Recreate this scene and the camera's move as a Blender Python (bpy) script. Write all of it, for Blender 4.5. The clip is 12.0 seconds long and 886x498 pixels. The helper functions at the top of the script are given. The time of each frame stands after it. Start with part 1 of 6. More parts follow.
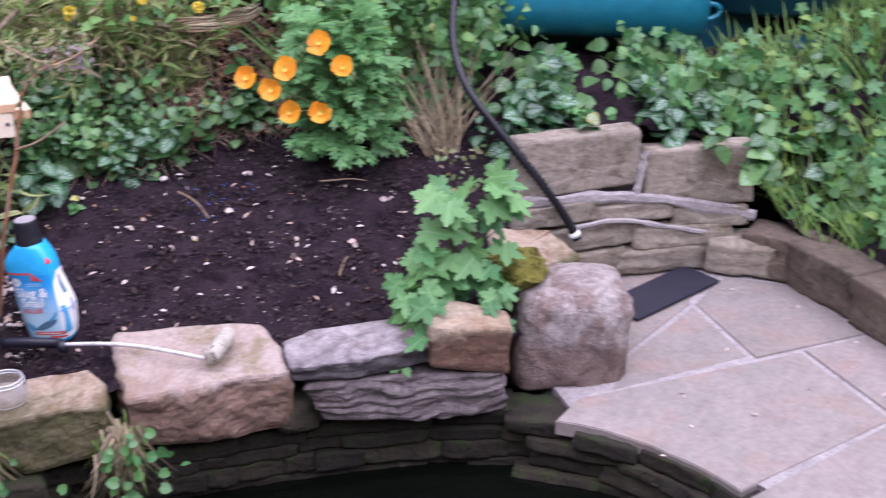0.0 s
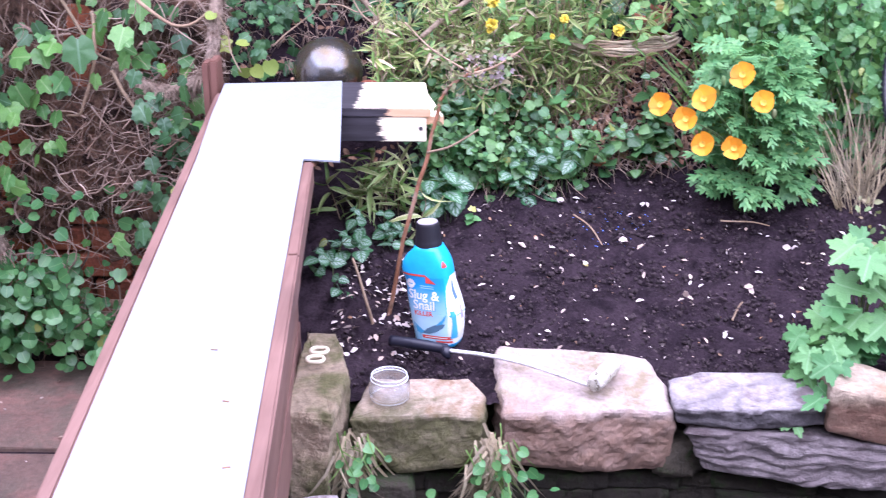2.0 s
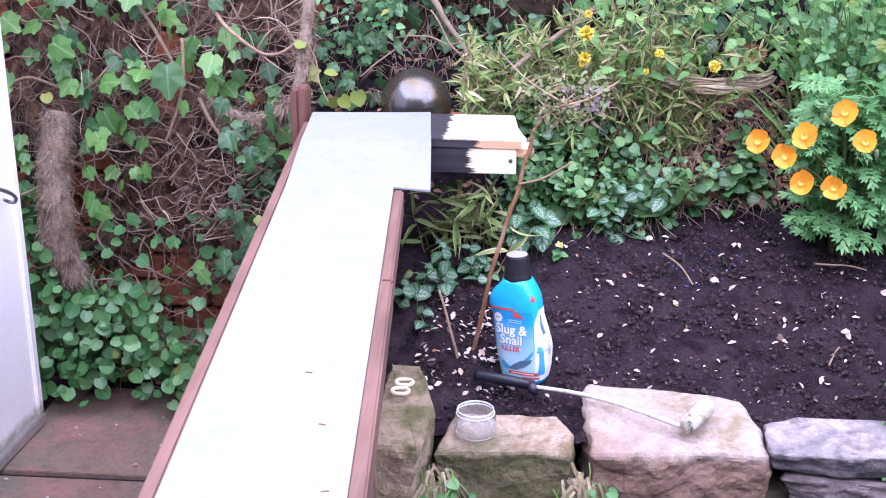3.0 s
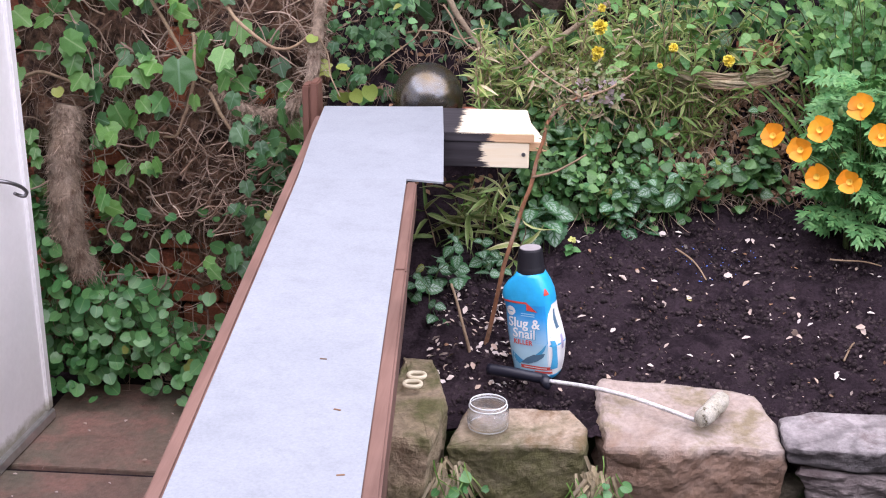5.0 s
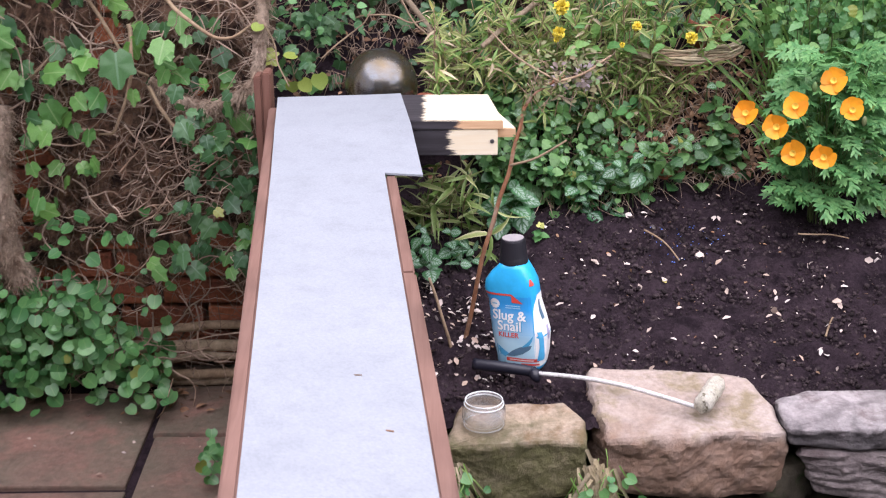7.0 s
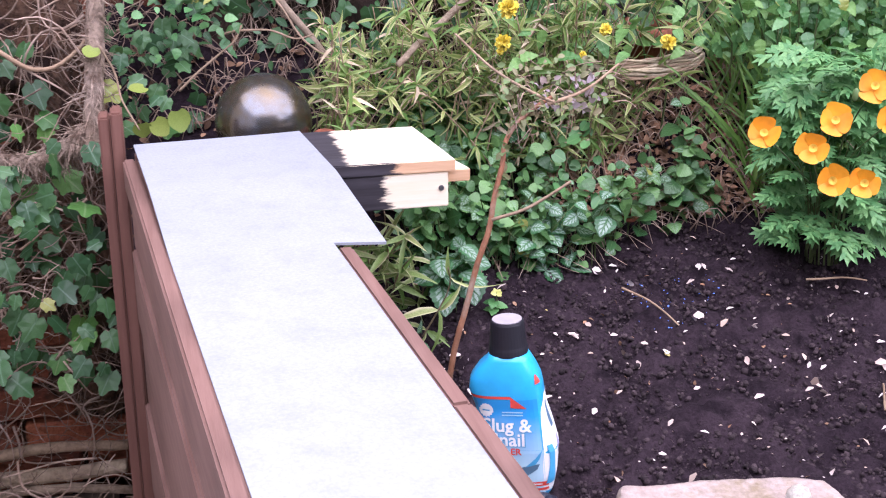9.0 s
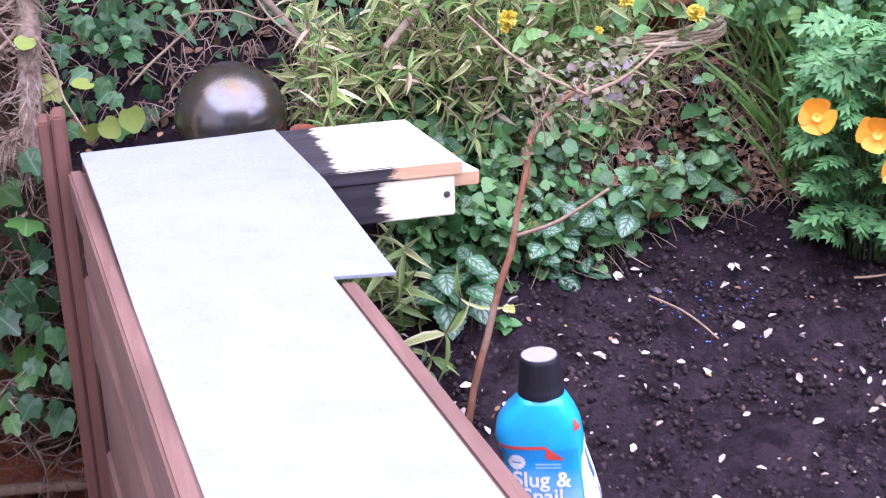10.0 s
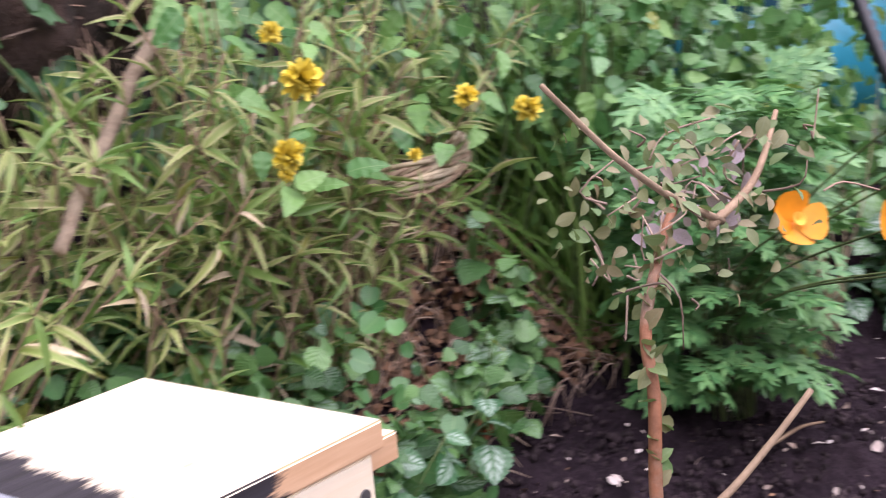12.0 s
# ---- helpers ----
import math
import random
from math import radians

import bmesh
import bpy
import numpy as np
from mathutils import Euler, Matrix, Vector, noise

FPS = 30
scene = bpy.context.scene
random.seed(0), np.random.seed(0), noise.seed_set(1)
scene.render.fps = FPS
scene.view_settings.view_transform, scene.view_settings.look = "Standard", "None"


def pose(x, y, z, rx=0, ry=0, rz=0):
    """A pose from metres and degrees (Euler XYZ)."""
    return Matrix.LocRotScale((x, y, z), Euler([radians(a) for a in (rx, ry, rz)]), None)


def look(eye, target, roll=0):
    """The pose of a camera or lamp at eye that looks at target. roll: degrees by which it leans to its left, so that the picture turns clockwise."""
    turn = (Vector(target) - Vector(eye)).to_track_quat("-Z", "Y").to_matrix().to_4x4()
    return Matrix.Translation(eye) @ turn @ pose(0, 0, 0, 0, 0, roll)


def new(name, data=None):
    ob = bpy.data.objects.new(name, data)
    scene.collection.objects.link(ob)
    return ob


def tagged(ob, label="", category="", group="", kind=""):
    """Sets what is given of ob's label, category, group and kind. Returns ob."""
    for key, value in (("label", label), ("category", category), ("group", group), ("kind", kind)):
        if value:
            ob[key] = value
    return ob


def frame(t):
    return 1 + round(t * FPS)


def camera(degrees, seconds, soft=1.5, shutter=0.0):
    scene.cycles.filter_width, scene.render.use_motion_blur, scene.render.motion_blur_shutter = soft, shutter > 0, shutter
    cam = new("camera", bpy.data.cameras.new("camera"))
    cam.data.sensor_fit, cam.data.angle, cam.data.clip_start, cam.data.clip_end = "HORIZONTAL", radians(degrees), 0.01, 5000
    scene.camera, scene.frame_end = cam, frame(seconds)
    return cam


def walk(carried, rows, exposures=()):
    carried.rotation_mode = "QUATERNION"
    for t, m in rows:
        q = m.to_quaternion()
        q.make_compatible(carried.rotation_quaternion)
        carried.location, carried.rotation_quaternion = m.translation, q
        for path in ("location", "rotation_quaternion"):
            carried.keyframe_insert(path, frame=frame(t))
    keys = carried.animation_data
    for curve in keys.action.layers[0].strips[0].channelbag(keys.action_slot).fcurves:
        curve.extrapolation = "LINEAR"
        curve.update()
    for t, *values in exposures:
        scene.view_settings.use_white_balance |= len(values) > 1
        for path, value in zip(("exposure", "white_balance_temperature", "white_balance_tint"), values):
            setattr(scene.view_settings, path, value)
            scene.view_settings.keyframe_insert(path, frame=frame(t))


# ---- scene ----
cam = camera(37.5, 12.0, 1.1, 0.35)
PATH = [
    (0, (0.17, -0.433, 1.659), (0.63, 1.333, 0.84), -1.4),
    (0.5, (0.198, -0.414, 1.633), (0.413, 1.404, 0.828), -1.8),
    (1, (0.171, -0.396, 1.628), (0.27, 1.437, 0.834), -1.5),
    (1.5, (0.121, -0.375, 1.606), (0.144, 1.472, 0.84), -0.8),
    (2, (0.086, -0.353, 1.59), (0.026, 1.504, 0.849), -0.5),
    (2.5, (0.053, -0.333, 1.569), (-0.066, 1.533, 0.861), -0.1),
    (3, (0.031, -0.322, 1.547), (-0.123, 1.556, 0.874), 0.1),
    (5, (0.019, -0.319, 1.518), (-0.145, 1.561, 0.855), 0.2),
    (5.5, (0.016, -0.322, 1.518), (-0.146, 1.555, 0.846), 0.1),
    (6, (0.011, -0.323, 1.525), (-0.14, 1.549, 0.835), -0.2),
    (6.5, (-0.037, -0.305, 1.535), (-0.134, 1.562, 0.824), -0.6),
    (7, (-0.177, -0.24, 1.529), (-0.149, 1.632, 0.826), -0.4),
    (7.5, (-0.274, -0.069, 1.484), (-0.146, 1.813, 0.819), -0.4),
    (7.7, (-0.294, 0.006, 1.47), (-0.136, 1.89, 0.817), -0.5),
    (9.5, (-0.48, 0.586, 1.349), (0.003, 2.407, 0.677), -0.8),
    (10, (-0.461, 0.738, 1.347), (0.034, 2.539, 0.631), -1.5),
    (10.5, (-0.478, 0.926, 1.265), (0.065, 2.739, 0.62), -3.1),
    (11, (-0.543, 1.165, 1.179), (0.204, 2.966, 0.736), -4.7),
    (11.5, (-0.539, 1.467, 1.177), (0.496, 3.114, 0.714), -6.3),
    (12, (-0.559, 1.707, 1.158), (0.905, 2.982, 0.675), -5.3),
]
EXPOSURES = [(0.0, 0.72, 5800, 35), (1.0, 1.16, 5650, 36), (1.5, 1.43, 5500, 37), (2.5, 1.49, 5400, 38), (3.0, 1.27, 5450, 37), (5.0, 0.78, 6150, 26), (6.0, 0.83, 6150, 25),
             (7.5, 0.87, 6300, 23), (9.5, 1.23, 5650, 38), (10.0, 1.27, 5500, 39), (10.5, 0.91, 5650, 39), (11.0, 0.68, 5850, 37), (11.5, 0.64, 6150, 34), (12.0, 0.94, 6250, 33)]
walk(cam, [(t, look(eye, target, roll)) for t, eye, target, roll in PATH], EXPOSURES)

# ---- world, sun, exposure ----
world = bpy.data.worlds.new("sky")
scene.world = world
world.use_nodes = True
wn = world.node_tree
wn.nodes.clear()
sky = wn.nodes.new("ShaderNodeTexSky")
sky.sky_type = "NISHITA"
sky.sun_disc = False
sky.sun_elevation = radians(68)
sky.sun_rotation = radians(149)
sky.dust_density = 2.0
bgd = wn.nodes.new("ShaderNodeBackground")
bgd.inputs["Strength"].default_value = 0.050
wout = wn.nodes.new("ShaderNodeOutputWorld")
wn.links.new(sky.outputs[0], bgd.inputs[0])
wn.links.new(bgd.outputs[0], wout.inputs[0])
sun_data = bpy.data.lights.new("sun", "SUN")
sun_data.energy = 5.3
sun_data.angle = radians(115)
sun_data.color = (1.0, 0.98, 0.96)
sun = new("sun", sun_data)
sun.matrix_world = look((0.75, -1.0, 3.1), (0, 0, 0))


# ---- materials ----
def nodes_of(name):
    m = bpy.data.materials.new(name)
    m.use_nodes = True
    t = m.node_tree
    t.nodes.clear()
    return m, t


def link(t, a, b):
    t.links.new(a, b)


def math_node(t, op, a, b=None, clamp=False):
    n = t.nodes.new("ShaderNodeMath")
    n.operation = op
    n.use_clamp = clamp
    for i, v in enumerate((a, b)):
        if v is None:
            continue
        if isinstance(v, (int, float)):
            n.inputs[i].default_value = v
        else:
            link(t, v, n.inputs[i])
    return n.outputs[0]


def mix_col(t, fac, a, b, mode="MIX"):
    n = t.nodes.new("ShaderNodeMix")
    n.data_type = "RGBA"
    n.blend_type = mode
    for sock, v in ((n.inputs[0], fac), (n.inputs[6], a), (n.inputs[7], b)):
        if isinstance(v, (int, float)):
            sock.default_value = v
        elif isinstance(v, tuple):
            sock.default_value = (*v, 1)
        else:
            link(t, v, sock)
    return n.outputs[2]


def noise_tex(t, scale, detail=4.0, rough=0.6, vec=None):
    n = t.nodes.new("ShaderNodeTexNoise")
    n.inputs["Scale"].default_value = scale
    n.inputs["Detail"].default_value = detail
    n.inputs["Roughness"].default_value = rough
    if vec is not None:
        link(t, vec, n.inputs["Vector"])
    return n.outputs[0]


def ramp(t, val, lo, hi):
    n = t.nodes.new("ShaderNodeMapRange")
    n.inputs[1].default_value, n.inputs[2].default_value = lo, hi
    link(t, val, n.inputs[0])
    return n.outputs[0]


def coords(t, stretch=(1, 1, 1), kind="Object"):
    c = t.nodes.new("ShaderNodeTexCoord")
    m = t.nodes.new("ShaderNodeMapping")
    m.inputs["Scale"].default_value = stretch
    link(t, c.outputs[kind], m.inputs[0])
    return m.outputs[0]


def randoms(t):
    o = t.nodes.new("ShaderNodeObjectInfo").outputs["Random"]
    g = t.nodes.new("ShaderNodeNewGeometry").outputs["Random Per Island"]
    return math_node(t, "FRACT", math_node(t, "ADD", o, g))


def finish(t, col, rough, metal=0.0, bump=None, bump_h=0.002, spec=0.5, bump_s=1.0):
    b = t.nodes.new("ShaderNodeBsdfPrincipled")
    if isinstance(col, tuple):
        b.inputs["Base Color"].default_value = (*col, 1)
    else:
        link(t, col, b.inputs["Base Color"])
    if isinstance(rough, (int, float)):
        b.inputs["Roughness"].default_value = rough
    else:
        link(t, rough, b.inputs["Roughness"])
    b.inputs["Metallic"].default_value = metal
    b.inputs["Specular IOR Level"].default_value = spec
    if bump is not None:
        n = t.nodes.new("ShaderNodeBump")
        n.inputs["Strength"].default_value = bump_s
        n.inputs["Distance"].default_value = bump_h
        link(t, bump, n.inputs["Height"])
        link(t, n.outputs[0], b.inputs["Normal"])
    o = t.nodes.new("ShaderNodeOutputMaterial")
    link(t, b.outputs[0], o.inputs[0])
    return b, o


def rough_mat(name, c1, c2, c3=None, s1=6.0, s2=60.0, rough=0.85, bump_h=0.003, stretch=(1, 1, 1), vary=0.25, spec=0.4, low_tint=None,
              patch=(0.5, 0.65), grain=0.6):
    """A mottled matt surface: two colours at a large scale, grain at a small one, a third colour in patches."""
    m, t = nodes_of(name)
    v = coords(t, stretch)
    big, fine = noise_tex(t, s1, 5, 0.6, v), noise_tex(t, s2, 6, 0.7, v)
    col = mix_col(t, ramp(t, big, 0.35, 0.65), c1, c2)
    if c3:
        col = mix_col(t, ramp(t, noise_tex(t, s1 * 1.7, 6, 0.65, coords(t, (1, 1.1, 0.9))), *patch), col, c3)
    col = mix_col(t, ramp(t, fine, 0.3, 0.7), mix_col(t, 0.45 * grain, col, (0, 0, 0)), mix_col(t, 0.4 * grain, col, col, "ADD"))
    # A further colour takes over below a ragged level.
    if low_tint:
        colour, level = low_tint
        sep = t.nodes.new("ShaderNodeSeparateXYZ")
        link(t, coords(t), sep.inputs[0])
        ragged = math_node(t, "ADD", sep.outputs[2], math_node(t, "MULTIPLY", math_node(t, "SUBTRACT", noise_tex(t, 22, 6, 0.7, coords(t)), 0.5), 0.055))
        low_mask = math_node(t, "SUBTRACT", 1.0, ramp(t, ragged, level - 0.012, level + 0.012))
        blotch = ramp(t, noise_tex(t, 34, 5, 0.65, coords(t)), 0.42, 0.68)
        col = mix_col(t, math_node(t, "MULTIPLY", low_mask, 0.93), col, mix_col(t, blotch, colour, mix_col(t, 0.22, colour, col)))
    r = randoms(t)
    col = mix_col(t, math_node(t, "MULTIPLY", r, vary), col, (0.01, 0.01, 0.01))
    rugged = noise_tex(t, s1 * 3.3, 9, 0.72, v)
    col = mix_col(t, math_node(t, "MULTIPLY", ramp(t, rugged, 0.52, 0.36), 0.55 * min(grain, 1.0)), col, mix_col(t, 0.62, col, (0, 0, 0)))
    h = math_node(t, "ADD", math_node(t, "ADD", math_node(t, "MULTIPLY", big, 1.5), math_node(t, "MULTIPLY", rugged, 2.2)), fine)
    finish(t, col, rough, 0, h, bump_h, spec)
    return m


def wood_mat(name, c1, c2, along="Y", rough=0.6, ring=1.0):
    m, t = nodes_of(name)
    st = {"X": (2, 40, 40), "Y": (40, 2, 40), "Z": (40, 40, 2)}[along]
    v = coords(t, st)
    g = noise_tex(t, 2.0, 6, 0.65, v)
    big = noise_tex(t, 5.0, 3, 0.5, coords(t))
    col = mix_col(t, ramp(t, g, 0.3, 0.7), c1, c2)
    col = mix_col(t, math_node(t, "MULTIPLY", ramp(t, big, 0.45, 0.75), 0.35), col, (0.02, 0.012, 0.01))
    finish(t, col, rough, 0, g, 0.0008, 0.35)
    return m


def leaf_mat(name, c1, c2, rib=None, pattern="", pale=(0.5, 0.55, 0.42), rough=0.42, through_light=0.22, spec=0.5, vein=0.12, bold=False):
    """Leaf tissue: a colour of its own for each leaf, a pale midrib, side veins in relief, some light coming through."""
    m, t = nodes_of(name)
    uv = t.nodes.new("ShaderNodeUVMap").outputs[0]
    sep = t.nodes.new("ShaderNodeSeparateXYZ")
    link(t, uv, sep.inputs[0])
    u, w = sep.outputs[0], sep.outputs[1]
    off = math_node(t, "ABSOLUTE", math_node(t, "SUBTRACT", u, 0.5))
    r = randoms(t)
    col = mix_col(t, r, c1, c2)
    col = mix_col(t, ramp(t, noise_tex(t, 25, 4, 0.6, coords(t)), 0.35, 0.7), mix_col(t, 0.35, col, (0.01, 0.03, 0.01)), col)
    yellowed = math_node(t, "GREATER_THAN", r, 0.992)
    col = mix_col(t, math_node(t, "MULTIPLY", yellowed, 0.7), col, (0.32, 0.3, 0.05))
    if pattern == "silver":
        band = math_node(t, "MULTIPLY", ramp(t, off, 0.02, 0.07), math_node(t, "SUBTRACT", 1.0, ramp(t, off, 0.22, 0.32)))
        blot = ramp(t, noise_tex(t, 70, 4, 0.65, coords(t)), 0.32, 0.46)
        some = ramp(t, math_node(t, "FRACT", math_node(t, "MULTIPLY", r, 7.3)), 0.62, 0.95)
        ribs = math_node(t, "SINE", math_node(t, "MULTIPLY", math_node(t, "SUBTRACT", w, math_node(t, "MULTIPLY", off, 0.9)), 30.0))
        marked = math_node(t, "MULTIPLY", band, math_node(t, "MULTIPLY", blot, ramp(t, ribs, -0.95, -0.2)))
        col = mix_col(t, math_node(t, "MULTIPLY", marked, 0.85) if bold else math_node(t, "MULTIPLY", marked, some), col, pale)
    if pattern == "margin":
        col = mix_col(t, math_node(t, "MULTIPLY", ramp(t, off, 0.22, 0.46), ramp(t, r, 0.2, 0.9)), col, pale)
    if rib:
        col = mix_col(t, math_node(t, "MULTIPLY", math_node(t, "LESS_THAN", off, 0.02), 0.4), col, rib)
    veins = math_node(t, "SINE", math_node(t, "MULTIPLY", math_node(t, "ADD", w, math_node(t, "MULTIPLY", off, -0.8)), 38.0))
    b, o = finish(t, col, rough, 0, veins, 0.0004, spec, vein)
    tr = t.nodes.new("ShaderNodeBsdfTranslucent")
    link(t, mix_col(t, 0.4, col, (0.2, 0.4, 0.07)), tr.inputs[0])
    mx = t.nodes.new("ShaderNodeMixShader")
    mx.inputs[0].default_value = through_light
    link(t, b.outputs[0], mx.inputs[1])
    link(t, tr.outputs[0], mx.inputs[2])
    link(t, mx.outputs[0], o.inputs[0])
    return m


def plain_mat(name, col, rough=0.5, metal=0.0, grain=0.0, spec=0.5):
    m, t = nodes_of(name)
    n = noise_tex(t, 35, 5, 0.6, coords(t))
    c = mix_col(t, ramp(t, n, 0.3, 0.75), mix_col(t, 0.18, col, (0.0, 0.0, 0.0)), mix_col(t, 0.1, col, col, "ADD"))
    finish(t, c, rough, metal, n, 0.0004 + grain, spec)
    return m


M_SOIL = rough_mat("soil_compost", (0.030, 0.020, 0.027), (0.050, 0.034, 0.043), (0.014, 0.009, 0.013), 9, 160, 0.95, 0.006, vary=0.1, spec=0.1, grain=1.0)
M_CLOD = rough_mat("soil_crumbs", (0.045, 0.032, 0.037), (0.105, 0.078, 0.084), None, 40, 300, 0.95, 0.002, vary=0.6, spec=0.1)
# These five stones turn darker below the level of their tops.
M_SANDSTONE = rough_mat("buff_pink_sandstone", (0.385, 0.305, 0.258), (0.465, 0.39, 0.35), (0.265, 0.215, 0.14), 9, 110, 0.9, 0.003, low_tint=((0.235, 0.145, 0.10), 0.002), patch=(0.50, 0.66), grain=0.45)
M_ALGAESTONE = rough_mat("pale_buff_stone_with_a_green_face", (0.54, 0.42, 0.30), (0.62, 0.51, 0.41), (0.30, 0.20, 0.12), 8, 90, 0.92, 0.004, low_tint=((0.115, 0.118, 0.038), 0.008), grain=0.45)
M_GREYSTONE = rough_mat("grey_layered_stone", (0.40, 0.355, 0.36), (0.58, 0.54, 0.545), (0.22, 0.18, 0.18), 8, 60, 0.85, 0.004, (1, 1, 1.4), low_tint=((0.062, 0.055, 0.060), 0.001), grain=0.6)
M_BROWNSTONE = rough_mat("red_brown_stone", (0.52, 0.43, 0.32), (0.46, 0.36, 0.25), (0.32, 0.22, 0.14), 6, 70, 0.9, 0.005, low_tint=((0.20, 0.105, 0.07), -0.006))
M_BOULDER = rough_mat("grey_pink_boulder_stone", (0.54, 0.47, 0.445), (0.66, 0.60, 0.57), (0.36, 0.27, 0.24), 11, 90, 0.88, 0.009, low_tint=((0.27, 0.185, 0.16), 0.0), patch=(0.46, 0.60), grain=0.7)
M_MOSSYSTONE = rough_mat("buff_stone_with_algae", (0.46, 0.36, 0.25), (0.34, 0.28, 0.17), (0.15, 0.145, 0.06), 7, 70, 0.92, 0.007, patch=(0.44, 0.60))
M_LEDGE = rough_mat("dark_rippled_ledge_stone", (0.26, 0.215, 0.215), (0.37, 0.32, 0.315), (0.12, 0.09, 0.09), 7, 60, 0.85, 0.007, (1, 1, 1.8))
# Near-black base holds the pond's shade; the green patches are moss.
M_PONDSTONE = rough_mat("shade_darkened_damp_mossy_stone", (0.040, 0.033, 0.022), (0.090, 0.076, 0.050), (0.035, 0.085, 0.010), 7, 80, 0.75, 0.008, vary=0.6, patch=(0.52, 0.66))
M_WALLSTONE = rough_mat("dressed_grey_buff_stone", (0.40, 0.345, 0.275), (0.50, 0.445, 0.36), (0.24, 0.20, 0.145), 8, 60, 0.92, 0.005, (1, 1, 1.25))
# Darker stone colour for the wall's side blocks.
M_WALLSIDE = rough_mat("darker_walling_stone", (0.155, 0.120, 0.092), (0.215, 0.172, 0.134), (0.09, 0.075, 0.052), 8, 60, 0.9, 0.005, (1, 1, 1.25))
M_MORTAR = rough_mat("pale_mortar", (0.53, 0.49, 0.485), (0.42, 0.39, 0.385), None, 14, 120, 0.95, 0.003)
M_PAVING = rough_mat("pinkish_grey_flagstone", (0.325, 0.285, 0.265), (0.270, 0.252, 0.228), (0.325, 0.255, 0.225), 4.5, 60, 0.78, 0.002, vary=0.16, grain=0.4)
M_PAVING_DAMP = rough_mat("damp_grey_brown_flagstone", (0.225, 0.145, 0.116), (0.155, 0.138, 0.102), (0.275, 0.158, 0.126), 4.5, 60, 0.55, 0.003, vary=0.3)
M_BRICK = rough_mat("old_orange_brick", (0.48, 0.16, 0.075), (0.38, 0.11, 0.06), (0.20, 0.08, 0.05), 12, 120, 0.92, 0.003, vary=0.5)
# Its dark patches paint shadowy depth into the mat.
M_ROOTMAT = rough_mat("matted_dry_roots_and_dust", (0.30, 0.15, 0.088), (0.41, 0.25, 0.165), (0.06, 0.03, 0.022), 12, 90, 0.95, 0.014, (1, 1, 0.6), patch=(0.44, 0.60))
# Shade behind the plants is put into this dark root colour.
M_BACKSHADE = rough_mat("shade_darkened_wall_and_roots", (0.062, 0.037, 0.027), (0.105, 0.064, 0.047), (0.032, 0.026, 0.017), 9, 80, 0.95, 0.012)
M_ROOT = rough_mat("dry_root_fibre", (0.34, 0.22, 0.15), (0.60, 0.46, 0.36), None, 10, 60, 0.9, 0.001, vary=0.6)
M_ROOTHAIR = rough_mat("dead_aerial_roots", (0.30, 0.18, 0.12), (0.58, 0.43, 0.34), None, 10, 60, 0.95, 0.001, vary=0.7)
M_HAIRY = rough_mat("hairy_ivy_stem_bark", (0.38, 0.28, 0.20), (0.52, 0.41, 0.32), (0.20, 0.13, 0.09), 16, 140, 0.95, 0.004)
M_STEM = rough_mat("pale_dry_stem", (0.46, 0.34, 0.22), (0.34, 0.23, 0.145), None, 12, 80, 0.8, 0.001, vary=0.4)
M_LOG = rough_mat("bleached_bark", (0.44, 0.35, 0.24), (0.34, 0.26, 0.18), (0.24, 0.17, 0.11), 14, 80, 0.85, 0.002, vary=0.4)
M_CANE = rough_mat("red_brown_stem", (0.26, 0.105, 0.05), (0.33, 0.17, 0.095), (0.30, 0.22, 0.16), 12, 70, 0.6, 0.001)
M_STRAW = rough_mat("bleached_straw", (0.48, 0.39, 0.23), (0.58, 0.50, 0.35), None, 14, 60, 0.85, 0.001, vary=0.5)
M_GREENSTEM = rough_mat("green_stem", (0.10, 0.17, 0.05), (0.17, 0.22, 0.08), None, 14, 60, 0.6, 0.001, vary=0.4)
M_DEADLEAF = rough_mat("dead_leaf", (0.30, 0.15, 0.08), (0.46, 0.28, 0.17), None, 30, 90, 0.85, 0.001, vary=0.7)
M_MOSS = rough_mat("yellow_green_moss", (0.28, 0.26, 0.04), (0.38, 0.35, 0.06), (0.06, 0.07, 0.015), 30, 200, 0.95, 0.006)
M_WOODSTAIN = wood_mat("brown_stained_timber", (0.150, 0.080, 0.062), (0.222, 0.130, 0.104), "Y", 0.6)
M_WOODSTAIN_V = wood_mat("brown_stained_post", (0.125, 0.058, 0.042), (0.185, 0.09, 0.066), "Z", 0.6)
M_FELT = rough_mat("mineral_roofing_felt", (0.250, 0.274, 0.307), (0.272, 0.297, 0.331), None, 5, 260, 0.9, 0.0004, vary=0.0, grain=0.26)
M_TERRACOTTA = rough_mat("terracotta", (0.36, 0.11, 0.06), (0.42, 0.16, 0.09), (0.22, 0.08, 0.05), 14, 100, 0.85, 0.001)
M_WHITEWALL = rough_mat("white_painted_boards", (0.80, 0.80, 0.82), (0.84, 0.83, 0.84), (0.58, 0.60, 0.52), 2.5, 60, 0.5, 0.0008, vary=0.0, patch=(0.66, 0.8), grain=0.08, low_tint=((0.27, 0.26, 0.19), 0.085))
M_TEAL = plain_mat("teal_moulded_plastic", (0.008, 0.165, 0.235), 0.32)
M_TEALDARK = plain_mat("dark_blue_green_plastic", (0.004, 0.06, 0.09), 0.4)
M_DARKHOLE = plain_mat("black_void", (0.004, 0.004, 0.005), 0.8)
M_HOSE = plain_mat("black_ribbed_plastic", (0.012, 0.013, 0.018), 0.35)
M_SLATE = plain_mat("black_plastic_sheet", (0.020, 0.021, 0.036), 0.55)
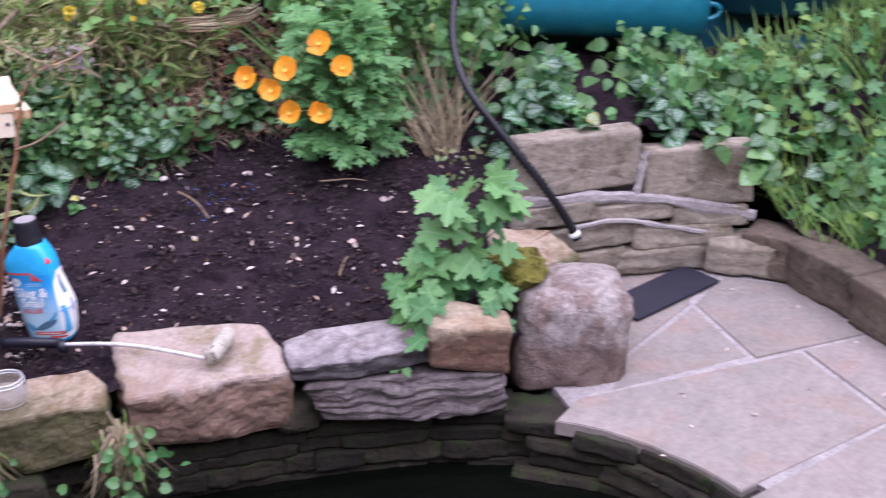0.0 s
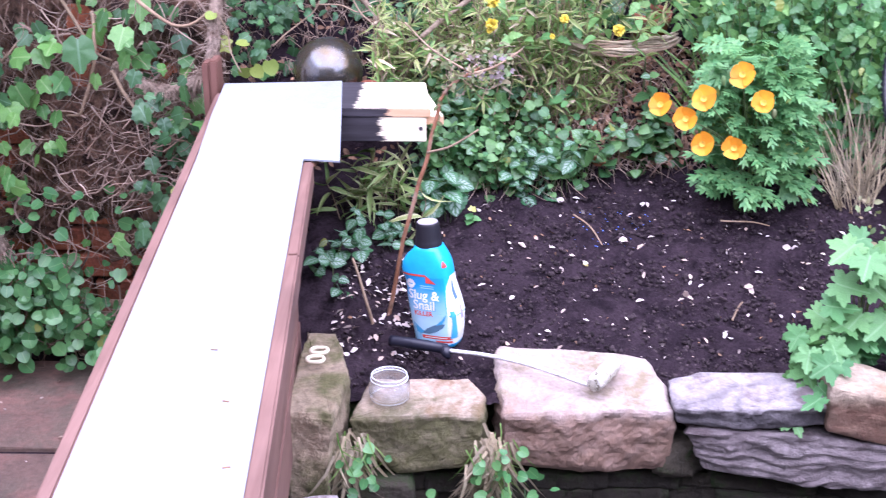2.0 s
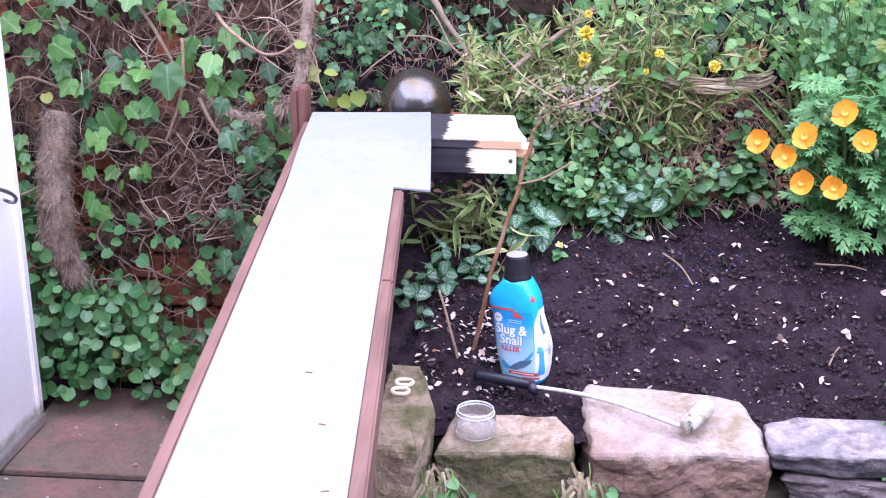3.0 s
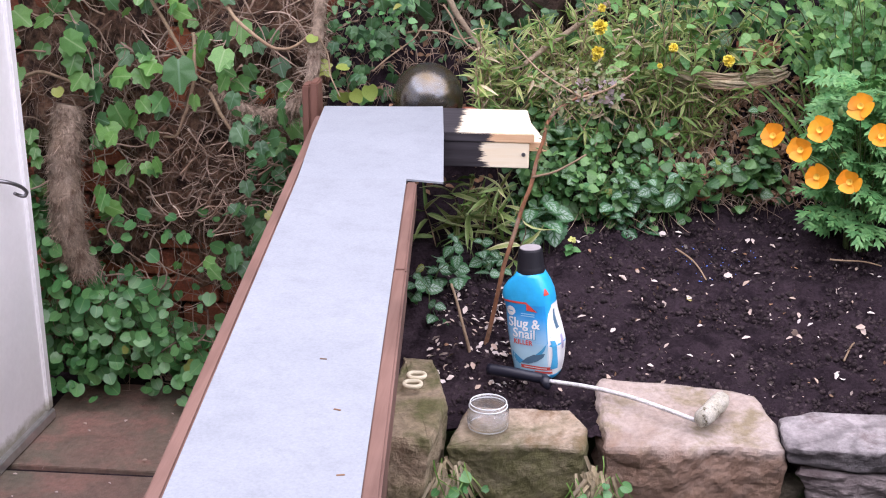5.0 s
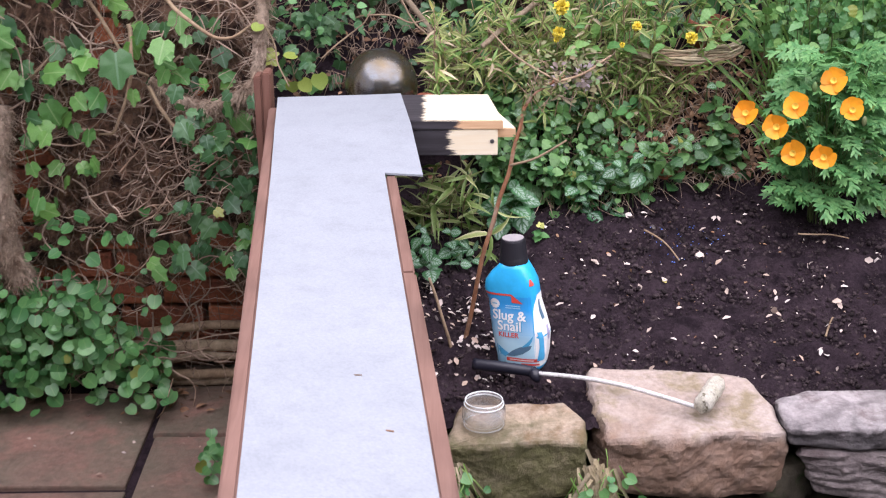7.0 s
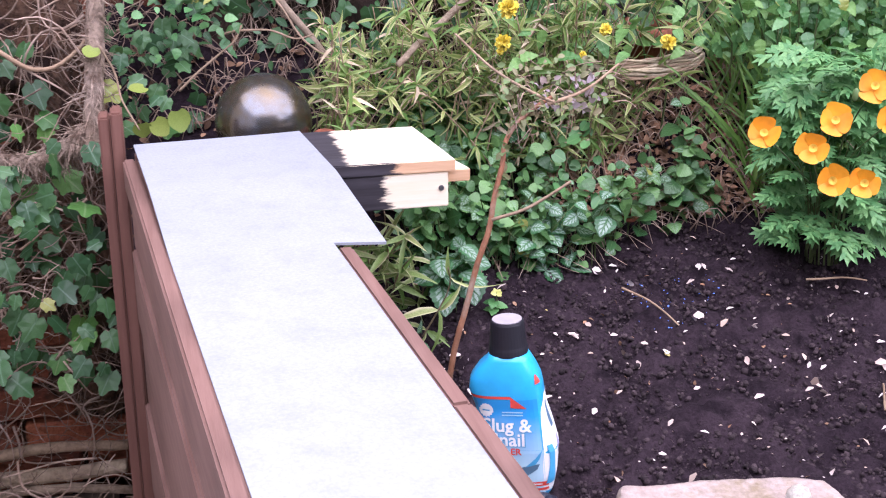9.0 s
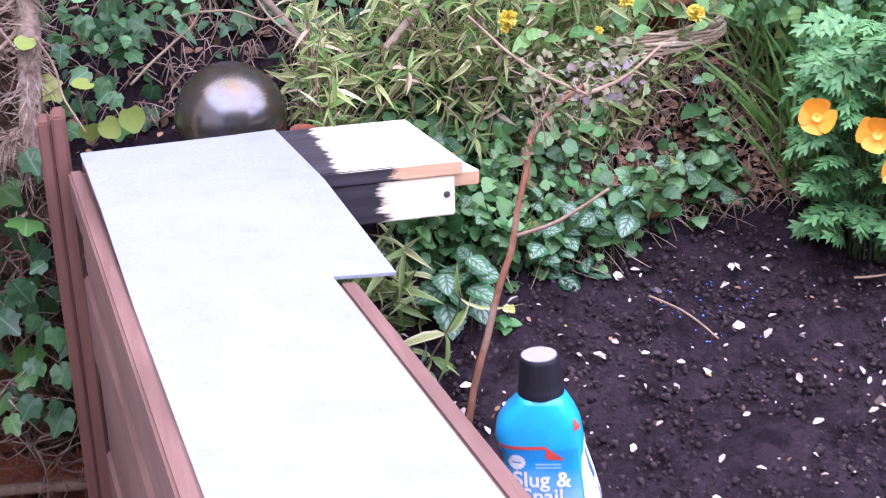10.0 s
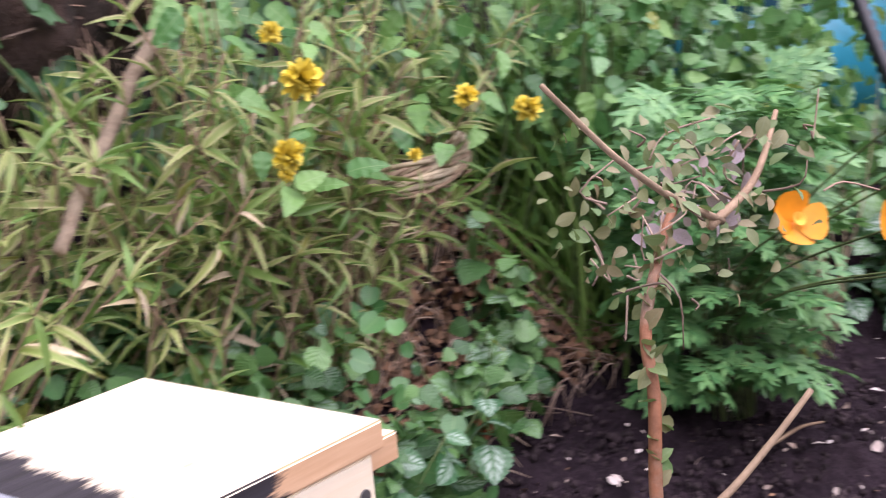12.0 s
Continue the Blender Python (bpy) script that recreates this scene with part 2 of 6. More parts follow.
M_BOTTLE = plain_mat("blue_bottle_plastic", (0.02, 0.42, 0.80), 0.28)
M_CAP = plain_mat("black_cap_plastic", (0.012, 0.012, 0.018), 0.5)
M_CAPTOP = plain_mat("grey_cap_insert", (0.33, 0.31, 0.32), 0.6)
M_PELLET = plain_mat("blue_pellet", (0.10, 0.22, 0.75), 0.6)
M_LABELPALE = plain_mat("pale_blue_label", (0.32, 0.62, 0.82), 0.35)
M_LABELMID = plain_mat("mid_blue_label", (0.07, 0.40, 0.70), 0.3)
M_LABELVIOLET = plain_mat("violet_print", (0.42, 0.40, 0.62), 0.4)
M_LABELWHITE = plain_mat("white_print", (0.85, 0.87, 0.88), 0.4)
M_LABELRED = plain_mat("red_print", (0.72, 0.08, 0.06), 0.4)
M_LABELDARK = plain_mat("slate_blue_print", (0.10, 0.20, 0.30), 0.4)
M_GLASSRIM = plain_mat("thick_pale_glass", (0.78, 0.82, 0.84), 0.15)
M_HANDLE = plain_mat("dark_navy_plastic_grip", (0.012, 0.013, 0.024), 0.4)
M_STEEL = plain_mat("dull_zinc_rod", (0.62, 0.62, 0.62), 0.35, 0.85)
M_SLEEVE = rough_mat("matted_paint_roller_pile", (0.72, 0.68, 0.55), (0.80, 0.77, 0.68), (0.16, 0.14, 0.07), 40, 300, 0.95, 0.004, patch=(0.58, 0.68))
M_ROD = rough_mat("paint_smeared_zinc", (0.80, 0.80, 0.80), (0.66, 0.66, 0.66), (0.25, 0.24, 0.22), 40, 200, 0.45, 0.0005, patch=(0.56, 0.7))
M_BONE = plain_mat("cream_plastic", (0.66, 0.60, 0.44), 0.5)
M_SILVERNAIL = plain_mat("dark_screw_metal", (0.28, 0.28, 0.30), 0.4, 0.9)
M_PETALORANGE = leaf_mat("orange_petal", (0.84, 0.29, 0.006), (0.88, 0.38, 0.014), None, rough=0.5, through_light=0.0, spec=0.3, vein=0.0)
M_POLLEN = plain_mat("yellow_stamens", (0.80, 0.48, 0.06), 0.8)
M_KERRIA = leaf_mat("yellow_petal", (0.88, 0.66, 0.03), (0.90, 0.76, 0.12), None, rough=0.55, through_light=0.0, spec=0.3, vein=0.0)
M_WEEDFLOWER = leaf_mat("pale_yellow_floret", (0.62, 0.66, 0.16), (0.75, 0.74, 0.3), None, rough=0.6, through_light=0.0, vein=0.0)
M_PETALLITTER = leaf_mat("fallen_pale_petal", (0.78, 0.70, 0.68), (0.52, 0.38, 0.30), None, rough=0.7, through_light=0.0, spec=0.3, vein=0.0)
M_IVY = leaf_mat("ivy_leaf", (0.06, 0.20, 0.05), (0.17, 0.38, 0.085), (0.30, 0.42, 0.2), rough=0.4, vein=0.07)
M_IVYDARK = leaf_mat("dark_ivy_leaf", (0.028, 0.10, 0.038), (0.08, 0.205, 0.065), (0.18, 0.30, 0.2), rough=0.44, vein=0.06)
M_HEART = leaf_mat("heart_leaf", (0.052, 0.20, 0.062), (0.16, 0.385, 0.13), (0.2, 0.36, 0.13), rough=0.36, vein=0.1)
M_LAMIUM = leaf_mat("silver_marked_leaf", (0.022, 0.095, 0.03), (0.19, 0.40, 0.125), (0.11, 0.27, 0.085), "silver", (0.30, 0.45, 0.33), 0.36, vein=0.4)
M_SILVERLEAF = leaf_mat("boldly_silvered_leaf", (0.025, 0.12, 0.045), (0.07, 0.22, 0.085), (0.10, 0.26, 0.09), "silver", (0.36, 0.49, 0.40), 0.36, vein=0.4, bold=True)
M_BAMBOO = leaf_mat("narrow_cream_edged_leaf", (0.13, 0.29, 0.055), (0.40, 0.47, 0.14), None, "margin", (0.60, 0.56, 0.29), 0.5, through_light=0.3)
M_BAMBOOLIT = leaf_mat("cream_striped_narrow_leaf", (0.14, 0.29, 0.06), (0.44, 0.50, 0.18), None, "margin", (0.66, 0.62, 0.38), 0.5, through_light=0.25)
M_KERRIALEAF = leaf_mat("fresh_kerria_leaf", (0.07, 0.23, 0.055), (0.22, 0.44, 0.115), (0.3, 0.45, 0.2), rough=0.5)
M_FERNY = leaf_mat("ferny_leaf", (0.08, 0.28, 0.09), (0.22, 0.48, 0.165), (0.16, 0.30, 0.12), rough=0.5)
M_LOBED = leaf_mat("soft_lobed_leaf", (0.06, 0.23, 0.075), (0.19, 0.43, 0.14), (0.25, 0.45, 0.22), rough=0.55)
M_GREYLEAF = leaf_mat("grey_green_leaf", (0.13, 0.25, 0.08), (0.30, 0.23, 0.13), (0.24, 0.30, 0.18), rough=0.6)
M_LILACLEAF = leaf_mat("wilting_lilac_leaf", (0.30, 0.22, 0.20), (0.46, 0.38, 0.42), (0.4, 0.3, 0.3), rough=0.7)
M_GRASS = leaf_mat("grass_blade", (0.11, 0.27, 0.04), (0.26, 0.42, 0.10), None, rough=0.5)
M_YELLOWLEAF = leaf_mat("yellow_green_leaf", (0.36, 0.40, 0.08), (0.26, 0.36, 0.07), None, rough=0.5, vein=0.03)


def make_glass():
    m, t = nodes_of("clear_jar_glass")
    b, o = finish(t, (0.90, 0.93, 0.95), 0.12)
    clear = t.nodes.new("ShaderNodeBsdfTransparent")
    shine = t.nodes.new("ShaderNodeBsdfGlossy")
    shine.inputs["Roughness"].default_value = 0.08
    rim = t.nodes.new("ShaderNodeLayerWeight")
    rim.inputs[0].default_value = 0.35
    first, second = t.nodes.new("ShaderNodeMixShader"), t.nodes.new("ShaderNodeMixShader")
    first.inputs[0].default_value = 0.16
    link(t, clear.outputs[0], first.inputs[1])
    link(t, b.outputs[0], first.inputs[2])
    link(t, math_node(t, "MULTIPLY", rim.outputs["Facing"], 0.9), second.inputs[0])
    link(t, first.outputs[0], second.inputs[1])
    link(t, shine.outputs[0], second.inputs[2])
    link(t, second.outputs[0], o.inputs[0])
    return m


def ramp_rough(t):
    """Dusty glass: gloss that varies in patches."""
    return math_node(t, "ADD", math_node(t, "MULTIPLY", noise_tex(t, 30, 4, 0.6, coords(t)), 0.20), 0.14)


def make_mirror():
    m, t = nodes_of("dark_mirror_glass")
    n = noise_tex(t, 22, 5, 0.65, coords(t))
    # Mottled grime colour also paints in brown garden and bluish sky reflections.
    finish(t, mix_col(t, ramp(t, n, 0.35, 0.68), (0.13, 0.10, 0.056), (0.150, 0.162, 0.178)), math_node(t, "ADD", ramp_rough(t), 0.01), 0.80)
    return m


def make_water():
    m, t = nodes_of("dark_pond_water")
    finish(t, (0.003, 0.004, 0.003), 0.05, 0, noise_tex(t, 14, 2, 0.5, coords(t)), 0.002, 0.2)
    return m


def make_half_painted(name, edge, slope=0.25, pine=((0.84, 0.72, 0.52), (0.88, 0.80, 0.64))):
    """Bare pale softwood whose inner end carries dark paint with a ragged brushed edge."""
    m, t = nodes_of(name)
    v = coords(t, (3, 45, 45))
    g = noise_tex(t, 2.0, 6, 0.6, v)
    bare = mix_col(t, ramp(t, g, 0.35, 0.7), *pine)
    knot = ramp(t, noise_tex(t, 26, 2, 0.4, coords(t, (1, 2.5, 1))), 0.72, 0.76)
    bare = mix_col(t, math_node(t, "MULTIPLY", knot, 0.6), bare, (0.42, 0.24, 0.10))
    c = t.nodes.new("ShaderNodeTexCoord")
    sep = t.nodes.new("ShaderNodeSeparateXYZ")
    link(t, c.outputs["Object"], sep.inputs[0])
    brush = noise_tex(t, 2.2, 5, 0.7, coords(t, (6, 40, 40)))
    ragged = math_node(t, "ADD", sep.outputs[0], math_node(t, "MULTIPLY", math_node(t, "SUBTRACT", brush, 0.5), slope))
    paint = math_node(t, "SUBTRACT", 1.0, ramp(t, ragged, edge - 0.004, edge + 0.006))
    dark = mix_col(t, ramp(t, g, 0.3, 0.7), (0.018, 0.016, 0.020), (0.05, 0.045, 0.055))
    col = mix_col(t, paint, bare, dark)
    finish(t, col, 0.6, 0, g, 0.0006)
    return m


M_GLASS, M_MIRROR, M_WATER = make_glass(), make_mirror(), make_water()


# ---- building helpers ----
def thing(name, loc, label, category, group="", kind=""):
    ob = new(name)
    ob.location = loc
    ob.empty_display_size = 0.05
    return tagged(ob, label, category, group, kind)


def finish_mesh(bm, name, smooth):
    me = bpy.data.meshes.new(name)
    bm.to_mesh(me)
    bm.free()
    if smooth:
        for p in me.polygons:
            p.use_smooth = True
    return me


def attach(ob, parent):
    """Hang ob, given in world places, under a top-level thing or under one of its parts."""
    if parent is not None:
        ob.parent = parent
        if parent.parent is None:
            ob.matrix_parent_inverse = parent.matrix_basis.inverted()
    return ob


def part(name, bm, material, parent, label="", smooth=False, kind=""):
    me = bm if isinstance(bm, bpy.types.Mesh) else finish_mesh(bm, name, smooth)
    if material and not me.materials:
        me.materials.append(material)
    ob = attach(new(name, me), parent)
    return tagged(ob, label, "", "", kind)


def solo(name, bm, material, label, category, group="", kind="", smooth=False):
    me = bm if isinstance(bm, bpy.types.Mesh) else finish_mesh(bm, name, smooth)
    if material and not me.materials:
        me.materials.append(material)
    return tagged(new(name, me), label, category, group, kind)


def box(lo, hi, m=None, bevel=0.002, seg=2):
    bm = bmesh.new()
    c = [(a + b) / 2 for a, b in zip(lo, hi)]
    s = [b - a for a, b in zip(lo, hi)]
    bmesh.ops.create_cube(bm, size=1, matrix=Matrix.Translation(c) @ Matrix.Diagonal((*s, 1)))
    if bevel:
        bmesh.ops.bevel(bm, geom=bm.edges[:], offset=bevel, segments=seg, affect="EDGES")
    if m is not None:
        bm.transform(m)
    return bm


def worn(bm, amount, scale, seed=0.0):
    """Shift the points of a mesh by smooth noise."""
    for v in bm.verts:
        v.co += noise.noise_vector(v.co * scale + Vector((seed, seed * 1.7, seed * 0.3))) * amount
    return bm


def tube_mesh(paths, sides=5):
    """One mesh of tapering tubes; each path is a list of (x, y, z, radius)."""
    verts, faces = [], []
    for path in paths:
        pts = [Vector(p[:3]) for p in path]
        base = len(verts)
        for i, p in enumerate(path):
            d = (pts[min(i + 1, len(pts) - 1)] - pts[max(i - 1, 0)]).normalized()
            a = d.cross(Vector((0.3, 0.9, 0.2))).normalized()
            b = d.cross(a)
            for k in range(sides):
                w = 2 * math.pi * k / sides
                verts.append(pts[i] + (a * math.cos(w) + b * math.sin(w)) * p[3])
        for i in range(len(path) - 1):
            for k in range(sides):
                q, r = base + i * sides, base + (i + 1) * sides
                faces.append((q + k, q + (k + 1) % sides, r + (k + 1) % sides, r + k))
        faces.append(tuple(base + k for k in range(sides))[::-1])
        faces.append(tuple(base + (len(path) - 1) * sides + k for k in range(sides)))
    me = bpy.data.meshes.new("tube")
    me.from_pydata([tuple(v) for v in verts], [], faces)
    for p in me.polygons:
        p.use_smooth = True
    return me


def curve_path(points, r0, r1, n=14, wob=0.0, seed=0):
    """A smooth tapering path through a few points."""
    pts = [Vector(p) for p in points]
    out = []
    m = len(pts) - 1
    for i in range(n + 1):
        s = i / n * m
        k = min(int(s), m - 1)
        f = s - k
        p0, p1, p2, p3 = pts[max(k - 1, 0)], pts[k], pts[k + 1], pts[min(k + 2, m)]
        q = 0.5 * (2 * p1 + (p2 - p0) * f + (2 * p0 - 5 * p1 + 4 * p2 - p3) * f * f + (3 * p1 - p0 - 3 * p2 + p3) * f**3)
        if wob:
            q = q + noise.noise_vector(q * 18 + Vector((seed, 0, seed))) * wob
        out.append((*q, r0 + (r1 - r0) * i / n))
    return out


def lathe(profile, loc, sides=24, squash=(1, 1), cap=True):
    """A turned form from (radius, height) pairs."""
    bm = bmesh.new()
    rings = []
    for r, z in profile:
        rings.append([bm.verts.new((loc[0] + r * squash[0] * math.cos(2 * math.pi * k / sides),
                                    loc[1] + r * squash[1] * math.sin(2 * math.pi * k / sides), loc[2] + z)) for k in range(sides)])
    for a, b in zip(rings, rings[1:]):
        for k in range(sides):
            bm.faces.new((a[k], a[(k + 1) % sides], b[(k + 1) % sides], b[k]))
    if cap:
        bm.faces.new(rings[0][::-1])
        bm.faces.new(rings[-1])
    return bm


def stone_mesh(size, seed, cuts=9, rough=0.10, square=0.8, strata=0.0, facets=0):
    """A weathered stone about its own centre: a box with softened arrises, skewed, chipped by noise at several scales."""
    bm = bmesh.new()
    bmesh.ops.create_cube(bm, size=2)
    bmesh.ops.subdivide_edges(bm, edges=bm.edges[:], cuts=cuts, use_grid_fill=True)
    s = Vector(size) / 2
    small = min(size)
    o = Vector((seed * 3.1, seed * 7.7, seed * 1.3))
    skew = [noise.noise(o + Vector((k, 0, 0))) for k in range(4)]
    power = 2.0 + 72.0 * max(square - 0.5, 0.0) ** 2
    for v in bm.verts:
        c = v.co.copy()
        norm = (abs(c.x) ** power + abs(c.y) ** power + abs(c.z) ** power) ** (1 / power)
        f = c / norm
        p = Vector((f.x * s.x * (1 - 0.10 * skew[0] * f.z), f.y * s.y * (1 - 0.10 * skew[1] * f.z), f.z * s.z * (1 + 0.12 * skew[2] * f.x + 0.08 * skew[3] * f.y)))
        n = f.normalized()
        big = noise.noise(p * (0.9 / small) + o)
        mid = noise.noise(p * (2.4 / small) + o)
        chip = abs(noise.noise(p * (3.5 / small) + o * 2)) - 0.25
        fine = noise.noise(p * (11.0 / small) + o)
        front = max(-f.y, 0.0) * 0.8 + 0.55
        ridge = 0.35 - abs(noise.noise(p * (1.7 / small) + o * 3)) - 0.5 * abs(noise.noise(p * (4.3 / small) + o))
        p += n * small * rough * (1.1 * big + front * (0.8 * mid + 0.8 * chip + 1.3 * ridge + 0.3 * fine))
        p += noise.noise_vector(p * (1.4 / small) + o) * small * rough * 0.6
        if strata:
            wave = noise.noise(Vector((p.x * 5, p.y * 5, p.z * 95 + 2.5 * noise.noise(p * 11 + o))) + o)
            p.xy += Vector((f.x, f.y)) * strata * 2.2 * small * wave
        v.co = p
    # Chiselled facets: planes that take off the arrises and break the face.
    rr = random.Random(int(seed * 10))
    for k in range(facets):
        n = Vector((rr.gauss(0, 0.75), -abs(rr.gauss(0.75, 0.45)), rr.gauss(0.0, 0.55))).normalized()
        reach = max(v.co.dot(n) for v in bm.verts)
        d = reach * rr.uniform(0.80, 0.95)
        for v in bm.verts:
            over = v.co.dot(n) - d
            if over > 0:
                v.co -= n * over * 0.93
    for v in bm.verts:
        q = v.co + o
        v.co += v.co.normalized() * 0.0022 * (noise.noise(q * 70) + 0.7 * noise.noise(q * 150))
    return finish_mesh(bm, "stone", True)


def stone(name, centre, size, yaw, material, label, seed, parent=None, tilt=(0, 0), group="", **kw):
    me = stone_mesh(size, seed, **kw)
    me.materials.append(material)
    ob = new(name, me)
    ob.matrix_basis = pose(*centre, tilt[0], tilt[1], yaw)
    if parent is None:
        tagged(ob, label, "stone", group)
    return attach(ob, parent)


# ---- leaves ----
def blade(profile, fold=0.35, droop=0.25, curl=0.0):
    """A leaf along +y from its base: rows of (length, half width)."""
    v, uv, f = [], [], []
    for y, w in profile:
        z = -droop * y * y
        for sx in (-1, 0, 1):
            v.append((sx * w, y, z + abs(sx) * w * fold))
            uv.append((0.5 + 0.5 * sx, y))
    for i in range(len(profile) - 1):
        for k in range(2):
            a = i * 3 + k
            f += [(a, a + 1, a + 4), (a, a + 4, a + 3)]
    return np.array(v, float), np.array(f), np.array(uv, float)


def lobed(radius, n=22, cup=0.12, reach=1.0, wavy=0.0):
    """A palmate leaf about its stalk's end: radius(angle), angle 0 towards the tip (+y)."""
    v, uv = [(0, 0, 0)], [(0.5, 0.0)]
    for ring in (0.55, 1.0):
        for k in range(n):
            a = -math.pi + 2 * math.pi * (k + 0.5) / n
            r = radius(a) * ring
            x, y = r * math.sin(a), r * math.cos(a)
            v.append((x, y, cup * r * r + wavy * math.sin(a * 5) * ring * 0.1))
            uv.append((0.5 + 0.5 * x, y))
    f = []
    for k in range(n):
        k2 = (k + 1) % n
        f += [(0, 1 + k2, 1 + k), (1 + k, 1 + k2, 1 + n + k2), (1 + k, 1 + n + k2, 1 + n + k)]
    return np.array(v, float), np.array(f), np.array(uv, float)


def pinnate(pairs=3, width=0.36):
    """A leaf cut into lobes along a midrib, each lobe ending in three narrow prongs."""
    vs, fs, us, n = [], [], [], 0
    prong = [(0.0, 0.03), (0.3, 0.056), (0.6, 0.050), (0.85, 0.024), (1.0, 0.003)]
    specs = [(0.0, 0.0, 0.0, 0.72, 0.35)]
    lobes = [(0.62, 0.0, 0.38)]
    for i in range(pairs):
        y = 0.16 + 0.50 * i / pairs
        ln = width * (1.1 - 0.4 * i / pairs)
        lobes += [(y, 55, ln), (y + 0.04, -55, ln)]
    for y, ang, ln in lobes:
        c, s = math.cos(radians(ang)), math.sin(radians(ang))
        specs.append((0.0, y, ang, ln, 1.0))
        for side in (-38, 38):
            specs.append((s * ln * 0.34, y + c * ln * 0.34, ang + side, ln * 0.58, 0.78))
    for x, y, ang, ln, w in specs:
        v, f, u = blade([(a * ln, q * w) for a, q in prong], 0.2, 0.3)
        c, s = math.cos(radians(ang)), math.sin(radians(ang))
        x2 = v[:, 0] * c + v[:, 1] * s + x
        y2 = -v[:, 0] * s + v[:, 1] * c + y
        vs.append(np.stack([x2, y2, v[:, 2] - 0.18 * y2 * y2 - 0.2 * x2 * x2], 1))
        fs.append(f + n)
        us.append(np.stack([0.5 + 0.4 * (u[:, 0] - 0.5), u[:, 1]], 1))
        n += len(v)
    return np.concatenate(vs), np.concatenate(fs), np.concatenate(us)


def toothed(teeth=6, half=0.40, skew=0.72):
    """An egg-shaped leaf with a blunt-toothed edge and a dimpled blade."""
    rows = [(0.0, 0.03), (0.05, 0.16)]
    for k in range(teeth):
        for f, grow in ((0.0, 0.95), (0.55, 1.10), (0.98, 1.0)):
            y = 0.10 + 0.82 * (k + f) / teeth
            w = half * math.sin(math.pi * y ** skew) ** 0.75
            rows.append((y, w * grow))
    rows.append((1.0, 0.004))
    v, f, uv = blade(rows, 0.16, 0.32)
    v[:, 2] += 0.022 * np.sin(v[:, 1] * 24) * (np.abs(v[:, 0]) > 0.01)
    return v, f, uv


def ivy_radius(a):
    lobes = [(0, 1.0, 0.62), (1.10, 0.84, 0.55), (-1.10, 0.84, 0.55), (2.1, 0.72, 0.62), (-2.1, 0.72, 0.62)]
    r = 0.66
    for c, h, w in lobes:
        r = max(r, h * math.exp(-(((a - c) / w) ** 2)))
    return r * (0.72 if abs(a) > 2.9 else 1.0)


def heart_radius(a):
    return 0.64 * (1 + 0.06 * math.cos(a)) * (0.70 if abs(a) > 2.85 else 1.0) + 0.16 * math.exp(-((a / 0.35) ** 2)) + 0.02 * math.cos(a * 9)


def soft_radius(a):
    r = 0.60
    for c, h in ((0, 1.0), (1.15, 0.92), (-1.15, 0.92), (2.2, 0.72), (-2.2, 0.72)):
        r = max(r, h * math.exp(-(((a - c) / 0.53) ** 4)) + 0.10 * math.exp(-(((a - c) / 0.12) ** 2)))
    return r * (0.91 + 0.10 * math.cos(a * 16)) * (0.5 if abs(a) > 2.95 else 1.0)


L_IVY = lobed(ivy_radius, 34, -0.12, wavy=0.25)
L_HEART = lobed(heart_radius, 18, 0.18)
L_SOFT = lobed(soft_radius, 48, 0.06, wavy=0.3)
L_OVATE = toothed()
L_POINTED = toothed(7, 0.30, 0.58)
L_OVAL = blade([(0, 0.03), (0.2, 0.24), (0.5, 0.32), (0.8, 0.20), (1.0, 0.01)], 0.3, 0.25)
L_LANCE = blade([(0, 0.015), (0.15, 0.075), (0.4, 0.10), (0.65, 0.075), (0.85, 0.035), (1.0, 0.003)], 0.5, 0.55)
L_GRASS = blade([(0, 0.022), (0.3, 0.024), (0.6, 0.018), (0.85, 0.01), (1.0, 0.001)], 0.4, 0.8)
L_FERNY = pinnate()
L_PETAL = blade([(0, 0.08), (0.2, 0.34), (0.5, 0.56), (0.78, 0.60), (0.93, 0.46), (1.0, 0.24)], 0.18, -0.22)
L_CHIP = blade([(0, 0.1), (0.5, 0.34), (1.0, 0.12)], 0.3, 0.2)

rng = random.Random(7)


def aim(pos, tip, normal, size, roll=0.0, wide=1.0):
    """The pose of a leaf: base at pos, its tip along tip, its face towards normal."""
    y = Vector(tip).normalized()
    z = Vector(normal)
    x = y.cross(z)
    if x.length < 1e-4:
        x = y.cross(Vector((0.3, 0.2, 1)))
    x.normalize()
    z = x.cross(y)
    m = Matrix((x * wide, y, z)).transposed().to_4x4() @ Matrix.Rotation(roll, 4, "Y")
    return Matrix.Translation(pos) @ m @ Matrix.Scale(size, 4)


def jitter(v, amount):
    return Vector(v) + Vector((rng.gauss(0, amount), rng.gauss(0, amount), rng.gauss(0, amount)))


def leaf_cloud(template, poses):
    """One mesh of many leaves."""
    v, f, u = template
    ms = np.array([[list(r) for r in m] for m in poses])
    vv = np.einsum("nij,kj->nki", ms[:, :3, :3], v) + ms[:, None, :3, 3]
    ff = (f[None] + (np.arange(len(ms)) * len(v))[:, None, None]).reshape(-1, 3)
    me = bpy.data.meshes.new("leaves")
    me.from_pydata(vv.reshape(-1, 3).tolist(), [], ff.tolist())
    layer = me.uv_layers.new(name="UVMap")
    layer.data.foreach_set("uv", np.tile(u, (len(ms), 1))[ff.ravel()].ravel())
    me.polygons.foreach_set("use_smooth", [True] * len(me.polygons))
    return me


SHARED = {}


def leaf_objects(name, key, template, poses, material, parent, label=""):
    """Leaves that can be picked apart: objects of their own on one shared mesh."""
